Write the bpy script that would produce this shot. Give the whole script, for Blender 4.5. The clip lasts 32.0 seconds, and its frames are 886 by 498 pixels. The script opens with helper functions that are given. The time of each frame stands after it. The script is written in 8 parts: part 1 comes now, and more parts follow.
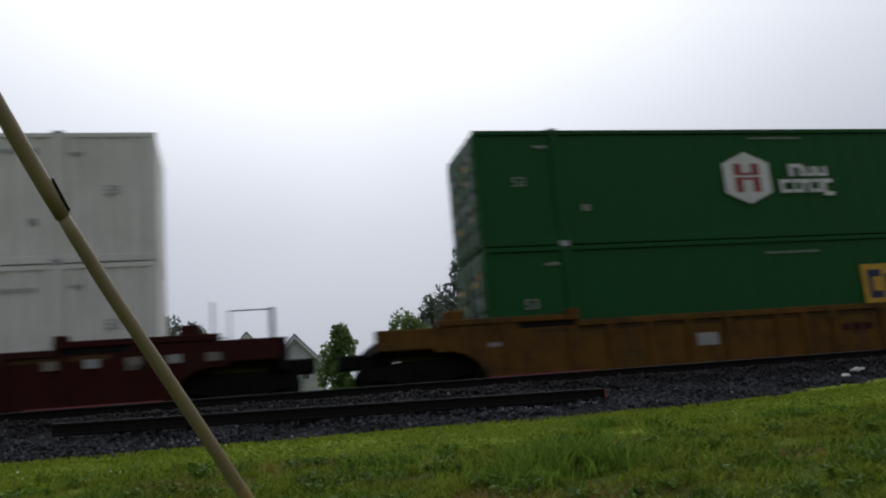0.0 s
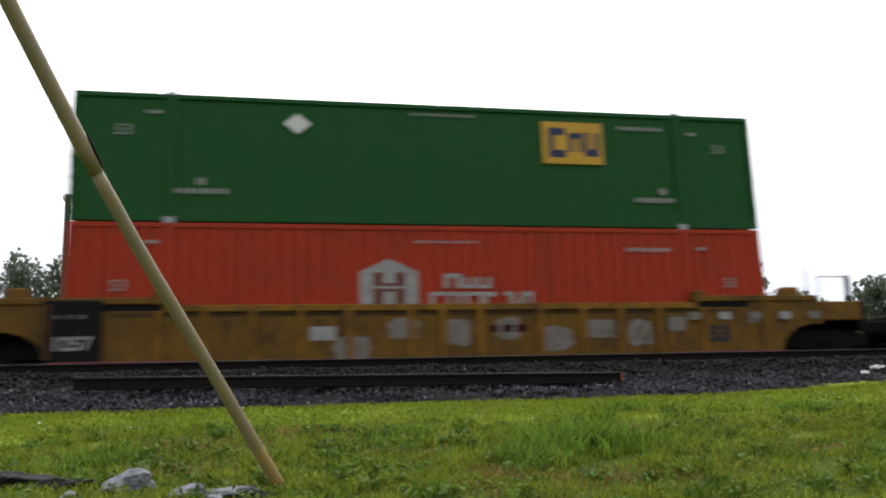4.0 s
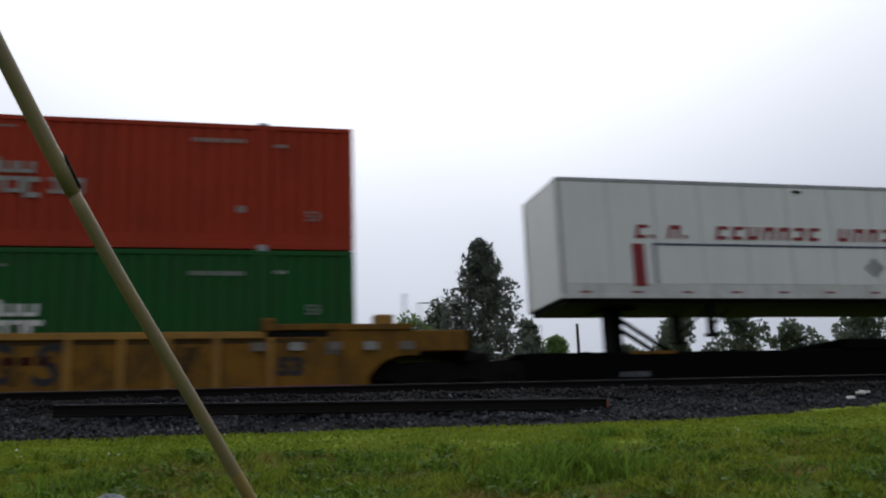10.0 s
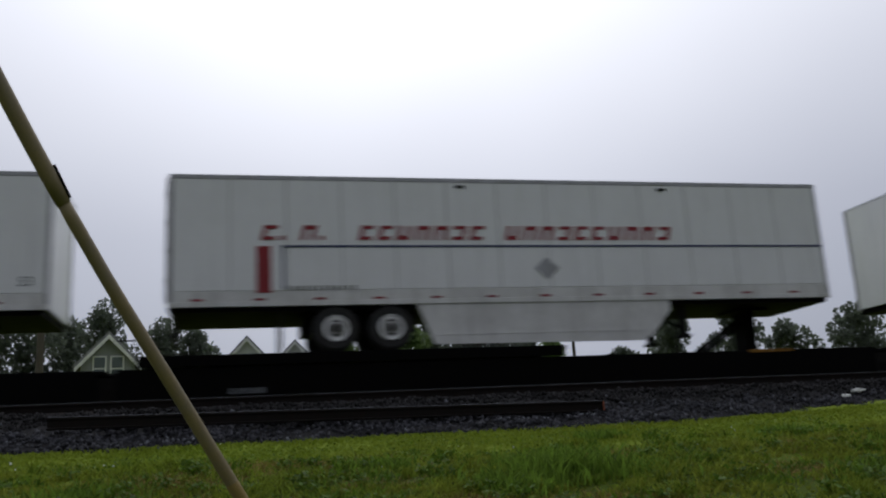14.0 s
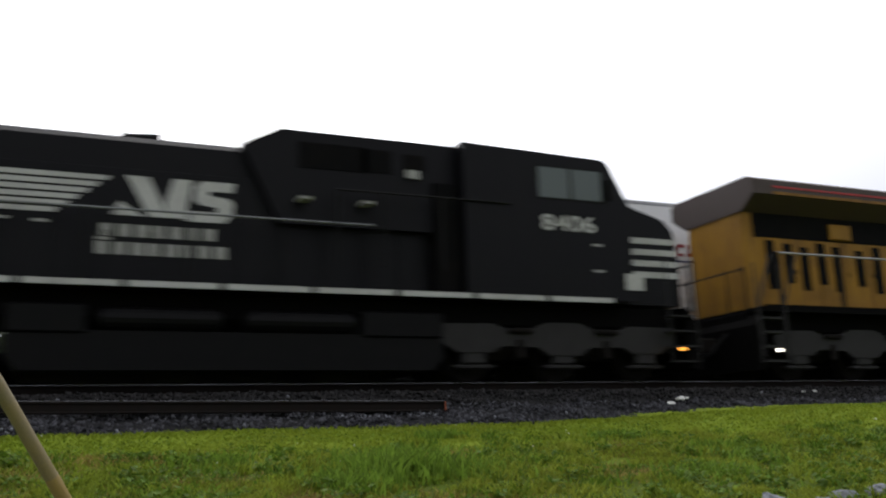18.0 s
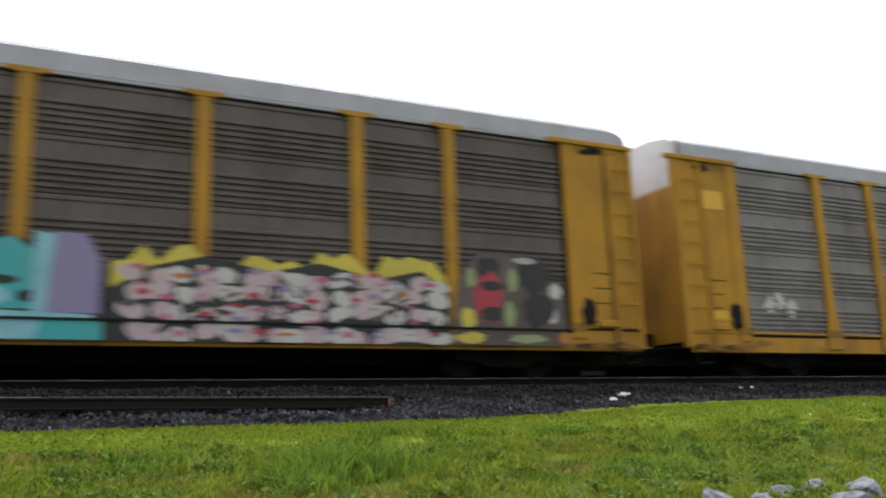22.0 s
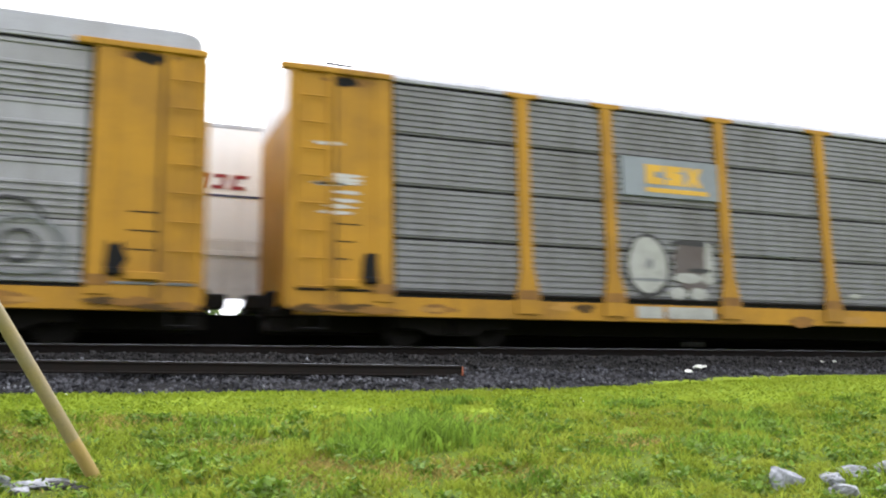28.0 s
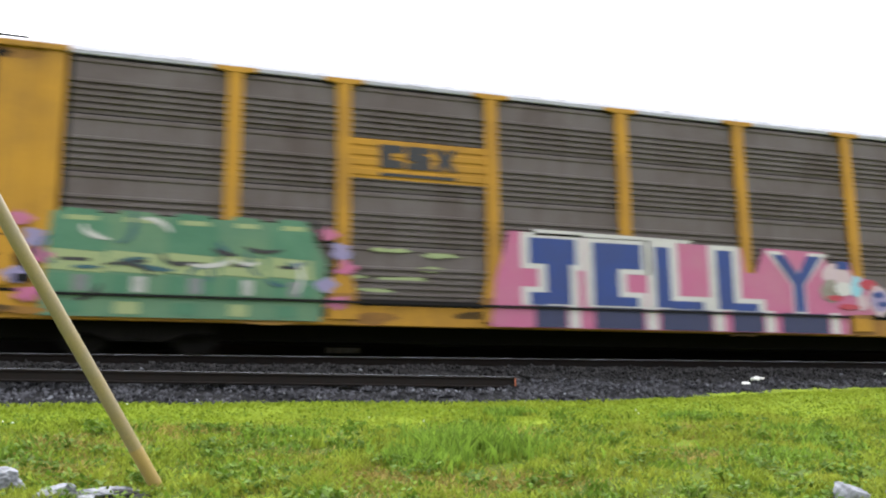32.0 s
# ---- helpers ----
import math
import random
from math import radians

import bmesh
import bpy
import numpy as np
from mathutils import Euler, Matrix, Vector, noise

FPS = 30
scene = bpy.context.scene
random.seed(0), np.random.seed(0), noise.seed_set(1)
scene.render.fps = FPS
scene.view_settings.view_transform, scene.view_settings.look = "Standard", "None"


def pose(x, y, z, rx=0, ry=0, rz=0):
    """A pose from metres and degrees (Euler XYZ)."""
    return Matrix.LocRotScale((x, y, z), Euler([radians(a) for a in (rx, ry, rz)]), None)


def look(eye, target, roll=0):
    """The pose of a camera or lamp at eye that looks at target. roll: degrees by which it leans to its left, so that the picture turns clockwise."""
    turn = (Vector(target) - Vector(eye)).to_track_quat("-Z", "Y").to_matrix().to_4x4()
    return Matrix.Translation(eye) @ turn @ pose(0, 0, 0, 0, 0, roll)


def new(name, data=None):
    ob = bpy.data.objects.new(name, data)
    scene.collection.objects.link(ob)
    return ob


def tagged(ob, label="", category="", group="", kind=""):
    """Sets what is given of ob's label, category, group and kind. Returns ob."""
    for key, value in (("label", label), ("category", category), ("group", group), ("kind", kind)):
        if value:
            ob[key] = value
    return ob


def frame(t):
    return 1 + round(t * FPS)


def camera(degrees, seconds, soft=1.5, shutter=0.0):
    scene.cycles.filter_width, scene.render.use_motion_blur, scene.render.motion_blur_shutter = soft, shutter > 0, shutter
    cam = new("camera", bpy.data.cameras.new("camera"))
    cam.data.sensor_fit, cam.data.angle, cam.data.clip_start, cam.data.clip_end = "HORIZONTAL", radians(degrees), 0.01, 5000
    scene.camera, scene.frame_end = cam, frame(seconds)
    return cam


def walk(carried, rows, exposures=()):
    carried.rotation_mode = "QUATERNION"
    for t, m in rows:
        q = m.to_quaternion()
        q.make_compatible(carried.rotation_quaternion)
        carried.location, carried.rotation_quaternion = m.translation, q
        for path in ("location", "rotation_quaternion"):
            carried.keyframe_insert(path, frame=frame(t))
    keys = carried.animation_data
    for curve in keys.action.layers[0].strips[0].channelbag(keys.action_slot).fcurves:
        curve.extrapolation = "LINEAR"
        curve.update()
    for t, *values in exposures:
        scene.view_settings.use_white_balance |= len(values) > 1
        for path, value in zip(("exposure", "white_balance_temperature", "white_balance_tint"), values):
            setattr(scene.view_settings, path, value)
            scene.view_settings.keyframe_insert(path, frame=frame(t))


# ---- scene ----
# ================= camera =================
PATH = [
    (0, -0.041, -0.044, -1.076, -13.80, 12.18, -5.08), (0.5, -0.043, -0.045, -1.078, -13.60, 12.07, -5.48),
    (1, -0.047, -0.046, -1.078, -12.05, 10.51, -2.67), (1.5, -0.054, -0.048, -1.079, -11.67, 10.51, -2.91),
    (2, -0.061, -0.048, -1.079, -11.08, 10.63, -1.63), (2.5, -0.069, -0.048, -1.079, -11.61, 10.92, -1.78),
    (3, -0.076, -0.046, -1.080, -11.37, 10.58, -1.59), (3.5, -0.081, -0.043, -1.083, -12.05, 10.44, -1.80),
    (4, -0.087, -0.040, -1.087, -12.36, 10.72, -1.89), (4.5, -0.093, -0.036, -1.094, -12.75, 11.39, -3.30),
    (6.5, -0.051, -0.023, -1.134, -12.11, 11.61, -2.60), (7, -0.031, -0.021, -1.136, -12.23, 12.52, -2.21),
    (7.5, -0.030, -0.020, -1.136, -13.34, 13.05, -2.47), (8, -0.029, -0.020, -1.136, -13.35, 12.99, -2.45),
    (8.5, -0.028, -0.019, -1.136, -13.27, 12.35, -2.43), (9, -0.028, -0.018, -1.136, -14.09, 12.17, -2.07),
    (9.5, -0.026, -0.017, -1.137, -13.73, 12.44, -2.01), (10, -0.023, -0.016, -1.139, -13.17, 12.57, -2.12),
    (10.5, -0.021, -0.015, -1.141, -13.12, 12.72, -2.20), (11, -0.018, -0.013, -1.144, -12.69, 12.77, -2.79),
    (11.5, -0.018, -0.011, -1.147, -13.08, 12.68, -2.85), (12, -0.018, -0.008, -1.150, -13.27, 12.59, -3.24),
    (12.5, -0.019, -0.006, -1.153, -13.16, 12.46, -2.89), (13, -0.019, -0.004, -1.153, -13.38, 12.27, -3.26),
    (13.5, -0.018, -0.003, -1.152, -13.64, 13.03, -3.24), (14, -0.014, -0.003, -1.150, -13.60, 12.94, -3.21),
    (14.5, -0.004, -0.004, -1.146, -14.36, 12.89, -3.30), (16.5, -0.007, 0.013, -1.129, -19.12, 12.55, -1.64),
    (17, -0.008, 0.025, -1.131, -21.99, 12.03, -1.43), (17.5, -0.010, 0.038, -1.133, -23.70, 11.94, -1.72),
    (18, -0.012, 0.051, -1.136, -23.42, 12.33, -1.98), (18.5, -0.009, 0.064, -1.138, -22.79, 12.09, -1.68),
    (19, -0.006, 0.077, -1.140, -23.36, 11.85, -1.44), (19.5, -0.003, 0.091, -1.140, -23.89, 11.48, -1.65),
    (20, 0.000, 0.105, -1.140, -24.32, 12.19, -1.60), (20.5, 0.003, 0.118, -1.138, -24.97, 12.56, -2.02),
    (21, 0.005, 0.126, -1.134, -25.50, 12.29, -2.23), (21.5, 0.011, 0.128, -1.128, -26.31, 11.91, -2.32),
    (22, 0.017, 0.123, -1.120, -27.02, 11.91, -2.15), (22.5, 0.024, 0.112, -1.109, -26.57, 11.52, -1.65),
    (23, 0.030, 0.095, -1.097, -25.04, 10.34, -2.22), (23.5, 0.031, 0.077, -1.087, -24.96, 10.78, -1.73),
    (24, 0.033, 0.059, -1.079, -24.57, 11.09, -1.61), (24.5, 0.034, 0.042, -1.074, -24.00, 10.75, -1.64),
    (25, 0.035, 0.026, -1.071, -23.27, 10.45, -1.19), (25.5, 0.036, 0.012, -1.069, -22.46, 9.80, -1.04),
    (27.5, 0.041, -0.028, -1.067, -21.82, 9.65, -0.95), (28, 0.039, -0.031, -1.067, -21.79, 9.86, -0.90),
    (28.5, 0.037, -0.033, -1.067, -21.42, 10.03, -1.19), (29, 0.034, -0.033, -1.067, -20.78, 10.22, -0.91),
    (29.5, 0.029, -0.034, -1.066, -19.95, 10.31, -0.61), (30, 0.024, -0.035, -1.066, -19.59, 10.33, -0.69),
    (30.5, 0.017, -0.035, -1.065, -19.38, 10.41, -0.29), (31, 0.011, -0.036, -1.064, -18.88, 10.70, -0.32),
    (31.5, 0.006, -0.036, -1.063, -18.90, 10.64, -0.44), (32, 0.001, -0.037, -1.063, -18.53, 10.59, -0.61),
]


def eye_pose(x, y, z, yaw, pitch, roll):
    """Camera pose from its place and its heading: yaw to the left of +y, pitch up, roll as in look()."""
    a, b = radians(yaw), radians(pitch)
    ahead = Vector((-math.sin(a) * math.cos(b), math.cos(a) * math.cos(b), math.sin(b)))
    eye = Vector((x, y, z))
    return look(eye, eye + ahead * 5, roll)


cam = camera(53.1, 32.0, soft=2.1, shutter=0.5)
EXPOSURES = [(0, -1.0, 6150, 10), (0.5, -0.9, 6150, 10), (1.0, -0.3, 6450, 10), (1.8, 0.1, 6500, 10), (4, 0.25, 6500, 10), (4.5, 0.05, 6500, 10), (6.5, -0.1, 6450, 10), (9, -0.3, 6450, 10),
             (10, -0.8, 6100, 10), (10.5, -1.12, 6050, 12), (13, -1.1, 6050, 12), (14.5, -1.15, 6050, 12), (16.5, -0.4, 6400, 10), (18, -0.01, 6500, 10), (19, 0.09, 6500, 10), (20, 0.65, 6500, 10),
             (22, 0.75, 6500, 10), (23, 1.1, 6500, 10), (25, 1.5, 6500, 10), (28, 1.65, 6500, 10), (32, 1.65, 6500, 10)]
walk(cam, [(r[0], eye_pose(*r[1:])) for r in PATH], EXPOSURES)

# ================= world and light =================
world = bpy.data.worlds.new("overcast_sky")
scene.world = world
world.use_nodes = True
wn, wl = world.node_tree.nodes, world.node_tree.links
wn.clear()
sky = wn.new("ShaderNodeTexSky")
sky.sky_type, sky.sun_disc = "NISHITA", False
sky.sun_elevation, sky.sun_rotation = radians(42), radians(11)
sky.air_density, sky.dust_density = 1.0, 4.0
grey = wn.new("ShaderNodeHueSaturation")
grey.inputs["Saturation"].default_value = 0.25
wl.new(sky.outputs[0], grey.inputs["Color"])
tc = wn.new("ShaderNodeTexCoord")
cloud = wn.new("ShaderNodeTexNoise")
cloud.inputs["Scale"].default_value, cloud.inputs["Detail"].default_value = 1.6, 3.0
wl.new(tc.outputs["Generated"], cloud.inputs["Vector"])
# a cloud deck that glows round the hidden sun and is dull away from it
SUN_WAY = Vector((math.sin(radians(11)) * math.cos(radians(42)), math.cos(radians(11)) * math.cos(radians(42)), math.sin(radians(42))))
toward = wn.new("ShaderNodeVectorMath")
toward.operation = "DOT_PRODUCT"
toward.inputs[1].default_value = SUN_WAY
wl.new(tc.outputs["Generated"], toward.inputs[0])
wobble = wn.new("ShaderNodeMath")
wobble.operation = "MULTIPLY_ADD"
wobble.inputs[1].default_value = 0.22
wl.new(cloud.outputs["Fac"], wobble.inputs[0])
wl.new(toward.outputs["Value"], wobble.inputs[2])
ramp = wn.new("ShaderNodeValToRGB")
els = ramp.color_ramp.elements
els[0].position, els[0].color = 0.0, (0.27, 0.275, 0.29, 1)
els[1].position, els[1].color = 1.0, (1.0, 0.99, 1.0, 1)
for p, col in ((0.5, (0.33, 0.335, 0.355, 1)), (0.78, (0.46, 0.47, 0.505, 1)), (0.9, (0.68, 0.68, 0.71, 1))):
    e = els.new(p)
    e.color = col
span = wn.new("ShaderNodeMapRange")
span.inputs["From Min"].default_value, span.inputs["From Max"].default_value = -0.9, 1.1
wl.new(wobble.outputs[0], span.inputs["Value"])
wl.new(span.outputs[0], ramp.inputs["Fac"])
split = wn.new("ShaderNodeSeparateXYZ")
wl.new(tc.outputs["Generated"], split.inputs[0])
height = wn.new("ShaderNodeValToRGB")
height.color_ramp.elements[0].position, height.color_ramp.elements[0].color = 0.06, (0.50, 0.52, 0.56, 1)
height.color_ramp.elements[1].position, height.color_ramp.elements[1].color = 0.5, (1, 1, 1, 1)
mid_sky = height.color_ramp.elements.new(0.24)
mid_sky.color = (0.61, 0.625, 0.66, 1)
wl.new(split.outputs["Z"], height.inputs["Fac"])
veil = wn.new("ShaderNodeMixRGB")
veil.blend_type = "MULTIPLY"
veil.inputs["Fac"].default_value = 1.0
wl.new(ramp.outputs[0], veil.inputs[1])
wl.new(height.outputs[0], veil.inputs[2])
lift = wn.new("ShaderNodeMixRGB")
lift.blend_type = "MULTIPLY"
lift.inputs["Fac"].default_value = 1.0
lift.inputs[2].default_value = (19, 19, 19, 1)
wl.new(veil.outputs[0], lift.inputs[1])
deck = wn.new("ShaderNodeMixRGB")
deck.inputs["Fac"].default_value = 0.85
wl.new(grey.outputs[0], deck.inputs[1])
wl.new(lift.outputs[0], deck.inputs[2])
bg = wn.new("ShaderNodeBackground")
bg.inputs["Strength"].default_value = 0.13
wl.new(deck.outputs[0], bg.inputs["Color"])
wout = wn.new("ShaderNodeOutputWorld")
wl.new(bg.outputs[0], wout.inputs["Surface"])

sun = new("sun", bpy.data.lights.new("sun", "SUN"))
sun.data.energy, sun.data.angle, sun.data.color = 0.6, radians(30), (1.0, 0.96, 0.9)
sun.matrix_world = look(SUN_WAY * 60, (0, 0, 0))


# ================= materials =================
def material(name, rgb, rough=0.6, metal=0.0, dirt=(0.05, 0.04, 0.03), dirty=0.25, scale=1.5, grain=40.0, bump=0.15, spread=0.25,
             streak=0.0, island=0.0, gloss=0.5, thin=0.0):
    """A painted or raw surface: base colour, blotches of dirt, fine grain in colour and relief, streaks that run down."""
    m = bpy.data.materials.new(name)
    m.use_nodes = True
    n, k = m.node_tree.nodes, m.node_tree.links
    b = n["Principled BSDF"]
    tc = n.new("ShaderNodeTexCoord")
    big = n.new("ShaderNodeTexNoise")
    big.inputs["Scale"].default_value, big.inputs["Detail"].default_value, big.inputs["Roughness"].default_value = scale, 6, 0.65
    k.new(tc.outputs["Object"], big.inputs["Vector"])
    r = n.new("ShaderNodeValToRGB")
    r.color_ramp.elements[0].position, r.color_ramp.elements[0].color = 0.42, (0, 0, 0, 1)
    r.color_ramp.elements[1].position, r.color_ramp.elements[1].color = 0.72, (1, 1, 1, 1)
    k.new(big.outputs["Fac"], r.inputs["Fac"])
    amount = n.new("ShaderNodeMath")
    amount.operation = "MULTIPLY"
    amount.inputs[1].default_value = dirty
    k.new(r.outputs[0], amount.inputs[0])
    fine = n.new("ShaderNodeTexNoise")
    fine.inputs["Scale"].default_value, fine.inputs["Detail"].default_value = grain, 4
    k.new(tc.outputs["Object"], fine.inputs["Vector"])
    tone = n.new("ShaderNodeMapRange")
    tone.inputs["To Min"].default_value, tone.inputs["To Max"].default_value = 1 - spread, 1 + spread
    k.new(fine.outputs["Fac"], tone.inputs["Value"])
    col = n.new("ShaderNodeMixRGB")
    col.blend_type = "MULTIPLY"
    col.inputs["Fac"].default_value = 1
    col.inputs[1].default_value = (*rgb, 1)
    k.new(tone.outputs[0], col.inputs[2])
    last = col.outputs[0]
    if island:
        geo = n.new("ShaderNodeNewGeometry")
        rnd = n.new("ShaderNodeMapRange")
        rnd.inputs["To Min"].default_value, rnd.inputs["To Max"].default_value = 1 - island, 1 + island
        k.new(geo.outputs["Random Per Island"], rnd.inputs["Value"])
        mul = n.new("ShaderNodeMixRGB")
        mul.blend_type = "MULTIPLY"
        mul.inputs["Fac"].default_value = 1
        k.new(last, mul.inputs[1])
        k.new(rnd.outputs[0], mul.inputs[2])
        last = mul.outputs[0]
    if streak:
        mp = n.new("ShaderNodeMapping")
        mp.inputs["Scale"].default_value = (5.0, 5.0, 0.35)
        k.new(tc.outputs["Object"], mp.inputs["Vector"])
        sn = n.new("ShaderNodeTexNoise")
        sn.inputs["Scale"].default_value, sn.inputs["Detail"].default_value = 1.5, 5
        k.new(mp.outputs[0], sn.inputs["Vector"])
        sr = n.new("ShaderNodeValToRGB")
        sr.color_ramp.elements[0].position, sr.color_ramp.elements[0].color = 0.5, (0, 0, 0, 1)
        sr.color_ramp.elements[1].position, sr.color_ramp.elements[1].color = 0.75, (streak, streak, streak, 1)
        k.new(sn.outputs["Fac"], sr.inputs["Fac"])
        sm = n.new("ShaderNodeMixRGB")
        k.new(sr.outputs[0], sm.inputs["Fac"])
        k.new(last, sm.inputs[1])
        sm.inputs[2].default_value = (*dirt, 1)
        last = sm.outputs[0]
    mix = n.new("ShaderNodeMixRGB")
    k.new(amount.outputs[0], mix.inputs["Fac"])
    k.new(last, mix.inputs[1])
    mix.inputs[2].default_value = (*dirt, 1)
    k.new(mix.outputs[0], b.inputs["Base Color"])
    b.inputs["Metallic"].default_value = metal
    b.inputs["Specular IOR Level"].default_value = gloss
    rr = n.new("ShaderNodeMapRange")
    rr.inputs["To Min"].default_value, rr.inputs["To Max"].default_value = max(0.02, rough - 0.12), min(1, rough + 0.12)
    k.new(big.outputs["Fac"], rr.inputs["Value"])
    k.new(rr.outputs[0], b.inputs["Roughness"])
    bp = n.new("ShaderNodeBump")
    bp.inputs["Strength"].default_value, bp.inputs["Distance"].default_value = bump, 0.01
    k.new(fine.outputs["Fac"], bp.inputs["Height"])
    k.new(bp.outputs[0], b.inputs["Normal"])
    if thin:
        through_leaf = n.new("ShaderNodeBsdfTranslucent")
        k.new(mix.outputs[0], through_leaf.inputs["Color"])
        both = n.new("ShaderNodeMixShader")
        both.inputs["Fac"].default_value = thin
        k.new(b.outputs[0], both.inputs[1])
        k.new(through_leaf.outputs[0], both.inputs[2])
        k.new(both.outputs[0], n["Material Output"].inputs["Surface"])
    return m


def glow(name, rgb, strength):
    m = material(name, rgb)
    b = m.node_tree.nodes["Principled BSDF"]
    b.inputs["Emission Color"].default_value = (*rgb, 1)
    b.inputs["Emission Strength"].default_value = strength
    return m


def glass(name, rgb):
    m = bpy.data.materials.new(name)
    m.use_nodes = True
    b = m.node_tree.nodes["Principled BSDF"]
    b.inputs["Base Color"].default_value = (*rgb, 1)
    b.inputs["Roughness"].default_value = 0.06
    b.inputs["IOR"].default_value = 1.5
    return m


GREEN = material("green_container_paint", (0.009, 0.088, 0.017), 0.5, gloss=0.2, dirt=(0.03, 0.065, 0.02), dirty=0.22, streak=0.15, scale=0.8)
GREEN_OLD = material("faded_green_paint", (0.013, 0.11, 0.022), 0.55, gloss=0.2, dirt=(0.06, 0.05, 0.03), dirty=0.3, streak=0.25, scale=0.8)
RED = material("orange_red_container_paint", (0.44, 0.043, 0.014), 0.55, gloss=0.2, dirt=(0.15, 0.038, 0.02), dirty=0.35, streak=0.22, scale=0.7)
PALE = material("pale_container_paint", (0.84, 0.81, 0.76), 0.55, dirt=(0.3, 0.25, 0.2), dirty=0.25, streak=0.25, scale=0.7)
TTX = material("weathered_yellow_car_paint", (0.27, 0.13, 0.014), 0.7, gloss=0.2, dirt=(0.05, 0.032, 0.018), dirty=0.7, streak=0.5, scale=1.8)
TTX_TOP = material("brighter_yellow_chord_and_lit_post", (0.42, 0.21, 0.025), 0.6, dirt=(0.12, 0.07, 0.03), dirty=0.5, streak=0.2)
MAROON = material("dark_red_car_paint", (0.05, 0.008, 0.007), 0.75, gloss=0.12, dirt=(0.03, 0.02, 0.018), dirty=0.5, streak=0.3)
BLACK = material("black_steel", (0.008, 0.008, 0.0085), 0.7, dirt=(0.02, 0.017, 0.014), dirty=0.3, gloss=0.15)
GRIME = material("greasy_running_gear", (0.009, 0.008, 0.0075), 0.75, dirt=(0.02, 0.016, 0.013), dirty=0.5, scale=4, gloss=0.1)
STEEL = material("worn_wheel_steel", (0.16, 0.14, 0.13), 0.4, 0.8, dirty=0.4)
RAIL = material("dark_rusty_rail", (0.012, 0.010, 0.009), 0.75, 0.0, dirt=(0.02, 0.012, 0.009), dirty=0.5, scale=6, gloss=0.1)
RAILTOP = material("polished_rail_head", (0.5, 0.5, 0.52), 0.22, 1.0, dirty=0.15)
WOOD = material("creosoted_tie_wood", (0.06, 0.045, 0.035), 0.85, dirt=(0.1, 0.09, 0.08), dirty=0.4, scale=5)
WHITE = material("white_vinyl_lettering", (0.75, 0.75, 0.72), 0.5, dirt=(0.3, 0.28, 0.25), dirty=0.3)
OFFWHITE = material("faded_white_marking", (0.36, 0.36, 0.34), 0.6, dirt=(0.12, 0.12, 0.1), dirty=0.45, scale=4)
CRIMSON = material("crimson_logo_vinyl", (0.33, 0.05, 0.06), 0.5, dirty=0.2)
LOGOYEL = material("yellow_logo_vinyl", (0.62, 0.35, 0.02), 0.5, dirty=0.15)
NAVY = material("navy_logo_vinyl", (0.015, 0.02, 0.07), 0.5, dirty=0.15)
RUSTMARK = material("brown_red_emblem_mark", (0.15, 0.028, 0.016), 0.6, dirt=(0.1, 0.05, 0.03), dirty=0.4)
PINKRED = material("faded_reflective_stripe", (0.28, 0.03, 0.04), 0.5, dirt=(0.06, 0.04, 0.03), dirty=0.5, scale=3)
TRAILER = material("white_trailer_skin", (0.93, 0.93, 0.93), 0.42, dirt=(0.42, 0.40, 0.38), dirty=0.10, streak=0.12, scale=0.6, bump=0.05, spread=0.06)
TRAILER_LOW = material("road_dirtied_white_skin", (0.8, 0.79, 0.77), 0.5, dirt=(0.28, 0.26, 0.23), dirty=0.35, streak=0.35, scale=1.2, bump=0.05, spread=0.1)
SEAM = material("pale_riveted_seam", (0.72, 0.72, 0.71), 0.45, dirt=(0.4, 0.38, 0.36), dirty=0.35, streak=0.3, scale=0.8, spread=0.12)
ALU = material("dull_aluminium_trim", (0.42, 0.42, 0.43), 0.45, 0.6, dirt=(0.15, 0.14, 0.12), dirty=0.4)
SKIRTDARK = material("dark_grey_side_skirt", (0.085, 0.09, 0.10), 0.5, dirt=(0.05, 0.045, 0.04), dirty=0.4, streak=0.2, gloss=0.3)
SKIRT = material("grey_side_skirt", (0.16, 0.17, 0.18), 0.5, dirt=(0.08, 0.07, 0.06), dirty=0.4)
TYRE = material("tyre_rubber", (0.018, 0.018, 0.018), 0.8, dirty=0.4)
HUB = material("pale_wheel_disc", (0.2, 0.195, 0.19), 0.45, 0.3, dirt=(0.1, 0.07, 0.05), dirty=0.6, scale=5)
TXTRED = material("dark_red_lettering", (0.30, 0.012, 0.02), 0.5, dirty=0.15)
TXTDULL = material("faded_red_lettering", (0.20, 0.06, 0.07), 0.5, dirt=(0.3, 0.28, 0.28), dirty=0.4)
TXTBLUE = material("dark_blue_line_vinyl", (0.02, 0.03, 0.12), 0.5, dirty=0.15)
RACKYEL = material("autorack_yellow_paint", (0.43, 0.22, 0.022), 0.6, gloss=0.2, dirt=(0.14, 0.075, 0.03), dirty=0.5, streak=0.45, scale=1.0)
RACKGREY = material("galvanised_screen_grey", (0.22, 0.204, 0.208), 0.6, 0.2, gloss=0.3, dirt=(0.09, 0.07, 0.066), dirty=0.5, streak=0.5, scale=0.9)
RACKDARK = material("dull_dark_grey_screen", (0.145, 0.132, 0.134), 0.6, 0.2, gloss=0.3, dirt=(0.085, 0.065, 0.06), dirty=0.5, streak=0.5, scale=0.9)
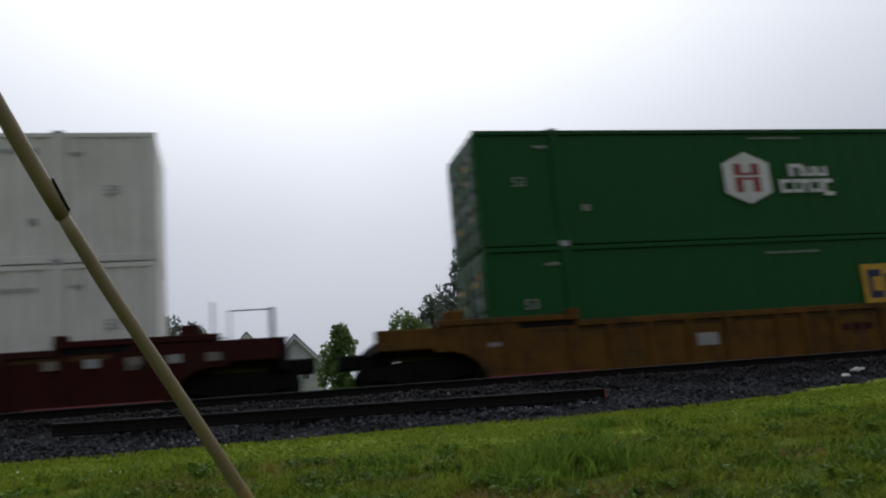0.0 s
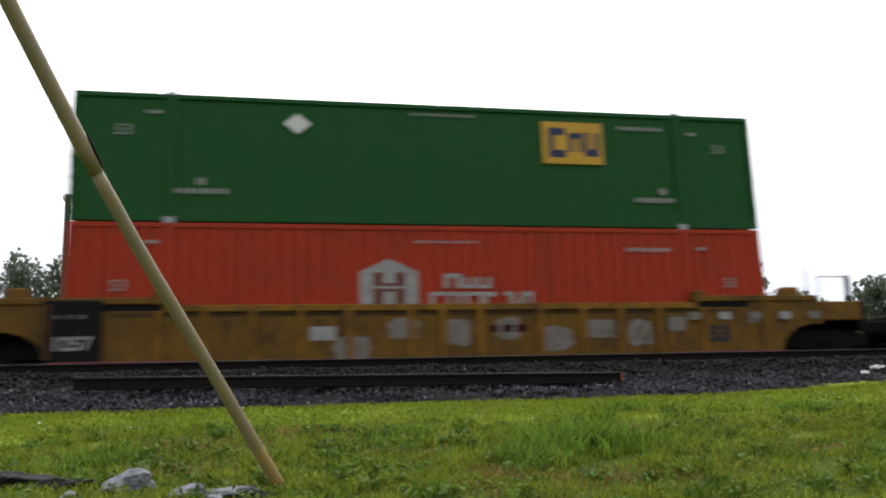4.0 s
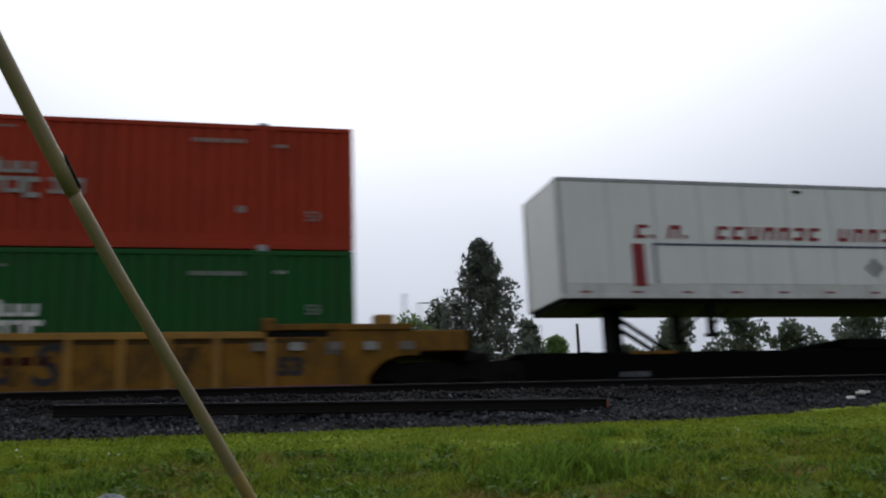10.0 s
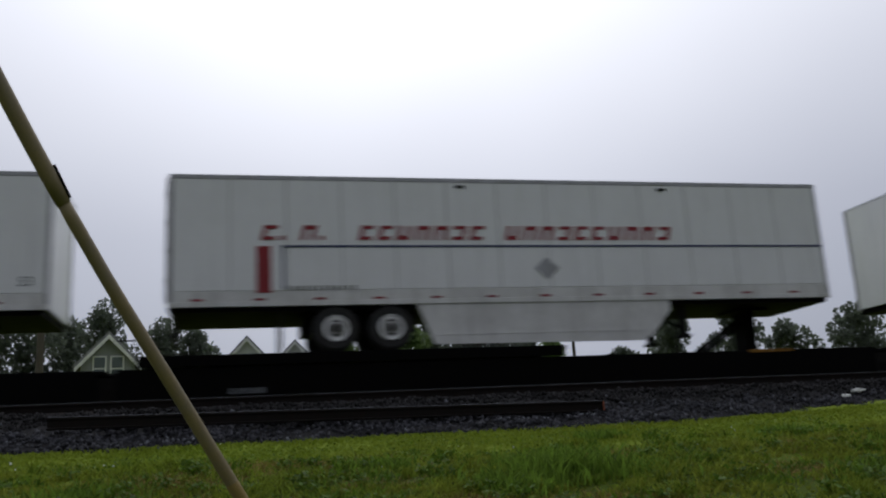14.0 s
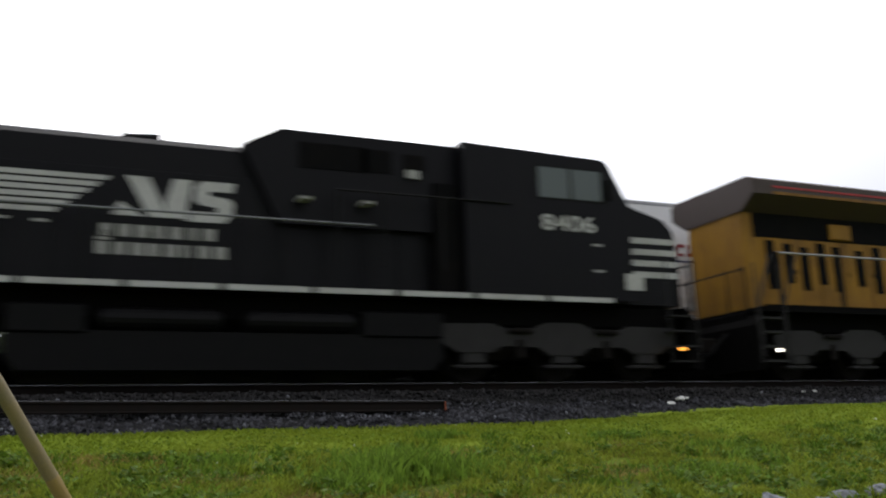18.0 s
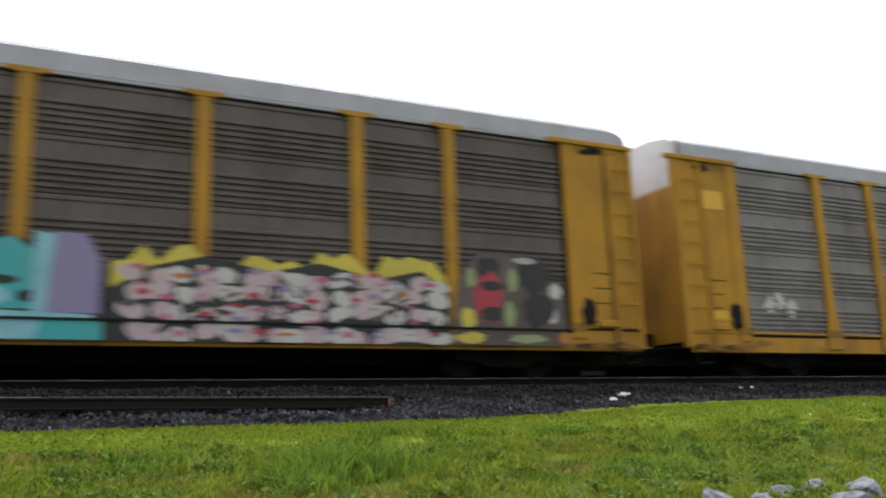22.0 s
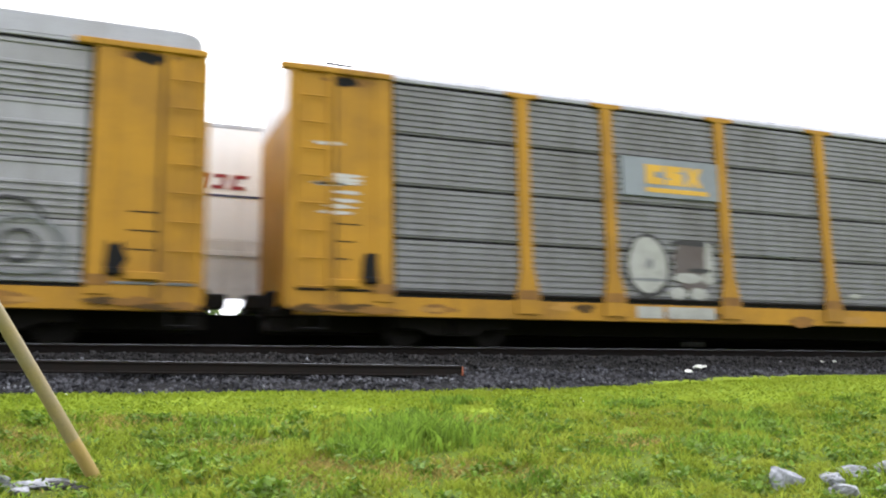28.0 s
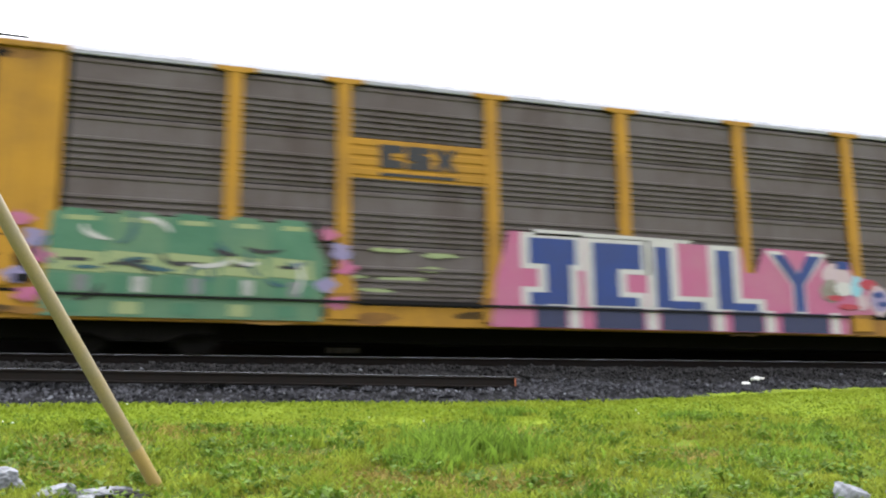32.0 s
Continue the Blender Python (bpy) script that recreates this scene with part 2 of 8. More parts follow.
RACKMID = material("grey_galvanised_screen", (0.20, 0.20, 0.21), 0.55, 0.25, dirt=(0.10, 0.09, 0.08), dirty=0.45, streak=0.45, scale=0.9)
RUSTFOOT = material("rusted_yellow_post_foot", (0.25, 0.115, 0.012), 0.75, dirt=(0.09, 0.04, 0.015), dirty=0.7, streak=0.4, scale=2.5)
RACKBROWN = material("rusty_galvanised_screen", (0.12, 0.102, 0.098), 0.65, 0.2, gloss=0.3, dirt=(0.068, 0.046, 0.04), dirty=0.55, streak=0.5, scale=0.9)
RACKLIGHT = material("bright_galvanised_screen", (0.295, 0.295, 0.31), 0.5, 0.25, dirt=(0.12, 0.105, 0.09), dirty=0.4, streak=0.45, scale=0.9)
ROOF = material("galvanised_roof", (0.33, 0.335, 0.36), 0.5, 0.3, dirt=(0.2, 0.18, 0.16), dirty=0.35, streak=0.25)
NSBLACK = material("black_locomotive_paint", (0.0032, 0.0032, 0.0046), 0.42, dirt=(0.008, 0.0075, 0.008), dirty=0.4, streak=0.25, scale=1.0, gloss=0.16)
# near-black base: the deep shade below the cars is put into this colour
PITCH = material("shade_black_underframe", (0.0028, 0.0027, 0.0027), 0.75, dirt=(0.006, 0.005, 0.0045), dirty=0.4, scale=3, gloss=0.05)
UPYEL = material("armour_yellow_paint", (0.34, 0.172, 0.016), 0.5, gloss=0.2, dirt=(0.10, 0.052, 0.022), dirty=0.55, streak=0.6, scale=1.1)
UPGREY = material("locomotive_grey_paint", (0.13, 0.13, 0.14), 0.55, dirt=(0.09, 0.05, 0.035), dirty=0.5, streak=0.3)
UPRUST = material("heat_browned_radiator_paint", (0.055, 0.036, 0.031), 0.6, dirt=(0.06, 0.04, 0.03), dirty=0.5, streak=0.4)
UPRED = material("red_stripe_paint", (0.4, 0.02, 0.02), 0.5, dirty=0.3)
DARKGRILL = material("dark_grille", (0.004, 0.004, 0.0045), 0.8, dirty=0.1, gloss=0.08)
GLASS = glass("cab_window_glass", (0.10, 0.12, 0.12))
AMBER = glow("amber_marker_glow", (1.0, 0.4, 0.06), 3.0)
LAMPWHITE = glow("white_step_light_glow", (1.0, 0.95, 0.8), 5.0)
GUYYEL = material("weathered_yellow_plastic", (0.29, 0.225, 0.105), 0.5, dirt=(0.22, 0.2, 0.16), dirty=0.5, streak=0.3, scale=3, grain=90)
GUYBRIGHT = material("fresh_yellow_plastic", (0.36, 0.25, 0.08), 0.5, dirt=(0.3, 0.22, 0.1), dirty=0.5, streak=0.3, scale=3, grain=90)
ROCK = material("pale_limestone", (0.25, 0.26, 0.285), 0.8, gloss=0.2, dirt=(0.05, 0.05, 0.055), dirty=0.95, scale=11, grain=18, bump=1.0)
DARKROCK = material("dark_wet_stone", (0.014, 0.014, 0.015), 0.75, gloss=0.2, dirt=(0.04, 0.036, 0.03), dirty=0.4, scale=6, bump=0.5)
BALLAST = material("grey_ballast_stone", (0.056, 0.056, 0.063), 0.85, gloss=0.15, dirt=(0.025, 0.024, 0.025), dirty=0.5, scale=2, grain=60, bump=0.4, island=0.65)
# stone colour that holds both oil and the shadow beside the trains
OIL_SHADE_STONE = material("oil_and_shade_darkened_ballast", (0.024, 0.023, 0.023), 0.85, gloss=0.15, dirt=(0.010, 0.009, 0.008), dirty=0.5, scale=2, grain=60, bump=0.4, island=0.6)
BED = material("ballast_bed", (0.014, 0.014, 0.015), 0.9, gloss=0.1, dirt=(0.03, 0.028, 0.026), dirty=0.5, scale=6, grain=25, bump=1.0, spread=0.6)
SOIL = material("grassy_soil", (0.07, 0.105, 0.010), 0.95, gloss=0.05, dirt=(0.075, 0.065, 0.022), dirty=0.6, scale=1.3, grain=18, bump=0.6, spread=0.5)
# towards the ballast the soil is hidden under short dense turf
sn, sl = SOIL.node_tree.nodes, SOIL.node_tree.links
turf = sn.new("ShaderNodeMixRGB")
turf.inputs[2].default_value = (0.20, 0.265, 0.026, 1)
soil_base = sn["Principled BSDF"].inputs["Base Color"]
sl.new(soil_base.links[0].from_socket, turf.inputs[1])
where = sn.new("ShaderNodeSeparateXYZ")
plan = sn.new("ShaderNodeTexCoord")
sl.new(plan.outputs["Object"], where.inputs[0])
ragged = sn.new("ShaderNodeTexNoise")
ragged.inputs["Scale"].default_value, ragged.inputs["Detail"].default_value = 0.9, 5
sl.new(plan.outputs["Object"], ragged.inputs["Vector"])
reach = sn.new("ShaderNodeMath")
reach.operation = "MULTIPLY_ADD"
reach.inputs[1].default_value = 3.0
sl.new(ragged.outputs["Fac"], reach.inputs[0])
sl.new(where.outputs["Y"], reach.inputs[2])
cover = sn.new("ShaderNodeMapRange")
cover.inputs["From Min"].default_value, cover.inputs["From Max"].default_value = 9.6, 11.4
sl.new(reach.outputs[0], cover.inputs["Value"])
sl.new(cover.outputs[0], turf.inputs["Fac"])
sl.new(turf.outputs[0], soil_base)
BLADE = material("grass_blade", (0.21, 0.27, 0.030), 0.75, gloss=0.08, thin=0.35, dirt=(0.34, 0.33, 0.05), dirty=0.6, scale=0.6, grain=3, bump=0.0, island=0.45)
MOWN = material("short_mown_grass", (0.235, 0.305, 0.030), 0.75, gloss=0.08, thin=0.35, dirt=(0.27, 0.30, 0.045), dirty=0.55, scale=0.5, grain=3, bump=0.0, island=0.22)
DRY = material("dry_grass_blade", (0.30, 0.23, 0.07), 0.8, gloss=0.1, thin=0.2, dirt=(0.22, 0.15, 0.05), dirty=0.5, scale=2, grain=4, bump=0.0, island=0.5)
CLOVER = material("clover_leaf", (0.12, 0.195, 0.022), 0.65, gloss=0.12, thin=0.35, dirt=(0.22, 0.27, 0.02), dirty=0.5, scale=1.2, grain=4, bump=0.0, island=0.6)
WEED = material("broad_weed_leaf", (0.095, 0.17, 0.018), 0.6, gloss=0.12, thin=0.35, dirt=(0.15, 0.22, 0.02), dirty=0.4, scale=2, grain=5, bump=0.0, island=0.4)
FRESH = material("fresh_tall_grass", (0.17, 0.27, 0.035), 0.65, gloss=0.1, thin=0.4, dirt=(0.12, 0.2, 0.02), dirty=0.5, scale=2, grain=4, bump=0.0, island=0.5)
# LEAF and NEEDLE are lifted and greyed: distance haze put into the colour
LEAF = material("haze_greyed_leaf", (0.15, 0.175, 0.135), 0.6, gloss=0.15, thin=0.62, dirt=(0.13, 0.16, 0.09), dirty=0.5, scale=0.4, grain=2, bump=0.0, island=0.2)
LEAF2 = material("spring_green_leaf", (0.16, 0.24, 0.08), 0.6, gloss=0.15, thin=0.62, dirt=(0.19, 0.22, 0.09), dirty=0.5, scale=0.4, grain=2, bump=0.0, island=0.2)
NEEDLE = material("haze_greyed_needle", (0.135, 0.15, 0.135), 0.7, gloss=0.15, thin=0.62, dirt=(0.13, 0.155, 0.12), dirty=0.4, scale=0.6, grain=2, bump=0.0, island=0.2)
BARK = material("grey_brown_bark", (0.09, 0.075, 0.06), 0.9, dirty=0.4, scale=4, bump=0.5)
# SIDING and SHINGLE are paled so that their colour carries the haze
SIDING = material("haze_paled_house_siding", (0.6, 0.6, 0.61), 0.7, dirty=0.15)
GREYSIDING = material("grey_house_siding", (0.24, 0.25, 0.25), 0.7, dirty=0.15)
SHINGLE = material("grey_roof_shingle", (0.26, 0.26, 0.27), 0.85, dirty=0.3, grain=15)
FLOWER = material("white_clover_petal", (0.8, 0.8, 0.75), 0.6, dirty=0.1)
ORANGE = material("orange_marking_paint", (0.38, 0.10, 0.04), 0.6, dirty=0.4)
PINK = material("pink_spray_paint", (0.40, 0.10, 0.20), 0.6, dirt=(0.35, 0.2, 0.22), dirty=0.4)
SPRAYRED = material("red_spray_paint", (0.36, 0.025, 0.045), 0.6, dirt=(0.3, 0.1, 0.1), dirty=0.4)
TEAL = material("turquoise_spray_paint", (0.035, 0.34, 0.36), 0.6, dirt=(0.15, 0.25, 0.25), dirty=0.4)
LILAC = material("lilac_spray_paint", (0.22, 0.19, 0.34), 0.6, dirt=(0.25, 0.2, 0.25), dirty=0.4)
SPRAYORANGE = material("orange_spray_paint", (0.42, 0.14, 0.015), 0.6, dirt=(0.3, 0.15, 0.05), dirty=0.4)
SPRAYWHITE = material("white_spray_paint", (0.48, 0.465, 0.45), 0.6, dirt=(0.3, 0.28, 0.25), dirty=0.4)
SPRAYBLACK = material("black_spray_paint", (0.015, 0.015, 0.017), 0.6, dirty=0.3)
SPRAYBLUE = material("royal_blue_spray_paint", (0.009, 0.036, 0.18), 0.6, dirty=0.3)
SPRAYGREEN = material("mint_green_spray_paint", (0.07, 0.16, 0.09), 0.6, dirt=(0.13, 0.22, 0.11), dirty=0.5)
LIME = material("pale_lime_spray_paint", (0.25, 0.30, 0.14), 0.6, dirt=(0.25, 0.3, 0.12), dirty=0.4)
SPRAYYEL = material("yellow_spray_paint", (0.55, 0.45, 0.06), 0.6, dirty=0.3)
SKYBLUE = material("light_blue_spray_paint", (0.22, 0.46, 0.55), 0.6, dirty=0.3)
CSXBLUE = material("pale_blue_panel_paint", (0.23, 0.255, 0.285), 0.6, dirty=0.35)
HUBWHITE = material("white_wheel_disc", (0.88, 0.88, 0.86), 0.45, 0.1, dirt=(0.25, 0.2, 0.16), dirty=0.4, scale=5)
BRIGHTBLUE = material("bright_blue_spray_paint", (0.04, 0.14, 0.36), 0.6, dirt=(0.08, 0.2, 0.4), dirty=0.4)
DEEPTEAL = material("deep_teal_spray_paint", (0.015, 0.07, 0.09), 0.6, dirt=(0.05, 0.1, 0.12), dirty=0.4)
PALEROOF = material("pale_roof_end_paint", (0.62, 0.61, 0.62), 0.5, dirt=(0.3, 0.28, 0.25), dirty=0.4)
DEEPMINT = material("deep_mint_spray_paint", (0.04, 0.14, 0.075), 0.6, dirt=(0.12, 0.25, 0.15), dirty=0.4)
PALEPINK = material("pale_pink_spray_paint", (0.46, 0.36, 0.38), 0.6, dirt=(0.36, 0.22, 0.24), dirty=0.5, scale=3)
WHITESTRIPE = material("dulled_white_stripe", (0.5, 0.5, 0.48), 0.5, dirt=(0.15, 0.14, 0.12), dirty=0.4)
UNDERTANK = material("grimy_black_fuel_tank", (0.010, 0.0095, 0.009), 0.6, dirt=(0.02, 0.016, 0.013), dirty=0.5, scale=3, gloss=0.15)
TANKGREY = material("dusty_grey_tank_paint", (0.028, 0.027, 0.026), 0.6, dirt=(0.03, 0.025, 0.02), dirty=0.5, scale=3, gloss=0.25)
DARKTANK = material("black_tank_paint", (0.0035, 0.0035, 0.004), 0.5, dirt=(0.008, 0.007, 0.007), dirty=0.5, scale=3, gloss=0.12)
SIDEFRAME = material("oily_grey_truck_casting", (0.019, 0.018, 0.018), 0.6, dirt=(0.012, 0.010, 0.009), dirty=0.5, scale=3, gloss=0.3)
PATCHGREY = material("grey_painted_over_patch", (0.23, 0.21, 0.18), 0.7, dirt=(0.10, 0.07, 0.04), dirty=0.6, scale=5)
TTX_GREY = material("grimy_yellow_car_paint", (0.20, 0.105, 0.018), 0.75, gloss=0.15, dirt=(0.04, 0.03, 0.022), dirty=0.7, streak=0.5, scale=1.6)
TTX_BROWN = material("rust_browned_yellow_car_paint", (0.16, 0.075, 0.012), 0.75, gloss=0.15, dirt=(0.035, 0.022, 0.014), dirty=0.75, streak=0.55, scale=1.6)
# for stains, and for the painted shadow strips on the well cars
STAIN_SHADE = material("brown_black_stain_and_shade", (0.06, 0.036, 0.015), 0.8, dirt=(0.14, 0.075, 0.02), dirty=0.8, scale=3, gloss=0.2)


# ================= builders =================
def bx(bm, x0, x1, y0, y1, z0, z1, bevel=0.0):
    """A block between two corners."""
    vs = [bm.verts.new((x, y, z)) for x in (x0, x1) for y in (y0, y1) for z in (z0, z1)]
    for f in ((0, 1, 3, 2), (4, 6, 7, 5), (0, 4, 5, 1), (2, 3, 7, 6), (0, 2, 6, 4), (1, 5, 7, 3)):
        bm.faces.new([vs[i] for i in f])
    if bevel:
        bmesh.ops.bevel(bm, geom=list({e for v in vs for e in v.link_edges}), offset=bevel, segments=1, affect="EDGES")
    return bm


def B(x0, x1, y0, y1, z0, z1, bevel=0.0):
    return bx(bmesh.new(), x0, x1, y0, y1, z0, z1, bevel)


def prism(bm, outline, y0, y1):
    """A plate: an outline of (x, z) points, between two values of y (y0 < y1)."""
    a = [bm.verts.new((x, y0, z)) for x, z in outline]
    b = [bm.verts.new((x, y1, z)) for x, z in outline]
    bm.faces.new(a)
    bm.faces.new(b[::-1])
    for i in range(len(a)):
        j = (i + 1) % len(a)
        bm.faces.new((a[j], a[i], b[i], b[j]))
    bmesh.ops.recalc_face_normals(bm, faces=bm.faces[:])
    return bm


def prism_x(outline, x0, x1):
    """A plate across the track: an outline of (y, z) points, between two values of x."""
    bm = bmesh.new()
    a = [bm.verts.new((x0, y, z)) for y, z in outline]
    b = [bm.verts.new((x1, y, z)) for y, z in outline]
    bm.faces.new(a)
    bm.faces.new(b[::-1])
    for i in range(len(a)):
        j = (i + 1) % len(a)
        bm.faces.new((a[j], a[i], b[i], b[j]))
    bmesh.ops.recalc_face_normals(bm, faces=bm.faces[:])
    return bm


def rod(bm, a, b, r, n=8, r2=None):
    """A round bar from a to b."""
    a, b = Vector(a), Vector(b)
    q = (b - a).to_track_quat("Z", "Y")
    rings = []
    for p, rad in ((a, r), (b, r if r2 is None else r2)):
        rings.append([bm.verts.new(p + q @ Vector((rad * math.cos(2 * math.pi * i / n), rad * math.sin(2 * math.pi * i / n), 0))) for i in range(n)])
    for i in range(n):
        j = (i + 1) % n
        bm.faces.new((rings[0][i], rings[0][j], rings[1][j], rings[1][i]))
    bm.faces.new(rings[0][::-1])
    bm.faces.new(rings[1])
    return bm


def lathe(bm, profile, centre, n=20):
    """A turned piece round an axis along y: profile of (radius, y)."""
    cx, cy, cz = centre
    rings = [[bm.verts.new((cx + r * math.cos(2 * math.pi * i / n), cy + y, cz + r * math.sin(2 * math.pi * i / n))) for i in range(n)] for r, y in profile]
    for p, q in zip(rings, rings[1:]):
        for i in range(n):
            j = (i + 1) % n
            bm.faces.new((p[i], p[j], q[j], q[i]))
    bm.faces.new(rings[0][::-1])
    bm.faces.new(rings[-1])
    bmesh.ops.recalc_face_normals(bm, faces=bm.faces[:])
    return bm


def mesh_of(name, bm, mat):
    me = bpy.data.meshes.new(name)
    bm.to_mesh(me)
    bm.free()
    me.materials.append(mat)
    return me


def part(name, bm, mat, parent, label=""):
    ob = new(name, mesh_of(name, bm, mat) if isinstance(bm, bmesh.types.BMesh) else bm)
    ob.parent = parent
    if label:
        tagged(ob, label)
    return ob


def thing(name, label, category, group="", at=(0, 0, 0), kind=""):
    ob = new(name)
    ob.empty_display_size = 0.3
    ob.location = at
    return tagged(ob, label, category, group, kind)


def lettering(word, height, x, z, y, slant=0.0, squeeze=1.0, weight=0.0):
    """Raised characters on a side that faces -y; x, z is their lower left corner. Returns a bmesh."""
    cu = bpy.data.curves.new("lettering", "FONT")
    cu.body, cu.size, cu.extrude, cu.offset, cu.shear = word, height / 0.7, 0.004, weight, slant
    cu.resolution_u = 3
    ob = bpy.data.objects.new("lettering", cu)
    me = bpy.data.meshes.new_from_object(ob)
    bm = bmesh.new()
    bm.from_mesh(me)
    for v in bm.verts:
        v.co = Vector((x + v.co.x * squeeze, y - v.co.z, z + v.co.y))
    bpy.data.objects.remove(ob)
    bpy.data.curves.remove(cu)
    bpy.data.meshes.remove(me)
    return bm


def bars(bm, x0, x1, z0, z1, y, count, fill=0.65, slant=0.0):
    """A row of upright bars that stands for writing."""
    step = (x1 - x0) / count
    for i in range(count):
        a = x0 + i * step
        s = slant * (z1 - z0)
        w = step * fill * (0.85 + 0.3 * ((i * 7) % 5) / 5)
        prism(bm, [(a, z0), (a + w, z0), (a + w + s, z1), (a + s, z1)], y - 0.004, y)
    return bm


# ================= ground, tracks =================
FAR, NEAR = 20.74, 16.84          # centre lines of the two tracks; rail heads at z = 0
rng = np.random.default_rng(7)


def lie(x, y):
    """Height of the ground: a grass slope up to the ballast, a little higher to the east."""
    z = np.interp(y, [-400, -30, -5, 0, 3, 6, 9, 12.6, 14.9, 15.3, 23.0, 25.5, 60, 900],
                  [-3.5, -3.0, -2.7, -2.55, -2.15, -1.66, -1.25, -0.90, -0.46, -0.44, -0.44, -1.0, -1.4, -2.0])
    east = np.clip((np.asarray(x, float) - 6.5) / 6.5, 0, 1)
    east = east * east * (3 - 2 * east)
    bump = 0.24 * east * np.exp(-((np.asarray(y, float) - 11.6) / 1.9) ** 2)
    lump = 0.035 * np.sin(1.7 * np.asarray(x) + 0.6 * np.asarray(y)) * np.sin(1.1 * np.asarray(y) - 0.8 * np.asarray(x)) * (np.asarray(y) < 12.4)
    return z + bump + lump


def sheet(name, xs, ys, height, mat):
    X, Y = np.meshgrid(xs, ys)
    V = np.stack([X, Y, height(X, Y)], -1).reshape(-1, 3)
    w = len(xs)
    i = (np.arange(len(ys) - 1)[:, None] * w + np.arange(w - 1)).ravel()
    F = np.stack([i, i + 1, i + w + 1, i + w], -1)
    me = bpy.data.meshes.new(name)
    me.from_pydata(V.tolist(), [], F.tolist())
    me.materials.append(mat)
    me.polygons.foreach_set("use_smooth", np.ones(len(F), bool))
    return new(name, me)


GX = np.concatenate([[-900, -400, -150, -60], np.arange(-30, 60.1, 0.4), [90, 180, 400, 900]])
GY = np.concatenate([[-400, -100, -30, -12], np.arange(-6, 26.1, 0.3), [30, 40, 60, 100, 200, 400, 900]])
tagged(sheet("ground", GX, GY, lie, SOIL), "grass-covered earth bank that rises to the tracks", "ground", kind="structure")


def bed_height(x, y):
    z = np.interp(y, [12.3, 12.7, 14.65, 15.1, 18.3, 19.0, 19.6, 22.6, 24.6], [-1.05, -0.88, -0.30, -0.25, -0.25, -0.32, -0.25, -0.25, -1.1])
    return z + 0.02 * np.sin(3 * x + 5 * y)


tagged(sheet("ballast_bed", np.arange(-60, 120.1, 0.6), np.array([12.3, 12.7, 13.2, 13.7, 14.2, 14.75, 15.1, 16, 17, 18.3, 19.0, 19.6, 20.5, 21.5, 22.6, 24.6]),
             bed_height, BED), "dark grey crushed-stone bed under the two tracks", "track bed", kind="structure")


def rail_bm(x0, x1, y, z, s=1.0):
    """A rail: foot, web and head, its top at z."""
    o = [(-0.07, -0.18), (0.07, -0.18), (0.07, -0.167), (0.012, -0.15), (0.012, -0.045), (0.037, -0.035), (0.037, -0.006), (0.028, 0),
         (-0.028, 0), (-0.037, -0.006), (-0.037, -0.035), (-0.012, -0.045), (-0.012, -0.15), (-0.07, -0.167)]
    bm = bmesh.new()
    a = [bm.verts.new((x0, y + p * s, z + q * s)) for p, q in o]
    b = [bm.verts.new((x1, y + p * s, z + q * s)) for p, q in o]
    bm.faces.new(a)
    bm.faces.new(b[::-1])
    for i in range(len(o)):
        j = (i + 1) % len(o)
        bm.faces.new((a[i], b[i], b[j], a[j]))
    bmesh.ops.recalc_face_normals(bm, faces=bm.faces[:])
    return bm


for centre, which in ((NEAR, "nearer"), (FAR, "farther")):
    track = thing("railway_track", f"steel rails on dark wooden ties, the {which} of two tracks", "railway track", "tracks", (0, centre, 0), "structure")
    for side in (-0.755, 0.755):
        r = part("rail", rail_bm(-200, 300, side, 0.0), RAIL, track)
        part("rail_head", B(-200, 300, side - 0.03, side + 0.03, 0.0, 0.003), RAILTOP, r, "shiny worn running surface")
    tie = mesh_of("tie", B(-0.115, 0.115, -1.3, 1.3, -0.36, -0.182, 0.012), WOOD)
    for i in range(100):
        part("tie", tie, WOOD, track).location = (-12 + i * 0.54, 0, 0)

# the spare rail that lies on the ballast shoulder
spare = thing("spare_rail", "rusty length of rail lying loose on the ballast", "rail", at=(1.585, 13.43, -0.508))
lean = math.atan2(-0.10, 8.34)
spare.rotation_euler = (radians(-4), -lean, 0)
part("rail", rail_bm(-4.13, 4.13, 0, 0.085, 0.95), RAIL, spare)
part("rail_head", B(-4.12, 4.12, -0.027, 0.027, 0.085, 0.088), RAILTOP, spare, "rubbed bare steel top")
part("rail_end_paint", B(4.125, 4.138, -0.05, 0.05, -0.08, 0.07), ORANGE, spare, "orange paint on the sawn end")


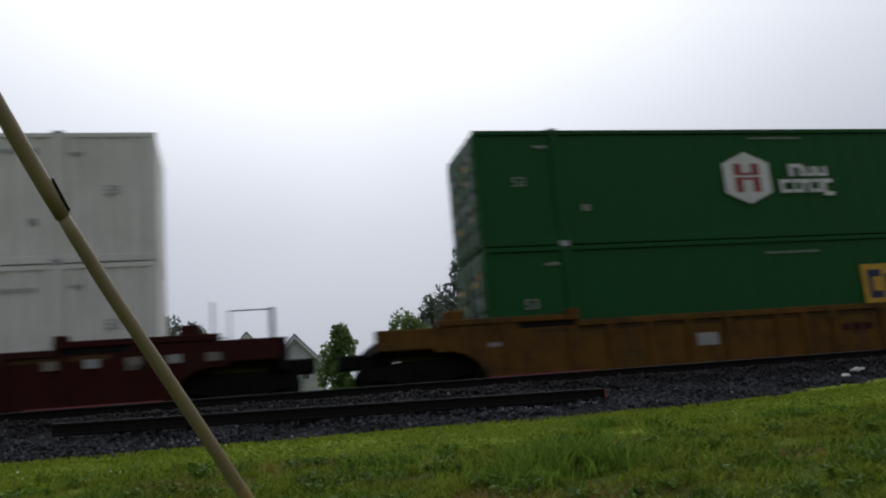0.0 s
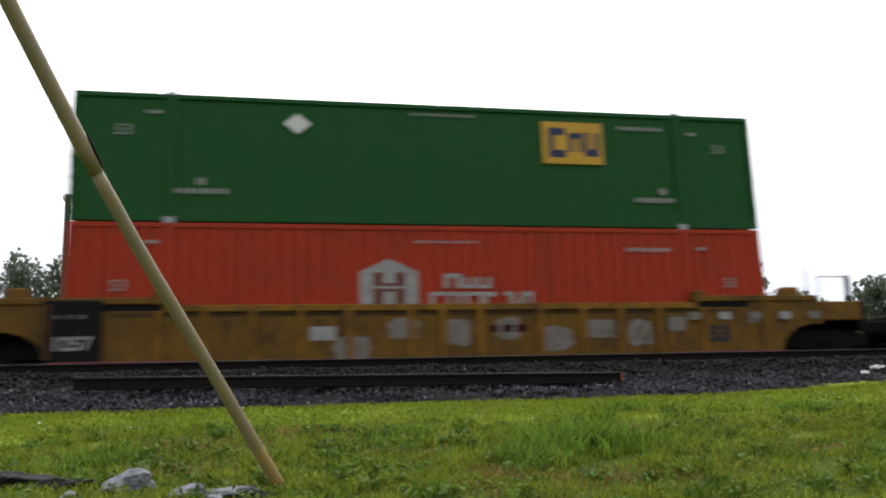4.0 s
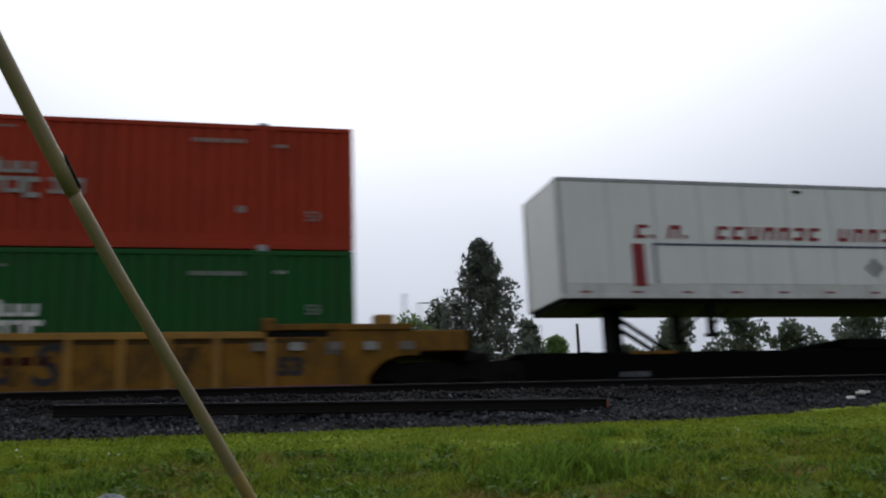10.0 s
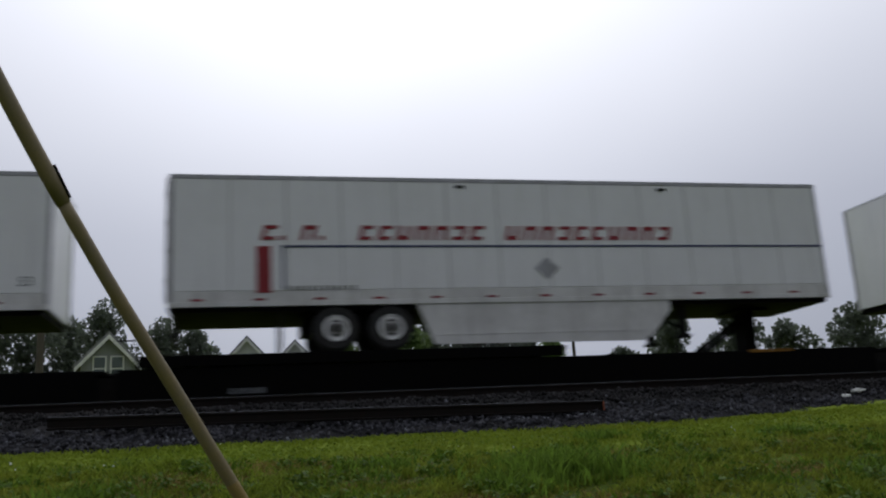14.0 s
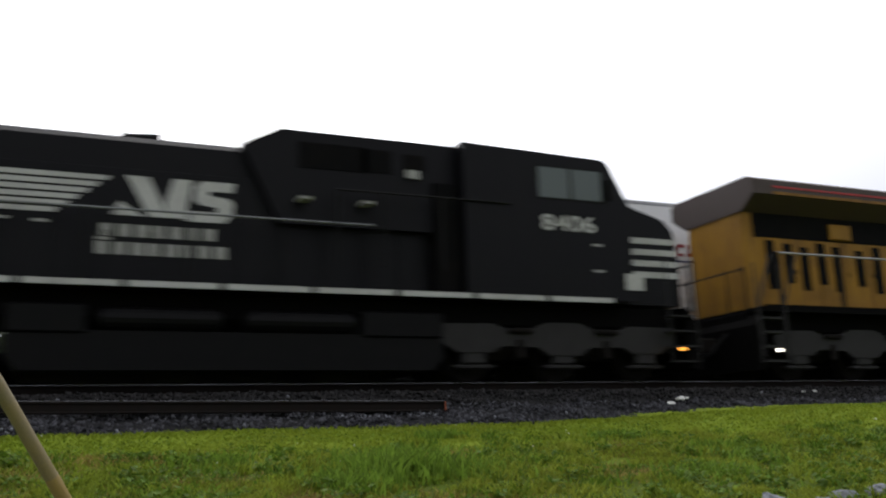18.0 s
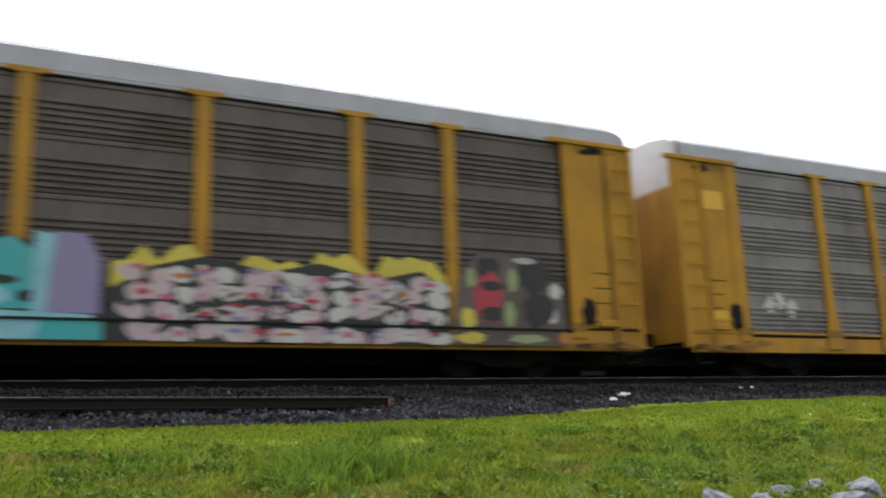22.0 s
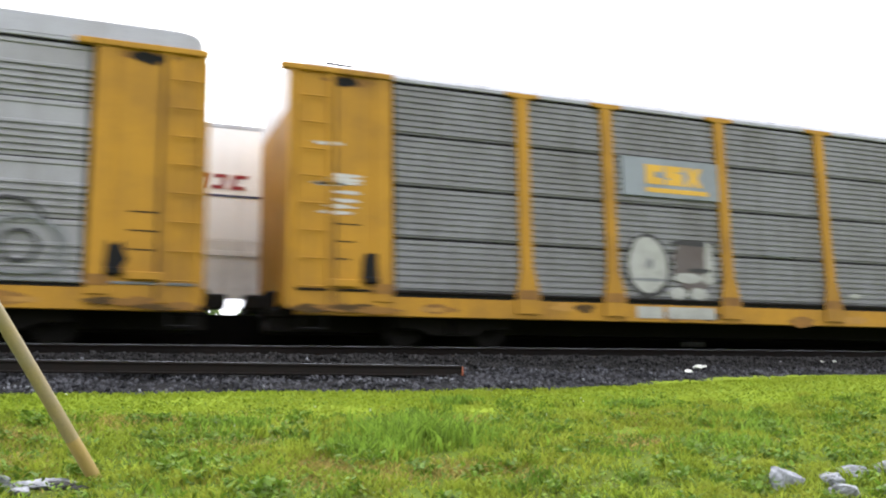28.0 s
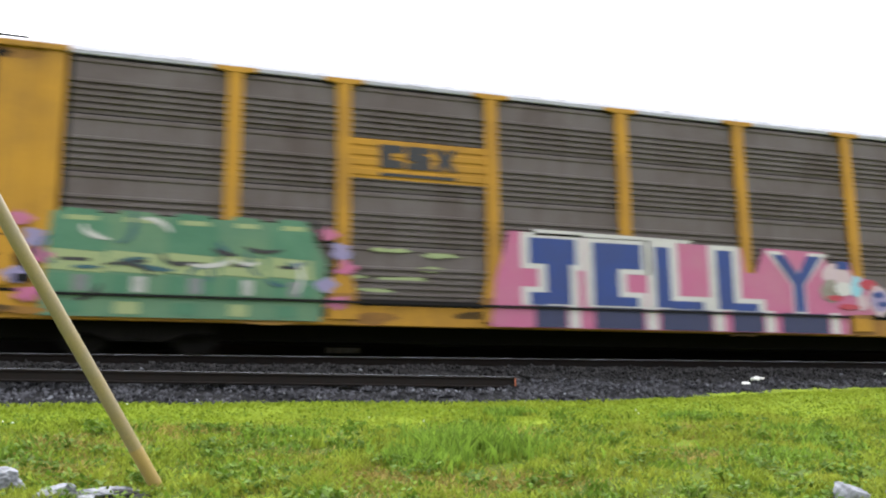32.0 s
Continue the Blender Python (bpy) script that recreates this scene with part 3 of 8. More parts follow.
def scatter(name, pts, sizes, mat, label, category, seed=1):
    """Many small angular stones as one mesh."""
    r = np.random.default_rng(seed)
    n = len(pts)
    base = np.array([(1, 0, 0), (-1, 0, 0), (0, 1, 0), (0, -1, 0), (0, 0, 1), (0, 0, -1)], float)
    tri = np.array([(0, 2, 4), (2, 1, 4), (1, 3, 4), (3, 0, 4), (2, 0, 5), (1, 2, 5), (3, 1, 5), (0, 3, 5)])
    V = base[None] * r.uniform(0.55, 1.25, (n, 6, 1)) + r.normal(0, 0.18, (n, 6, 3))
    q = r.normal(size=(n, 4))
    q /= np.linalg.norm(q, axis=1, keepdims=True)
    w, x, y, z = q.T
    R = np.stack([1 - 2 * (y * y + z * z), 2 * (x * y - w * z), 2 * (x * z + w * y), 2 * (x * y + w * z), 1 - 2 * (x * x + z * z), 2 * (y * z - w * x),
                  2 * (x * z - w * y), 2 * (y * z + w * x), 1 - 2 * (x * x + y * y)], -1).reshape(n, 3, 3)
    V = np.einsum("nij,nkj->nki", R, V) * np.asarray(sizes)[:, None, None] + pts[:, None]
    F = (tri[None] + 6 * np.arange(n)[:, None, None]).reshape(-1, 3)
    return triangles(name, V.reshape(-1, 3), F, mat, label, category)


def triangles(name, V, F, mat, label="", category="", kind="stuff", parent=None):
    me = bpy.data.meshes.new(name)
    me.vertices.add(len(V))
    me.vertices.foreach_set("co", np.ascontiguousarray(V, np.float32).ravel())
    k = F.shape[1]
    me.loops.add(F.size)
    me.loops.foreach_set("vertex_index", np.ascontiguousarray(F, np.int32).ravel())
    me.polygons.add(len(F))
    me.polygons.foreach_set("loop_start", np.arange(0, F.size, k, dtype=np.int32))
    me.update(calc_edges=True)
    me.materials.append(mat)
    ob = new(name, me)
    if parent:
        ob.parent = parent
        return ob
    return tagged(ob, label, category, kind=kind)


n = 34000
sx, sy = rng.uniform(-9, 34, n), rng.uniform(12.45, 15.9, n)
sz = bed_height(sx, sy) + rng.uniform(-0.01, 0.03, n)
# stones near the rails get the colour with the train's shadow in it
oily_shaded = sy > 13.85 + rng.normal(0, 0.12, n)
ss = rng.uniform(0.018, 0.055, n)
scatter("ballast_stones", np.stack([sx, sy, sz], -1)[~oily_shaded], ss[~oily_shaded], BALLAST, "dark grey crushed stones along the track", "ballast", 3)
scatter("ballast_stones", np.stack([sx, sy, sz], -1)[oily_shaded], ss[oily_shaded], OIL_SHADE_STONE, "crushed stones beside the rails, blackened for oil and the train's shadow", "ballast", 4)
n = 90
sx = np.concatenate([rng.uniform(-9, 30, 50), rng.uniform(3.9, 5.5, 22), rng.normal(-0.9, 0.3, 18)])
sy = np.concatenate([rng.uniform(12.6, 14.5, 50), np.full(22, 13.22) + rng.normal(0, 0.03, 22), np.full(18, 12.95) + rng.normal(0, 0.06, 18)])
scatter("pale_chips", np.stack([sx, sy, bed_height(sx, sy) + 0.035], -1), rng.uniform(0.015, 0.04, n), ROCK, "pale limestone chips among the ballast", "ballast", 5)


# ================= grass and weeds =================
def blades(name, x, y, h, width, mat, label, category, seed, bend=0.5):
    """Bent blades, two quads each, as one mesh."""
    r = np.random.default_rng(seed)
    n = len(x)
    z = lie(x, y)
    a = r.uniform(0, 2 * np.pi, n)
    t = r.uniform(0, 2 * np.pi, n)
    side = np.stack([np.cos(a), np.sin(a), 0 * a], -1) * width[:, None]
    away = np.stack([np.cos(t), np.sin(t), 0 * t], -1) * (h * bend * r.uniform(0.2, 1.2, n))[:, None]
    p = np.stack([x, y, z], -1)
    up = np.stack([0 * h, 0 * h, h], -1)
    V = np.stack([p - side, p + side, p + up * 0.55 + away * 0.3 + side * 0.8, p + up * 0.55 + away * 0.3 - side * 0.8, p + up * 0.95 + away], 1)
    i = 5 * np.arange(n)[:, None]
    F = np.concatenate([i + [[0, 1, 2]], i + [[0, 2, 3]], i + [[3, 2, 4]]])
    return triangles(name, V.reshape(-1, 3), F, mat, label, category)


n = 150000
gy = 3.8 + 8.9 * rng.uniform(0, 1, n) ** 0.9
gx = rng.uniform(-0.75, 1.45, n) * gy + rng.uniform(-1.0, 1.0, n)
patch = np.sin(1.3 * gx + 0.4) * np.sin(1.9 * gy + 0.7 * gx) + 0.5 * np.sin(3.1 * gx - 2.2 * gy)
keep = rng.uniform(0, 1, n) < np.clip(0.9 + 0.25 * patch, 0.3, 1)
gx, gy, patch = gx[keep], gy[keep], patch[keep]
tuft = np.sin(4.7 * gx + 1.3 * gy) * np.sin(5.3 * gy - 2.1 * gx + 0.8) + 0.7 * np.sin(9.1 * gx - 3.0 * gy) * np.sin(8.3 * gy + 2.0 * gx)
thick = (tuft > -0.45) | (gy > 9.8) | (rng.uniform(0, 1, len(gx)) < 0.3)
gx, gy, patch, tuft = gx[thick], gy[thick], patch[thick], tuft[thick]
low = gy < 9.3 + 0.45 * patch
gl = rng.uniform(0.03, 0.065, low.sum()) * np.clip(1 + 0.5 * patch[low] + 0.75 * tuft[low], 0.3, 2.6)
blades("grass", gx[low], gy[low], gl, rng.uniform(0.005, 0.011, low.sum()) * (0.6 + gy[low] / 12), BLADE, "uneven light green grass on the bank", "grass", 11, 1.2)
high = ~low
blades("grass", gx[high], gy[high], rng.uniform(0.012, 0.03, high.sum()) * np.where(gy[high] > 12.0, 2.0, 1.0), rng.uniform(0.011, 0.02, high.sum()), MOWN, "short mown yellow-green grass along the ballast", "grass", 14, 1.4)
# coarser turf on the rest of the bank, behind and beside
n = 60000
ox, oy = rng.uniform(-26, 40, n), rng.uniform(-14, 12.4, n)
out = (oy < 3.8) | (ox < -0.75 * oy - 0.5) | (ox > 1.45 * oy + 0.5)
ox, oy = ox[out], oy[out]
blades("grass", ox, oy, rng.uniform(0.05, 0.12, len(ox)), rng.uniform(0.012, 0.03, len(ox)), BLADE, "mown light green grass on the bank", "grass", 15, 1.3)


def leaflets(name, x, y, size, lift, mat, label, category, seed):
    """Small leaves that lie every way close over the soil, as one mesh."""
    r = np.random.default_rng(seed)
    m = len(x)
    a, tip = r.uniform(0, 2 * np.pi, m), r.uniform(-0.5, 0.9, m)
    u = np.stack([np.cos(a) * np.cos(tip), np.sin(a) * np.cos(tip), np.sin(tip)], -1) * size[:, None]
    v = np.stack([-np.sin(a), np.cos(a), r.uniform(-0.5, 0.5, m)], -1) * (size * 0.55)[:, None]
    p = np.stack([x, y, lie(x, y) + lift], -1)
    V = np.stack([p - u, p + v, p + u, p - v], 1).reshape(-1, 3)
    return triangles(name, V, 4 * np.arange(m)[:, None] + np.arange(4)[None], mat, label, category)


n = 60000
cy = 4.2 + 7.4 * rng.uniform(0, 1, n) ** 1.1
cx = rng.uniform(-0.75, 1.45, n) * cy + rng.uniform(-0.8, 0.8, n)
clump = np.sin(2.3 * cx + 1.1 * cy) * np.sin(2.9 * cy - 1.3 * cx + 1) + 0.6 * np.sin(5.1 * cx + 0.5) * np.sin(4.3 * cy)
keep = rng.uniform(-0.6, 0.9, n) < clump
cx, cy = cx[keep], cy[keep]
leaflets("clover", cx, cy, rng.uniform(0.010, 0.028, len(cx)), rng.uniform(0.01, 0.075, len(cx)), CLOVER, "low bright green clover and broad leaves", "clover", 12)
dx, dy = [], []
for px, py, pr, pc in ((1.7, 6.7, 0.6, 2600), (-0.85, 8.5, 0.6, 2200), (-0.6, 7.3, 0.5, 1400), (2.9, 6.5, 0.4, 1000), (3.4, 9.0, 0.6, 1200), (5.2, 7.3, 0.6, 1000), (0.6, 9.4, 0.9, 1800), (6.3, 8.7, 0.7, 900), (1.0, 7.6, 0.5, 900)):
    dx.append(px + rng.normal(0, pr * 0.6, pc))
    dy.append(py + rng.normal(0, pr * 0.45, pc))
dx, dy = np.concatenate(dx), np.concatenate(dy)
blades("dry_grass", dx, dy, rng.uniform(0.02, 0.07, len(dx)), rng.uniform(0.003, 0.006, len(dx)), DRY, "dry straw-coloured grass in worn patches", "grass", 13, 1.6)
for k, (cx, cy, rad, cnt, hh) in enumerate([(2.9, 7.9, 0.5, 800, 0.26), (3.5, 7.7, 0.4, 500, 0.13), (2.3, 7.4, 0.4, 450, 0.15), (4.4, 10.5, 0.3, 250, 0.12), (6.6, 9.9, 0.35, 250, 0.12),
                                           (7.0, 8.2, 0.6, 500, 0.12), (-1.3, 8.2, 0.5, 450, 0.12), (0.9, 7.2, 0.4, 300, 0.1), (5.7, 7.1, 0.5, 400, 0.12), (1.3, 8.8, 0.4, 300, 0.1)]):
    wx, wy = cx + rng.normal(0, rad * 0.5, cnt), cy + rng.normal(0, rad * 0.5, cnt)
    blades("weed_clump", wx, wy, rng.uniform(0.5, 1.1, cnt) * hh, rng.uniform(0.008, 0.018, cnt), FRESH, "taller fresh green grass in the bank", "weeds", 30 + k, 0.7)
# a broken pattern of small weeds and tussocks over the lower bank
for k in range(3):
    cnt = 170
    qx, qy = rng.uniform(-0.7, 1.35, cnt), 4.6 + 5.6 * rng.uniform(0, 1, cnt) ** 0.8
    qx = qx * qy
    wx, wy = np.repeat(qx, 26) + rng.normal(0, 0.07, cnt * 26), np.repeat(qy, 26) + rng.normal(0, 0.06, cnt * 26)
    hh = np.repeat(rng.uniform(0.05, 0.13, cnt), 26) * rng.uniform(0.5, 1.1, cnt * 26)
    blades("small_weeds", wx, wy, hh, rng.uniform(0.006, 0.016, cnt * 26), (WEED, BLADE, CLOVER)[k], "small tussocks and weeds in the lower bank", "weeds", 60 + k, 1.1)
# rosettes of broad leaves, darker than the turf, each a tight cluster
cnt = 230
qy = 5.0 + 4.6 * rng.uniform(0, 1, cnt)
qx = rng.uniform(-0.55, 1.15, cnt) * qy
wx, wy = np.repeat(qx, 34) + rng.normal(0, 0.055, cnt * 34), np.repeat(qy, 34) + rng.normal(0, 0.05, cnt * 34)
leaflets("broad_weeds", wx, wy, rng.uniform(0.018, 0.042, cnt * 34), rng.uniform(0.015, 0.10, cnt * 34), WEED, "rosettes of broad dark green weeds", "weeds", 77)
fx = np.concatenate([rng.uniform(-5, 14, 24), [-1.31, -0.19, -1.2]])
fy = np.concatenate([rng.uniform(7.5, 12.3, 24), [9.84, 11.9, 9.7]])
scatter("clover_flowers", np.stack([fx, fy, lie(fx, fy) + 0.07], -1), rng.uniform(0.007, 0.017, 27), FLOWER, "small white clover heads in the grass", "flowers", 8)


def boulder(x, y, r, flat, mat, label, seed, turn=0.0):
    bm = bmesh.new()
    bmesh.ops.create_icosphere(bm, subdivisions=4, radius=1.0)
    g = np.random.default_rng(seed)
    cuts = g.normal(size=(14, 3))
    cuts /= np.linalg.norm(cuts, axis=1, keepdims=True)
    lim = g.uniform(0.5, 0.85, 14)
    for v in bm.verts:
        c = np.array(v.co)
        for d, q in zip(cuts, lim):
            e = c @ d - q
            if e > 0:
                c = c - d * e * 0.92
        c = c * (1 + 0.16 * noise.noise(Vector(c) * 2.2 + Vector((seed, 0, 0))) + 0.11 * noise.noise(Vector(c) * 6 + Vector((0, seed, 0))))
        v.co = Vector((c[0] * r * 1.25, c[1] * r * 0.85, c[2] * r * flat))
    ob = new("rock", mesh_of("rock", bm, mat))
    ob.location, ob.rotation_euler = (x, y, float(lie(x, y)) + r * flat * 0.22), (0, 0, turn)
    return tagged(ob, label, "rock", "rocks at the foot of the bank")


for k, (x, y, r, fl, tn) in enumerate([(-0.95, 6.72, 0.22, 0.6, 0.2), (-0.52, 6.55, 0.17, 0.5, 1.0), (-0.2, 6.72, 0.2, 0.22, 0.3), (-0.33, 6.45, 0.1, 0.5, 2.0), (-1.25, 6.5, 0.12, 0.5, 0.4),
                                       (5.12, 5.6, 0.17, 0.9, 0.5), (5.35, 5.2, 0.15, 0.7, 1.2), (6.2, 5.55, 0.16, 0.6, 0.1), (6.65, 5.45, 0.2, 0.6, 0.8),
                                       (5.75, 5.1, 0.13, 0.7, 2.0), (6.05, 5.15, 0.17, 0.7, 2.6), (6.5, 4.95, 0.18, 0.7, 0.3), (7.0, 5.1, 0.2, 0.7, 1.1), (5.55, 5.55, 0.12, 0.6, 0.9), (5.9, 5.65, 0.13, 0.55, 2.2), (6.4, 5.75, 0.12, 0.5, 1.5)]):
    boulder(x, y, r, fl, ROCK, "pale grey angular limestone rock in the grass", 20 + k, tn)
for k, (x, y, r, fl, tn) in enumerate([(-1.75, 7.1, 0.3, 0.45, 0.1), (-1.42, 6.85, 0.22, 0.42, 0.7), (-2.15, 6.95, 0.28, 0.5, 1.5), (-0.12, 6.66, 0.14, 0.3, 0.5), (0.02, 6.6, 0.1, 0.3, 1.5), (-2.5, 7.3, 0.3, 0.4, 0.9)]):
    boulder(x, y, r, fl, DARKROCK, "dark wet rock at the foot of the bank", 50 + k, tn)

for x, y, r in ((10.4, 13.7, 0.075), (10.75, 13.86, 0.095), (10.9, 13.9, 0.06), (14.2, 14.3, 0.06), (14.6, 14.35, 0.05)):
    ob = boulder(x, y, r, 0.5, FLOWER, "chalk-white stone lying on the ballast", int(x * 10))
    ob.location.z = float(bed_height(x, y)) + 0.04

# the sleeve of a guy wire, close to the camera
foot, top = Vector((0.15, 6.8, -1.56)), Vector((-1.635, 5.4, 1.52))
way = (top - foot).normalized()
guard = thing("guy_wire_guard", "weathered yellow plastic sleeve over a slanting guy wire", "guy guard", at=foot)


def sag(s):
    """A point s metres up the guy: the loose sleeve bows a little off the straight line."""
    return way * s + Vector((float(np.interp(s, [0, 1, 2, 2.6, 3.1, 3.7, 4.6, 6], [-0.02, -0.02, -0.028, -0.012, 0.015, 0.055, 0.13, 0.26])), 0, 0))


def tube(s0, s1, r0, r1, n=16, steps=14):
    """A bowed pipe with open-looking rounded rims between two heights along the guy."""
    bm = bmesh.new()
    rings = []
    side = way.cross(Vector((0, 1, 0))).normalized()
    other = side.cross(way).normalized()
    for i in range(steps + 1):
        u = i / steps
        r = r0 + (r1 - r0) * u
        if i in (0, steps):
            r *= 0.9
        c = sag(s0 + (s1 - s0) * (u if 0 < i < steps else u * 0.999))
        rings.append([bm.verts.new(c + side * (r * math.cos(2 * math.pi * k / n)) + other * (r * math.sin(2 * math.pi * k / n))) for k in range(n)])
    for p, q in zip(rings, rings[1:]):
        for k in range(n):
            f = bm.faces.new((p[k], p[(k + 1) % n], q[(k + 1) % n], q[k]))
            f.smooth = True
    bm.faces.new(rings[0][::-1])
    bm.faces.new(rings[-1])
    bmesh.ops.recalc_face_normals(bm, faces=bm.faces[:])
    return bm


part("sleeve", tube(0, 2.66, 0.046, 0.044), GUYYEL, guard)
part("sleeve_foot", tube(-0.02, 0.42, 0.0475, 0.0472, 16, 5), GUYBRIGHT, guard, "cleaner bright yellow foot of the sleeve")
part("upper_sleeve", tube(2.60, 5.4, 0.052, 0.050), GUYYEL, guard, "overlapping upper length of sleeve")
part("slit", rod(bmesh.new(), sag(2.62) + Vector((0.049, -0.01, 0.02)), sag(2.86) + Vector((0.058, -0.012, 0.02)), 0.009, 6), BLACK, guard, "dark open slit with the wire")
part("wire", rod(bmesh.new(), sag(-0.15), sag(2.6), 0.006, 6), STEEL, guard)
part("wire", rod(bmesh.new(), sag(5.3), sag(9.0), 0.006, 6), STEEL, guard)


# ================= railway cars =================
moving = []          # (thing, train, x of its origin in the train)


def wheel_mesh(r):
    return mesh_of("wheel", lathe(bmesh.new(), [(0.1, -0.075), (r * 0.55, -0.055), (r * 0.86, -0.065), (r * 0.88, -0.07), (r, -0.07), (r, 0.05), (r + 0.025, 0.06), (r + 0.025, 0.075), (0.1, 0.075)], (0, 0, 0), 22), GRIME)


WHEEL = wheel_mesh(0.44)
BIGWHEEL = wheel_mesh(0.5)


def truck(owner, x, axles=(-0.9, 0.9), wheel=None, big=False):
    """A bogie: side frames, bolster, springs, wheels."""
    wheel = wheel or WHEEL
    r = 0.5 if big else 0.44
    t = part("bogie", B(x - 0.22, x + 0.22, -1.0, 1.0, 0.42, 0.66, 0.02), GRIME, owner)
    for s in (-1, 1):
        o = []
        reach = axles[-1] + 0.3
        o = [(x - reach, r - 0.1), (x - reach, r + 0.16), (x - 0.45, r + 0.3), (x + 0.45, r + 0.3), (x + reach, r + 0.16), (x + reach, r - 0.1),
             (x + reach - 0.35, r - 0.08), (x + 0.4, 0.2), (x - 0.4, 0.2), (x - reach + 0.35, r - 0.08)]
        y = s * 1.02
        f = part("side_frame", prism(bmesh.new(), o, min(y, y + s * 0.14), max(y, y + s * 0.14)), GRIME, t)
        for a in axles:
            part("axle_box", B(x + a - 0.13, x + a + 0.13, y - 0.12, y + 0.12, r - 0.14, r + 0.12, 0.03), GRIME, t)
        for d in (-0.13, 0.0, 0.13):
            part("spring", rod(bmesh.new(), (x + d, y + s * 0.17, 0.24), (x + d, y + s * 0.17, 0.5), 0.055, 8), GRIME, t)
    for a in axles:
        for s in (-1, 1):
            w = part("wheel", wheel, GRIME, t)
            w.location = (x + a, s * 0.755, r)
            if s > 0:
                w.rotation_euler = (0, 0, math.pi)
        part("axle", rod(bmesh.new(), (x + a, -0.8, r), (x + a, 0.8, r), 0.08, 8), GRIME, t)
    return t


def corrugated(x0, x1, z0, z1, y, pitch, depth, upright=True, flat=0.55):
    """A pressed sheet that faces -y with ribs that stand proud."""
    bm = bmesh.new()
    a0, a1 = (x0, x1) if upright else (z0, z1)
    n = max(1, round((a1 - a0) / pitch))
    p = (a1 - a0) / n
    line = []
    for i in range(n):
        s = a0 + i * p
        line += [(s, 0), (s + p * flat * 0.5, 0), (s + p * (flat * 0.5 + 0.1), depth), (s + p * 0.9, depth)]
    line.append((a1, 0))
    lo, hi = (z0, z1) if upright else (x0, x1)
    A = [bm.verts.new((s, y - d, lo) if upright else (lo, y - d, s)) for s, d in line]
    C = [bm.verts.new((s, y - d, hi) if upright else (hi, y - d, s)) for s, d in line]
    for i in range(len(line) - 1):
        q = (A[i], A[i + 1], C[i + 1], C[i])
        bm.faces.new(q if upright else q[::-1])
    b0 = [bm.verts.new(v) for v in ((x0, y + 0.02, z0), (x1, y + 0.02, z0), (x1, y + 0.02, z1), (x0, y + 0.02, z1))]
    bm.faces.new(b0[::-1])
    return bm


# plain notched blocks that stand for the letters of a mark: open to the right, to the left, below, above
NOTCH = [[(0, 0), (1, 0), (1, 0.25), (0.32, 0.25), (0.32, 0.75), (1, 0.75), (1, 1), (0, 1)], [(0, 0), (1, 0), (1, 1), (0, 1), (0, 0.75), (0.68, 0.75), (0.68, 0.25), (0, 0.25)],
         [(0, 0), (0.3, 0), (0.3, 0.7), (0.7, 0.7), (0.7, 0), (1, 0), (1, 1), (0, 1)], [(0, 0), (1, 0), (1, 1), (0.7, 1), (0.7, 0.3), (0.3, 0.3), (0.3, 1), (0, 1)]]


def row_of(name, owner, mat, x0, x1, z0, z1, y, count, fill=0.65, slant=0.0, label=""):
    """A row of bars, each a part of its own."""
    step = (x1 - x0) / count
    for i in range(count):
        a, s = x0 + i * step, slant * (z1 - z0)
        w = step * fill * (0.85 + 0.3 * ((i * 7) % 5) / 5)
        part(name, prism(bmesh.new(), [(a, z0), (a + w, z0), (a + w + s, z1), (a + s, z1)], y - 0.004, y), mat, owner, label)


def hexagon(cx, cz, w, h):
    return [(cx, cz - h / 2), (cx + w / 2, cz - h * 0.28), (cx + w / 2, cz + h * 0.28), (cx, cz + h / 2), (cx - w / 2, cz + h * 0.28), (cx - w / 2, cz - h * 0.28)]


def group_logo(owner, cx, cz, y, ground, mark, inc=False):
    """A hexagon with a house-like mark and two rows of blocks beside it."""
    part("emblem", prism(bmesh.new(), hexagon(cx, cz, 1.33, 1.4), y - 0.006, y), ground, owner, "pale hexagonal emblem")
    for a, b, c, d in ((-0.36, -0.14, 0.07, 0.38), (0.14, 0.36, 0.07, 0.38), (-0.36, -0.14, -0.38, 0.02), (0.14, 0.36, -0.38, 0.02), (-0.12, 0.12, -0.06, 0.01), (-0.12, 0.12, 0.07, 0.14)):
        part("emblem_mark", B(cx + a, cx + b, y - 0.011, y - 0.006, cz + c, cz + d), mark, owner)
    top = [(0.0, 0.42), (0.46, 0.28), (0.78, 0.34)]
    for a, w in top:
        o = NOTCH[3 if a else 2]
        lo, hi = cz + 0.02, cz + (0.36 if a == 0 else 0.28)
        part("brand_block", prism(bmesh.new(), [(cx + 1.25 + a + u * w, lo + v * (hi - lo)) for u, v in o], y - 0.006, y), ground, owner, "pale block of a name")
    row = [(0.0, 0.36), (0.4, 0.2), (0.62, 0.3), (0.95, 0.28), (1.26, 0.3)] + ([(1.75, 0.14), (1.93, 0.26), (2.22, 0.22)] if inc else [])
    for a, w in row:
        o = NOTCH[int(a * 10) % 4]
        lo, hi = cz - 0.42 - (0.1 if abs(a - 1.26) < 0.01 else 0), cz - 0.06
        part("brand_block", prism(bmesh.new(), [(cx + 0.92 + a + u * w, lo + v * (hi - lo)) for u, v in o], y - 0.006, y), ground, owner, "pale block of a name")


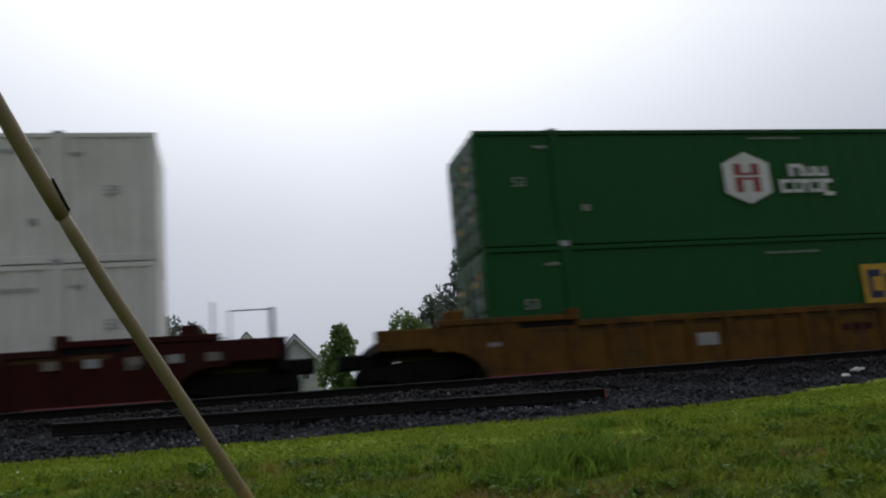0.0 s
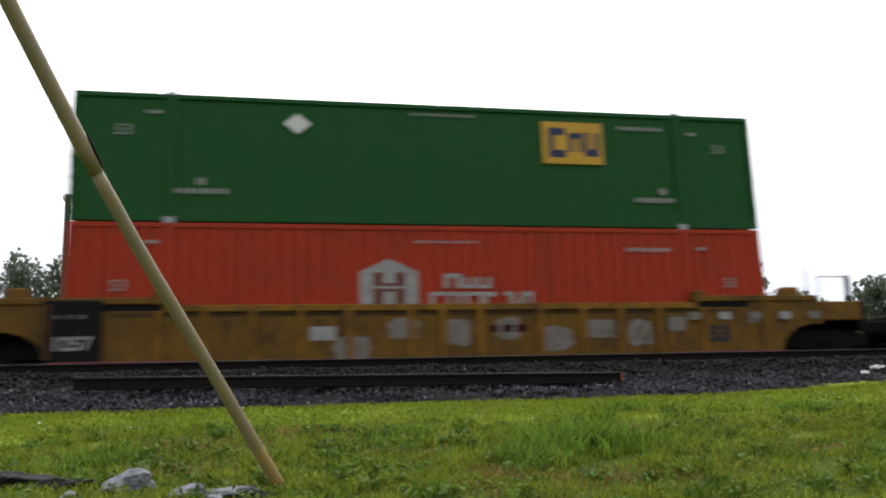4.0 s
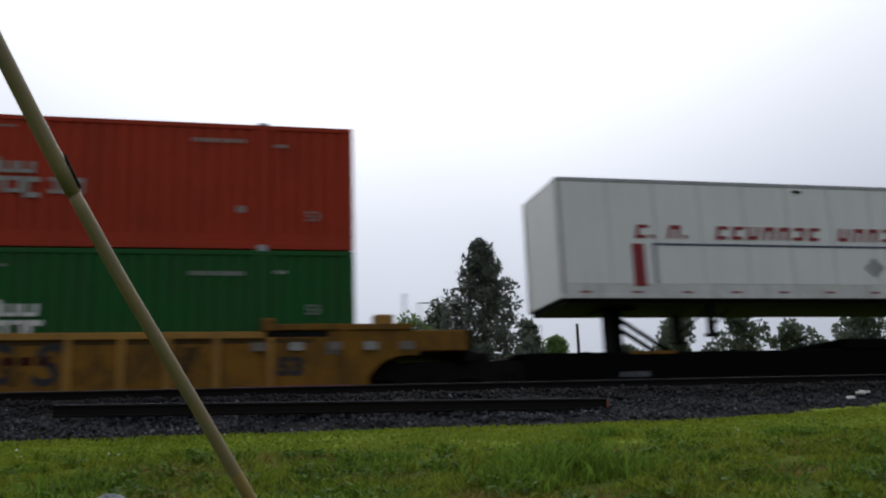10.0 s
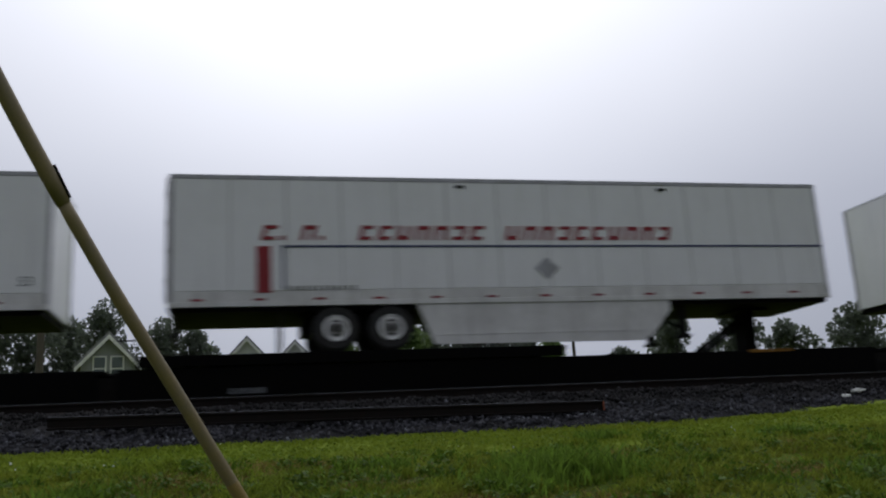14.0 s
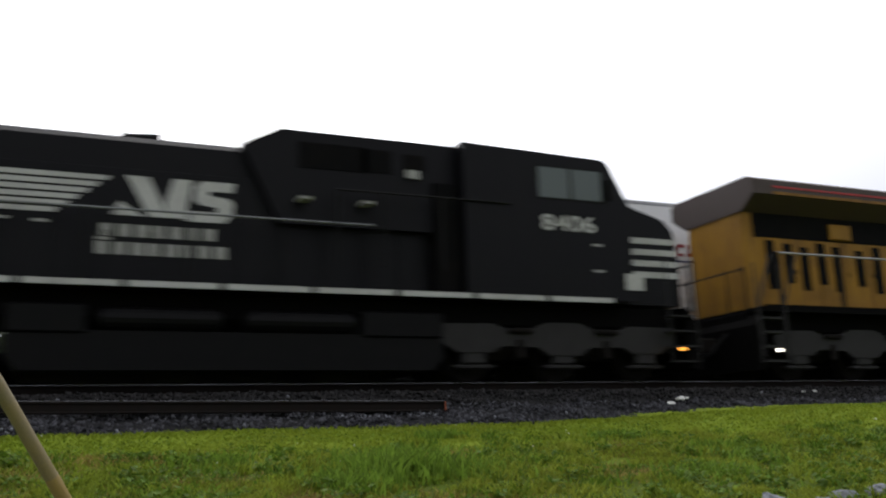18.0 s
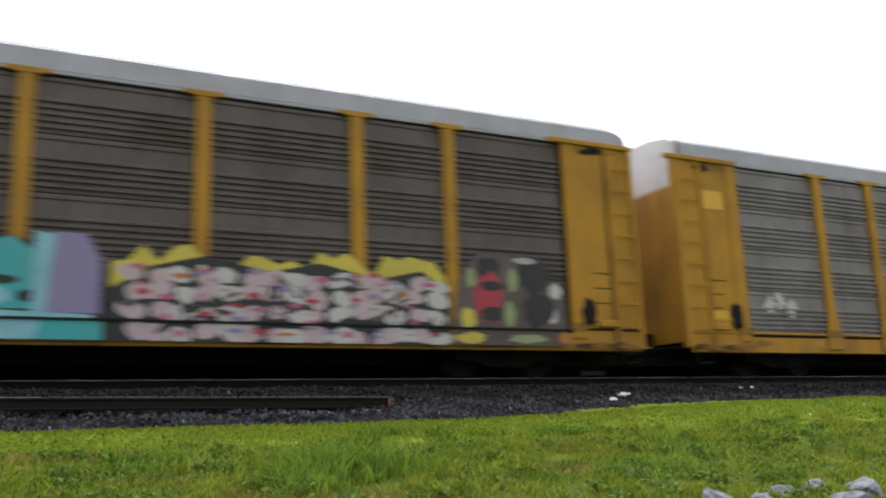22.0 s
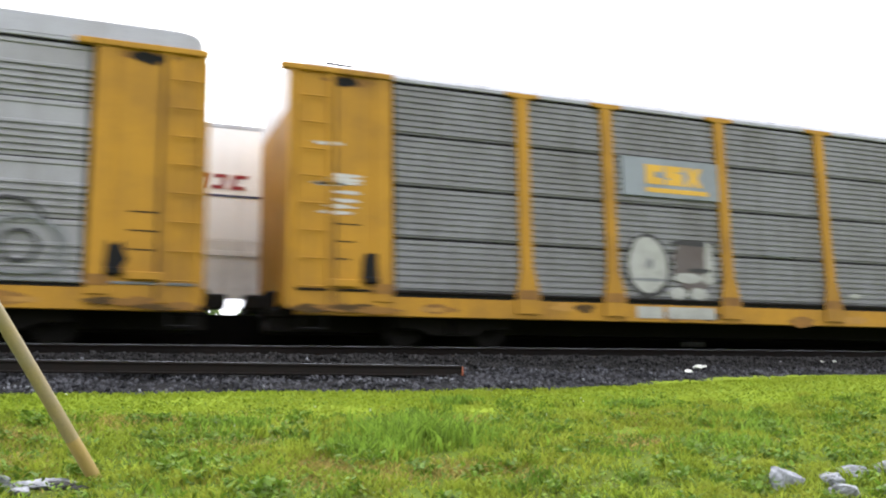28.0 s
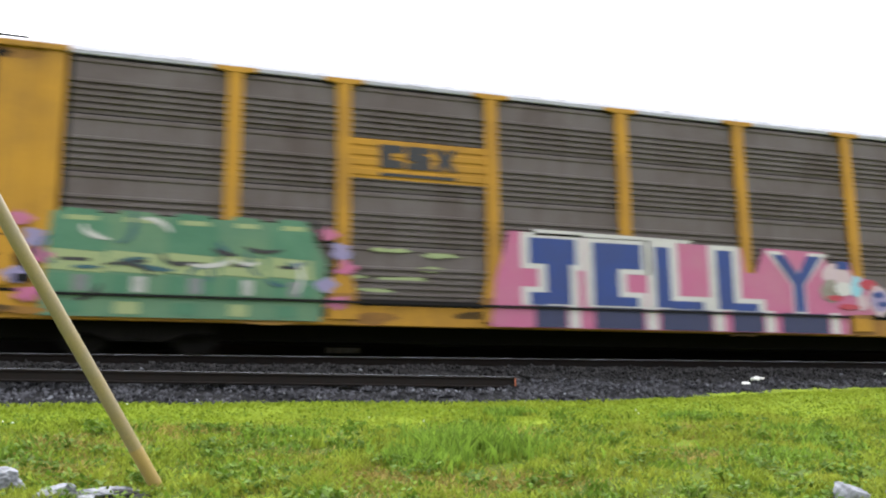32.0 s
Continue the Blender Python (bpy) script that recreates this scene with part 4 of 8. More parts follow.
def container(mat, z0, x_in_train, label, logo="", ribbed=False, doors_left=True, group_mark=CRIMSON, seed=0):
    """A 53-foot container; its left end at local x = -8.075, its foot at local z = 0."""
    L, H, h = 8.075, 2.89, 1.295
    c = thing("shipping_container", label, "shipping container", "containers on the train", (0, FAR, z0))
    r = random.Random(seed)
    part("body", B(-L + 0.02, L - 0.02, -h + 0.06, h - 0.02, 0.05, H - 0.03), mat, c)
    for a, b in ((-L + 0.1, -6.12), (-5.88, 5.95), (6.15, L - 0.1)):
        part("side_panel", corrugated(a, b, 0.34, H - 0.1, -h + 0.055, 0.31 if ribbed else 0.6, 0.04 if ribbed else 0.008, True), mat, c)
    part("top_rail", B(-L, L, -h, -h + 0.07, H - 0.11, H, 0.008), mat, c)
    part("bottom_rail", B(-L, L, -h, -h + 0.07, 0.0, 0.16, 0.008), mat, c)
    part("lower_band", B(-L + 0.05, L - 0.05, -h + 0.012, -h + 0.03, 0.16, 0.34), mat, c)
    for x in (-L, L - 0.12, -6.12, 5.95):
        part("post", B(x, x + 0.24 if abs(x) < 7 else x + 0.12, -h - 0.004, -h + 0.1, 0.02, H - 0.02, 0.008), mat, c)
    for x in (-6.12, 5.95):
        part("lifting_casting", B(x - 0.02, x + 0.22, -h - 0.01, -h + 0.16, H - 0.02, H + 0.05, 0.012), ALU, c, "worn pale corner casting")
        part("foot_casting", B(x - 0.02, x + 0.2, -h - 0.012, -h + 0.16, -0.03, 0.1, 0.012), ALU, c)
    part("roof_bow", B(-L + 0.1, L - 0.1, -h + 0.07, h - 0.07, H - 0.03, H + 0.01), mat, c)
    # end with doors
    s = -1 if doors_left else 1
    for a, b in ((-h + 0.05, -0.02), (0.02, h - 0.05)):
        d = part("door", B(min(s * L, s * (L - 0.03)) - (0.02 if s < 0 else 0), max(s * L, s * (L - 0.03)) + (0.02 if s > 0 else 0), a, b, 0.15, H - 0.12, 0.01), mat, c)
        for q in (0.25, 0.75):
            y = a + (b - a) * q
            part("locking_bar", rod(bmesh.new(), (s * (L + 0.05), y, 0.12), (s * (L + 0.05), y, H - 0.1), 0.022, 6), ALU, d)
        for zz in (0.5, 0.95, 1.4, 1.85, 2.3):
            part("hinge_strap", B(s * (L + 0.035) - 0.015, s * (L + 0.035) + 0.015, a + 0.05, b - 0.05, zz, zz + 0.06), BLACK, d)
        for q, zz in ((0.3, 1.62), (0.62, 1.1), (0.35, 0.72), (0.6, 2.08), (0.7, 1.72), (0.2, 1.2), (0.25, 2.2)):
            y = a + (b - a) * q
            part("placard", B(s * (L + 0.055) - 0.004, s * (L + 0.055) + 0.004, y - 0.11, y + 0.11, zz, zz + 0.15), r.choice([OFFWHITE, OFFWHITE, OFFWHITE, LOGOYEL]), d)
    y = -h - 0.002
    # markings
    part("size_mark", lettering("53", 0.24, -7.2, (1.92 if logo == "panel" else 0.6 if mat is RED else 1.46) if z0 > 2 else 1.4, y, squeeze=1.1), OFFWHITE, c, "pale painted number 53")
    part("size_mark", lettering("53", 0.22, 6.98, (1.92 if logo == "panel" else 0.66 if mat is RED else 1.46) if z0 > 2 else 1.46, y, squeeze=1.1), OFFWHITE, c, "pale painted number 53")
    row_of("owner_code", c, OFFWHITE, 4.5, 5.7, 2.44 if z0 > 2 else 2.32, 2.535 if z0 > 2 else 2.415, y, 11, 0.6, 0.0, "small pale code bar")
    part("upper_script", bars(bmesh.new(), -0.65, 0.9, 2.61 if z0 > 2 else 2.48, 2.67 if z0 > 2 else 2.54, y, 22, 0.5), OFFWHITE, c, "thin line of small pale bars")
    part("tare_panel", bars(bmesh.new(), -5.46, -5.26, 0.82, 0.98, y, 2, 0.8), OFFWHITE, c)
    part("tare_panel", bars(bmesh.new(), 5.48, 5.68, 0.82, 0.98, y, 2, 0.8), OFFWHITE, c)
    part("side_code", bars(bmesh.new(), -6.55, -6.2, 2.42, 2.5, y, 4), OFFWHITE, c)
    part("side_code", bars(bmesh.new(), 6.3, 6.6, 2.36, 2.44, y, 4), OFFWHITE, c)
    if logo == "group":
        group_logo(c, -0.85, 1.57 if z0 > 2 else 1.42, y, WHITE, group_mark)
    if logo == "groupinc":
        group_logo(c, -1.08 if z0 > 2 else -1.25, 1.57 if z0 > 2 else 1.42, y, OFFWHITE, RUSTMARK if mat is RED else group_mark, True)
    if logo == "panel":
        px, pz, dx = (2.54, 1.54, -3.27) if z0 > 2 else (1.98, 1.05, 4.1)
        panel = part("logo_panel", B(px, px + 1.54, y - 0.006, y, pz, pz + 1.05), LOGOYEL, c, "square yellow panel with dark blocks")
        for a, w, p, q in ((0.16, 0.42, 0.16, 0.9), (0.66, 0.36, 0.3, 0.78), (1.08, 0.36, 0.2, 0.8)):
            o = NOTCH[0 if a < 0.5 else (2 if a < 1 else 3)]
            part("logo_block", prism(bmesh.new(), [(px + a + u * w, pz + p + v * (q - p)) for u, v in o], y - 0.011, y - 0.006), NAVY, panel, "navy block")
        part("diamond_mark", prism(bmesh.new(), [(dx - 0.3, 2.3 - (1.0 if z0 < 2 else 0)), (dx, 2.55 - (1.0 if z0 < 2 else 0)), (dx + 0.3, 2.3 - (1.0 if z0 < 2 else 0)), (dx, 2.05 - (1.0 if z0 < 2 else 0))], y - 0.006, y), WHITE, c, "small white diamond sticker")
        if z0 > 2:
            row_of("code_line", c, OFFWHITE, -5.92, -4.76, 0.62, 0.74, y, 8, 0.6)
            row_of("code_line", c, OFFWHITE, 4.85, 5.9, 0.62, 0.74, y, 8, 0.6)
    moving.append((c, "far", x_in_train + 8.075))
    return c


POSTS = (1.89, 2.84, 3.85, 4.86, 5.90, 7.28, 7.99, 8.84, 10.26, 11.29, 12.21, 13.19, 14.30)


def well_car(x_in_train, paint, chord, label, seed, left_open=False, right_open=False):
    """A double-stack well unit; the container's left end at local x = -8.075."""
    r = random.Random(seed)
    o = 8.075
    c = thing("well_car", label, "railway well car", "well cars", (0, FAR, 0))
    for s in (-1, 1):
        y0, y1 = (-1.5, -1.46) if s < 0 else (1.46, 1.5)
        part("side_sheet", B(1.2 - o - 1.4, 15.0 - o + 1.4, y0, y1, 0.13, 1.28, 0.004), paint, c, "dented stained side sheet" if s < 0 else "")
        part("top_chord", B(2.0 - o, 14.2 - o, y0 - 0.06, y1 + 0.06, 1.25, 1.40, 0.015), chord, c, "brighter scraped top rail")
        part("bottom_chord", B(0.2 - o, 16.0 - o, y0 - 0.03, y1 + 0.03, 0.06, 0.2, 0.01), paint, c)
        for a, b in ((-1.3, 2.0), (14.2, 17.4)):
            part("end_sill", B(a - o, b - o, y0 - 0.05, y1 + 0.05, 1.42, 1.56, 0.015), paint, c)
            part("end_web", B(max(a, -0.4) - o, min(b, 16.5) - o, y0 + 0.005, y1 - 0.005, 1.2, 1.44), BLACK, c)
        for e in (-1, 1):
            pts = [(0.6, 0.10), (0.6, 1.43), (-1.2, 1.43), (-1.24, 1.2), (-1.38, 1.02), (-1.38, 0.86), (-1.0, 0.86), (-0.7, 0.78), (-0.44, 0.62), (-0.26, 0.4), (-0.2, 0.10)]
            if e > 0:
                pts = [(16.15 - p, q) for p, q in pts]
            part("end_arch", prism(bmesh.new(), [(p - o, q) for p, q in pts], y0 - 0.01, y1 + 0.01), paint, c, "arched end plate over the wheels")
    # the shadow of the top rail, painted as a brown-black strip in each bay
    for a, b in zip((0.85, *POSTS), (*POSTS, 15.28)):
        part("rail_shadow_strip", B(a + 0.07 - o, b - 0.07 - o, -1.506, -1.49, 1.15, 1.25), STAIN_SHADE, c, "dark strip painted for the shadow under the top rail")
    # posts wear the brighter chord colour in place of the light they catch
    for p in POSTS:
        part("side_post", B(p - 0.07 - o, p + 0.07 - o, -1.585, -1.49, 0.13, 1.27, 0.012), chord, c)
        part("post_foot", B(p - 0.09 - o, p + 0.09 - o, -1.58, -1.49, 0.08, 0.22, 0.012), paint, c)
    for p in (1.95, 14.25):
        part("guide_bracket", B(p - 0.14 - o, p + 0.14 - o, -1.58, -1.3, 1.40, 1.68, 0.02), paint, c)
    for a, b in ((-0.33, 0.81), (15.3, 16.45)):
        if (a < 0 and left_open) or (a > 0 and right_open):
            # the outer ends carry bare stained plates and a stiffener instead
            part("end_stiffener", B((a + b) / 2 - 0.05 - o, (a + b) / 2 + 0.05 - o, -1.57, -1.5, 0.2, 1.45, 0.01), paint, c)
            row_of("worn_mark", c, OFFWHITE, a + 0.2 - o, a + 0.5 - o, 0.9, 1.0, -1.515, 2, 0.7)
            continue
        p = part("number_panel", B(a - o, b - o, -1.588, -1.53, 0.24, 1.5, 0.01), BLACK, c, "black panel with worn pale bars")
        if a < 0 and paint is not MAROON:
            part("panel_number", lettering("1257", 0.27, a + 0.18 - o, 0.48, -1.592, squeeze=1.0, weight=0.012), OFFWHITE, p, "pale painted number 1257")
        else:
            for q, z in ((0, 0.42), (0.08, 0.55), (0.02, 0.68)):
                row_of("panel_bar", p, PATCHGREY, a + 0.24 + q - o, a + 0.86 + q - o, z, z + 0.07, -1.59, 4, 0.7)
        row_of("panel_bar", p, PATCHGREY, a + 0.25 - o, a + 0.95 - o, 1.12, 1.2, -1.59, 3, 0.3)
        part("panel_streak", B(a + 0.04 - o, a + 0.14 - o, -1.592, -1.588, 0.3, 1.42), STAIN_SHADE, p, "worn brown edge")
    for a, b in ((-0.2, 2.3), (13.6, 16.2)):
        part("reflective_stripe", B(a - o, b - o, -1.586, -1.578, 0.14, 0.24), PINKRED, c, "faded red stripe along the foot")
    part("floor", B(0.3 - o, 15.9 - o, -1.4, 1.4, 0.2, 0.3), BLACK, c)
    for a, b in ((-1.5, 0.0), (16.15, 17.65)):
        part("end_platform", B(a - o, b - o, -1.1, 1.1, 1.0, 1.3, 0.02), GRIME, c)
        m = (a + b) / 2
        part("deck_box", B(m - 0.35 - o, m + 0.1 - o, -1.45, -1.1, 1.42, 1.78, 0.03), chord, c)
        part("grab_iron", rod(bmesh.new(), (m + 0.35 - o, -1.4, 1.5), (m + 0.35 - o, -1.4, 2.25), 0.02, 6), BLACK, c)
        part("brake_rod", rod(bmesh.new(), (m - 0.5 - o, -1.2, 1.36), (m + 0.6 - o, -1.2, 1.5), 0.025, 6), ALU, c)
    # old markings and scrawls on the sheets
    if paint is not MAROON:
        part("notice", B(5.05 - o, 5.6 - o, -1.506, -1.50, 0.62, 0.92), OFFWHITE, c, "small white notice")
        for k in range(6):
            a = r.choice([2.95, 3.95, 8.9, 10.4, 11.4, 12.3]) + r.uniform(0, 0.15)
            for i in range(4):
                p, q, w = a - o + r.uniform(0, 0.55), r.uniform(0.45, 0.85), r.uniform(-0.22, 0.22)
                part("scrawl", prism(bmesh.new(), [(p, q - 0.16), (p + 0.045, q - 0.17), (p + 0.05 + w, q + 0.17), (p + w, q + 0.18)], -1.5035 - 0.0004 * i, -1.5), STAIN_SHADE, c, "worn dark spray stroke")
        for k in range(5):
            p = r.uniform(1.5, 14.0)
            part("rust_streak", prism(bmesh.new(), [(p - o, 1.08), (p + r.uniform(0.1, 0.35) - o, 1.08), (p + 0.12 - o, r.uniform(0.3, 0.7)), (p + 0.05 - o, 0.4)], -1.5025, -1.5), STAIN_SHADE, c, "dark streak that runs down the sheet")
        part("size_number", lettering("53", 0.36, 14.45 - o, 0.48, -1.506, squeeze=1.1, weight=0.03), SPRAYBLACK, c, "dark painted number 53")
        row_of("owner_mark", c, MAROON, 9.05 - o, 10.0 - o, 0.75, 0.92, -1.506, 3, 0.75, 0.0, "worn red block")
    truck(c, -1.62 - o)
    if not left_open:
        part("articulation", B(-3.0 - o, 0.0 - o, -0.75, 0.75, 0.75, 1.42, 0.03), GRIME, c, "grimy joint shared with the next unit")
        for k in range(5):
            a = -1.98 + 0.17 * k
            part("air_hose", rod(bmesh.new(), (a - o, -1.38, 1.5 - 0.05 * (k % 2)), (a + 0.16 - o, -1.46, 0.95 - 0.1 * (k % 3)), 0.045, 8), PITCH, c, "black hose that hangs in the joint")
        part("joint_casting", prism(bmesh.new(), [(-2.0 - o, 0.5), (-1.25 - o, 0.5), (-1.05 - o, 0.95), (-1.12 - o, 1.34), (-1.3 - o, 1.5), (-1.9 - o, 1.46), (-2.12 - o, 1.3), (-2.16 - o, 0.95)], -1.36, -1.2), PITCH, c, "black casting in the joint")
        part("cover_plate", B(-2.3 - o, -0.95 - o, -1.05, 1.05, 1.42, 1.5, 0.02), BLACK, c)
        part("bridge_rail", rod(bmesh.new(), (-2.15 - o, -1.2, 1.45), (-2.15 - o, -1.2, 2.2), 0.018, 6), ALU, c)
        part("bridge_rail", rod(bmesh.new(), (-1.2 - o, -1.2, 1.45), (-1.2 - o, -1.2, 2.25), 0.018, 6), ALU, c)
    if right_open:
        truck(c, 17.75 - o)
        part("outer_sill", B(17.3 - o, 18.75 - o, -1.45, -1.3, 0.95, 1.42, 0.02), paint, c, "outer end sill over the bogie")
        part("outer_sill", B(17.3 - o, 18.75 - o, 1.3, 1.45, 0.95, 1.42, 0.02), paint, c)
        part("end_beam", B(18.6 - o, 18.8 - o, -1.45, 1.45, 0.7, 1.42, 0.02), GRIME, c)
        part("outer_platform", B(16.15 - o, 18.7 - o, -1.3, 1.3, 0.95, 1.2, 0.02), GRIME, c)
        part("brake_stand", B(18.45 - o, 18.55 - o, -1.3, -1.2, 1.4, 2.1, 0.01), BLACK, c)
        part("hand_rail", rod(bmesh.new(), (17.6 - o, -1.35, 1.42), (17.6 - o, -1.35, 2.05), 0.018, 6), ALU, c)
        part("hand_rail", rod(bmesh.new(), (17.6 - o, -1.35, 2.05), (18.5 - o, -1.35, 2.05), 0.018, 6), ALU, c)
        part("coupler", B(18.7 - o, 19.5 - o, -0.17, 0.17, 0.7, 1.05, 0.04), GRIME, c)
        for k in range(5):
            part("worn_patch", B(13.9 + 0.8 * k - o, 14.2 + 0.8 * k - o, -1.595, -1.588, 0.98, 1.16), OFFWHITE if k % 2 else PATCHGREY, c, "rubbed pale patch")
    if left_open:
        part("outer_sill", B(-2.7 - o, -1.2 - o, -1.45, -1.3, 0.95, 1.42, 0.02), paint, c, "outer end sill over the bogie")
        part("outer_platform", B(-2.7 - o, 0.0 - o, -1.3, 1.3, 0.95, 1.2, 0.02), GRIME, c)
        part("coupler", B(-3.4 - o, -2.6 - o, -0.17, 0.17, 0.7, 1.05, 0.04), GRIME, c)
    moving.append((c, "far", x_in_train + 8.075))
    return c


WELLS = [(-113.35, MAROON, MAROON, "dark red double-stack well car with worn patches", 1), (-89.94, TTX_BROWN, TTX_BROWN, "weathered yellow double-stack well car with brown stains", 2),
         (-70.65, TTX_BROWN, TTX, "weathered yellow well car with black number panels", 3), (-51.32, TTX_GREY, TTX, "weathered yellow well car with grey patches", 4),
         (-28.10, TTX, TTX_TOP, "weathered yellow well car with a white notice", 5), (-8.50, TTX, TTX_TOP, "weathered yellow well car with faded red marks", 6),
         (11.03, TTX, TTX_TOP, "weathered yellow well car with black scrawls", 7)]
wells = [well_car(*w, left_open=i in (1, 4), right_open=i in (0, 3, 6)) for i, w in enumerate(WELLS)]


def patch_on(owner, d, z, w, h, mat, seed, label, layer=0):
    """An uneven patch of paint on the side sheet; d is measured from the container's left end."""
    rr = random.Random(seed)
    n = 16
    o = []
    for k in range(n):
        a = 2 * math.pi * k / n
        q = 1 / max(abs(math.cos(a)), abs(math.sin(a))) ** 0.6 * (1 + rr.uniform(-0.12, 0.12))
        o.append((d - 8.075 + w / 2 * math.cos(a) * q, z + h / 2 * math.sin(a) * q))
    part("paint_patch", prism(bmesh.new(), o, -1.504 - 0.0015 * layer, -1.499), mat, owner, label)


# grey patches where old scrawls were painted over
for k, (d, z, w, h) in enumerate(((5.95, 0.45, 0.75, 0.5), (7.1, 0.85, 0.7, 0.45), (8.35, 0.75, 0.55, 0.6), (9.5, 0.85, 0.6, 0.5), (10.6, 0.6, 0.8, 0.55), (11.75, 0.8, 0.7, 0.45), (12.7, 0.7, 0.6, 0.6), (13.65, 0.9, 0.5, 0.35))):
    patch_on(wells[3], d, z, w, h, PATCHGREY, 810 + k, "pale grey painted-over patch")
# dark smudges in the bays of the others
for car, spots in ((1, 5), (2, 7), (4, 7), (5, 8), (6, 6)):
    rr = random.Random(900 + car)
    for k in range(spots):
        a = rr.choice((2.35, 3.35, 4.35, 6.6, 8.4, 9.55, 10.8, 11.75, 12.7))
        patch_on(wells[car], a + rr.uniform(-0.1, 0.1), rr.uniform(0.5, 0.95), rr.uniform(0.35, 0.7), rr.uniform(0.12, 0.35), STAIN_SHADE, 1000 * car + k, "dark rubbed smudge", k % 3)
# three big black sprayed letters on the last one
for ch, d in (("A", 7.25), ("C", 8.3), ("S", 9.55)):
    part("sprayed_letter", lettering(ch, 0.82, d - 8.075, 0.36, -1.506, slant=0.15, squeeze=1.05, weight=0.02), SPRAYBLACK, wells[6], "black sprayed letter")
# a dark looped scrawl and a ringed bay
for k, (d, w) in enumerate(((6.6, 0.55), (7.65, 0.4), (8.45, 0.4))):
    for q in range(3):
        a0 = q * 0.5
        pts = [(d - 8.075 + w * math.cos(a0 + t * 0.5) * (1 - 0.04 * q), 0.7 + 0.34 * math.sin(a0 + t * 0.5) * (1 - 0.25 * q)) for t in range(8)]
        ins = [(d - 8.075 + (w - 0.06) * math.cos(a0 + t * 0.5) * (1 - 0.04 * q), 0.7 + 0.28 * math.sin(a0 + t * 0.5) * (1 - 0.25 * q)) for t in range(8)]
        part("scrawl", prism(bmesh.new(), pts + ins[::-1], -1.5065 - 0.0008 * q, -1.5), STAIN_SHADE, wells[5], "worn dark looped scrawl")
LO, UP = 0.34, 3.26
container(PALE, LO, -113.35, "pale grey ribbed container, the lower of a stack", "", True, True, seed=1)
container(PALE, UP, -113.35, "pale grey ribbed container on top of another", "", True, True, seed=2)
container(GREEN, LO, -89.94, "dark green container with a yellow logo panel, lower of a stack", "panel", False, True, seed=3)
container(GREEN, UP, -89.94, "dark green container with a white hexagon emblem on top", "group", False, True, seed=4)
container(GREEN, LO, -70.65, "dark green container half hidden in the well", "group", False, True, seed=5)
container(GREEN, UP, -70.65, "dark green container with white hexagon emblem, upper of two", "group", False, True, seed=6)
container(RED, LO, -51.32, "orange-red ribbed container half hidden in the well", "groupinc", True, True, seed=7)
container(GREEN, UP, -51.32, "dark green container with a yellow panel and white diamond", "panel", False, True, seed=8)
container(GREEN, LO, -28.10, "dark green lower container with pale emblem", "group", False, True, seed=9)
container(GREEN, UP, -28.10, "dark green container with many door placards", "group", False, True, seed=10)
container(RED, LO, -8.50, "orange-red ribbed container under a green one", "groupinc", True, True, seed=11)
container(GREEN, UP, -8.50, "dark green container on an orange-red one", "group", False, True, seed=12)
container(GREEN_OLD, LO, 11.03, "faded green container under a red one", "group", True, True, seed=13)
container(RED, UP, 11.03, "faded orange-red ribbed container on a green one", "groupinc", True, True, seed=14)


# ---- trailers on spine cars ----
TRWHEEL_T = mesh_of("tyre", lathe(bmesh.new(), [(0.27, -0.13), (0.44, -0.15), (0.50, -0.11), (0.51, 0.0), (0.50, 0.11), (0.44, 0.15), (0.27, 0.13)], (0, 0, 0), 24), TYRE)
TRWHEEL_R = mesh_of("rim", lathe(bmesh.new(), [(0.05, -0.13), (0.11, -0.175), (0.16, -0.14), (0.235, -0.135), (0.275, -0.165), (0.29, -0.16), (0.29, -0.11)], (0, 0, 0), 24), HUB)


TRWHEEL_W = TRWHEEL_R.copy()
TRWHEEL_W.materials[0] = HUBWHITE
TRHUB = mesh_of("hub_cap", lathe(bmesh.new(), [(0.03, -0.2), (0.1, -0.19), (0.12, -0.16), (0.19, -0.155), (0.19, -0.12)], (0, 0, 0), 16), TYRE)


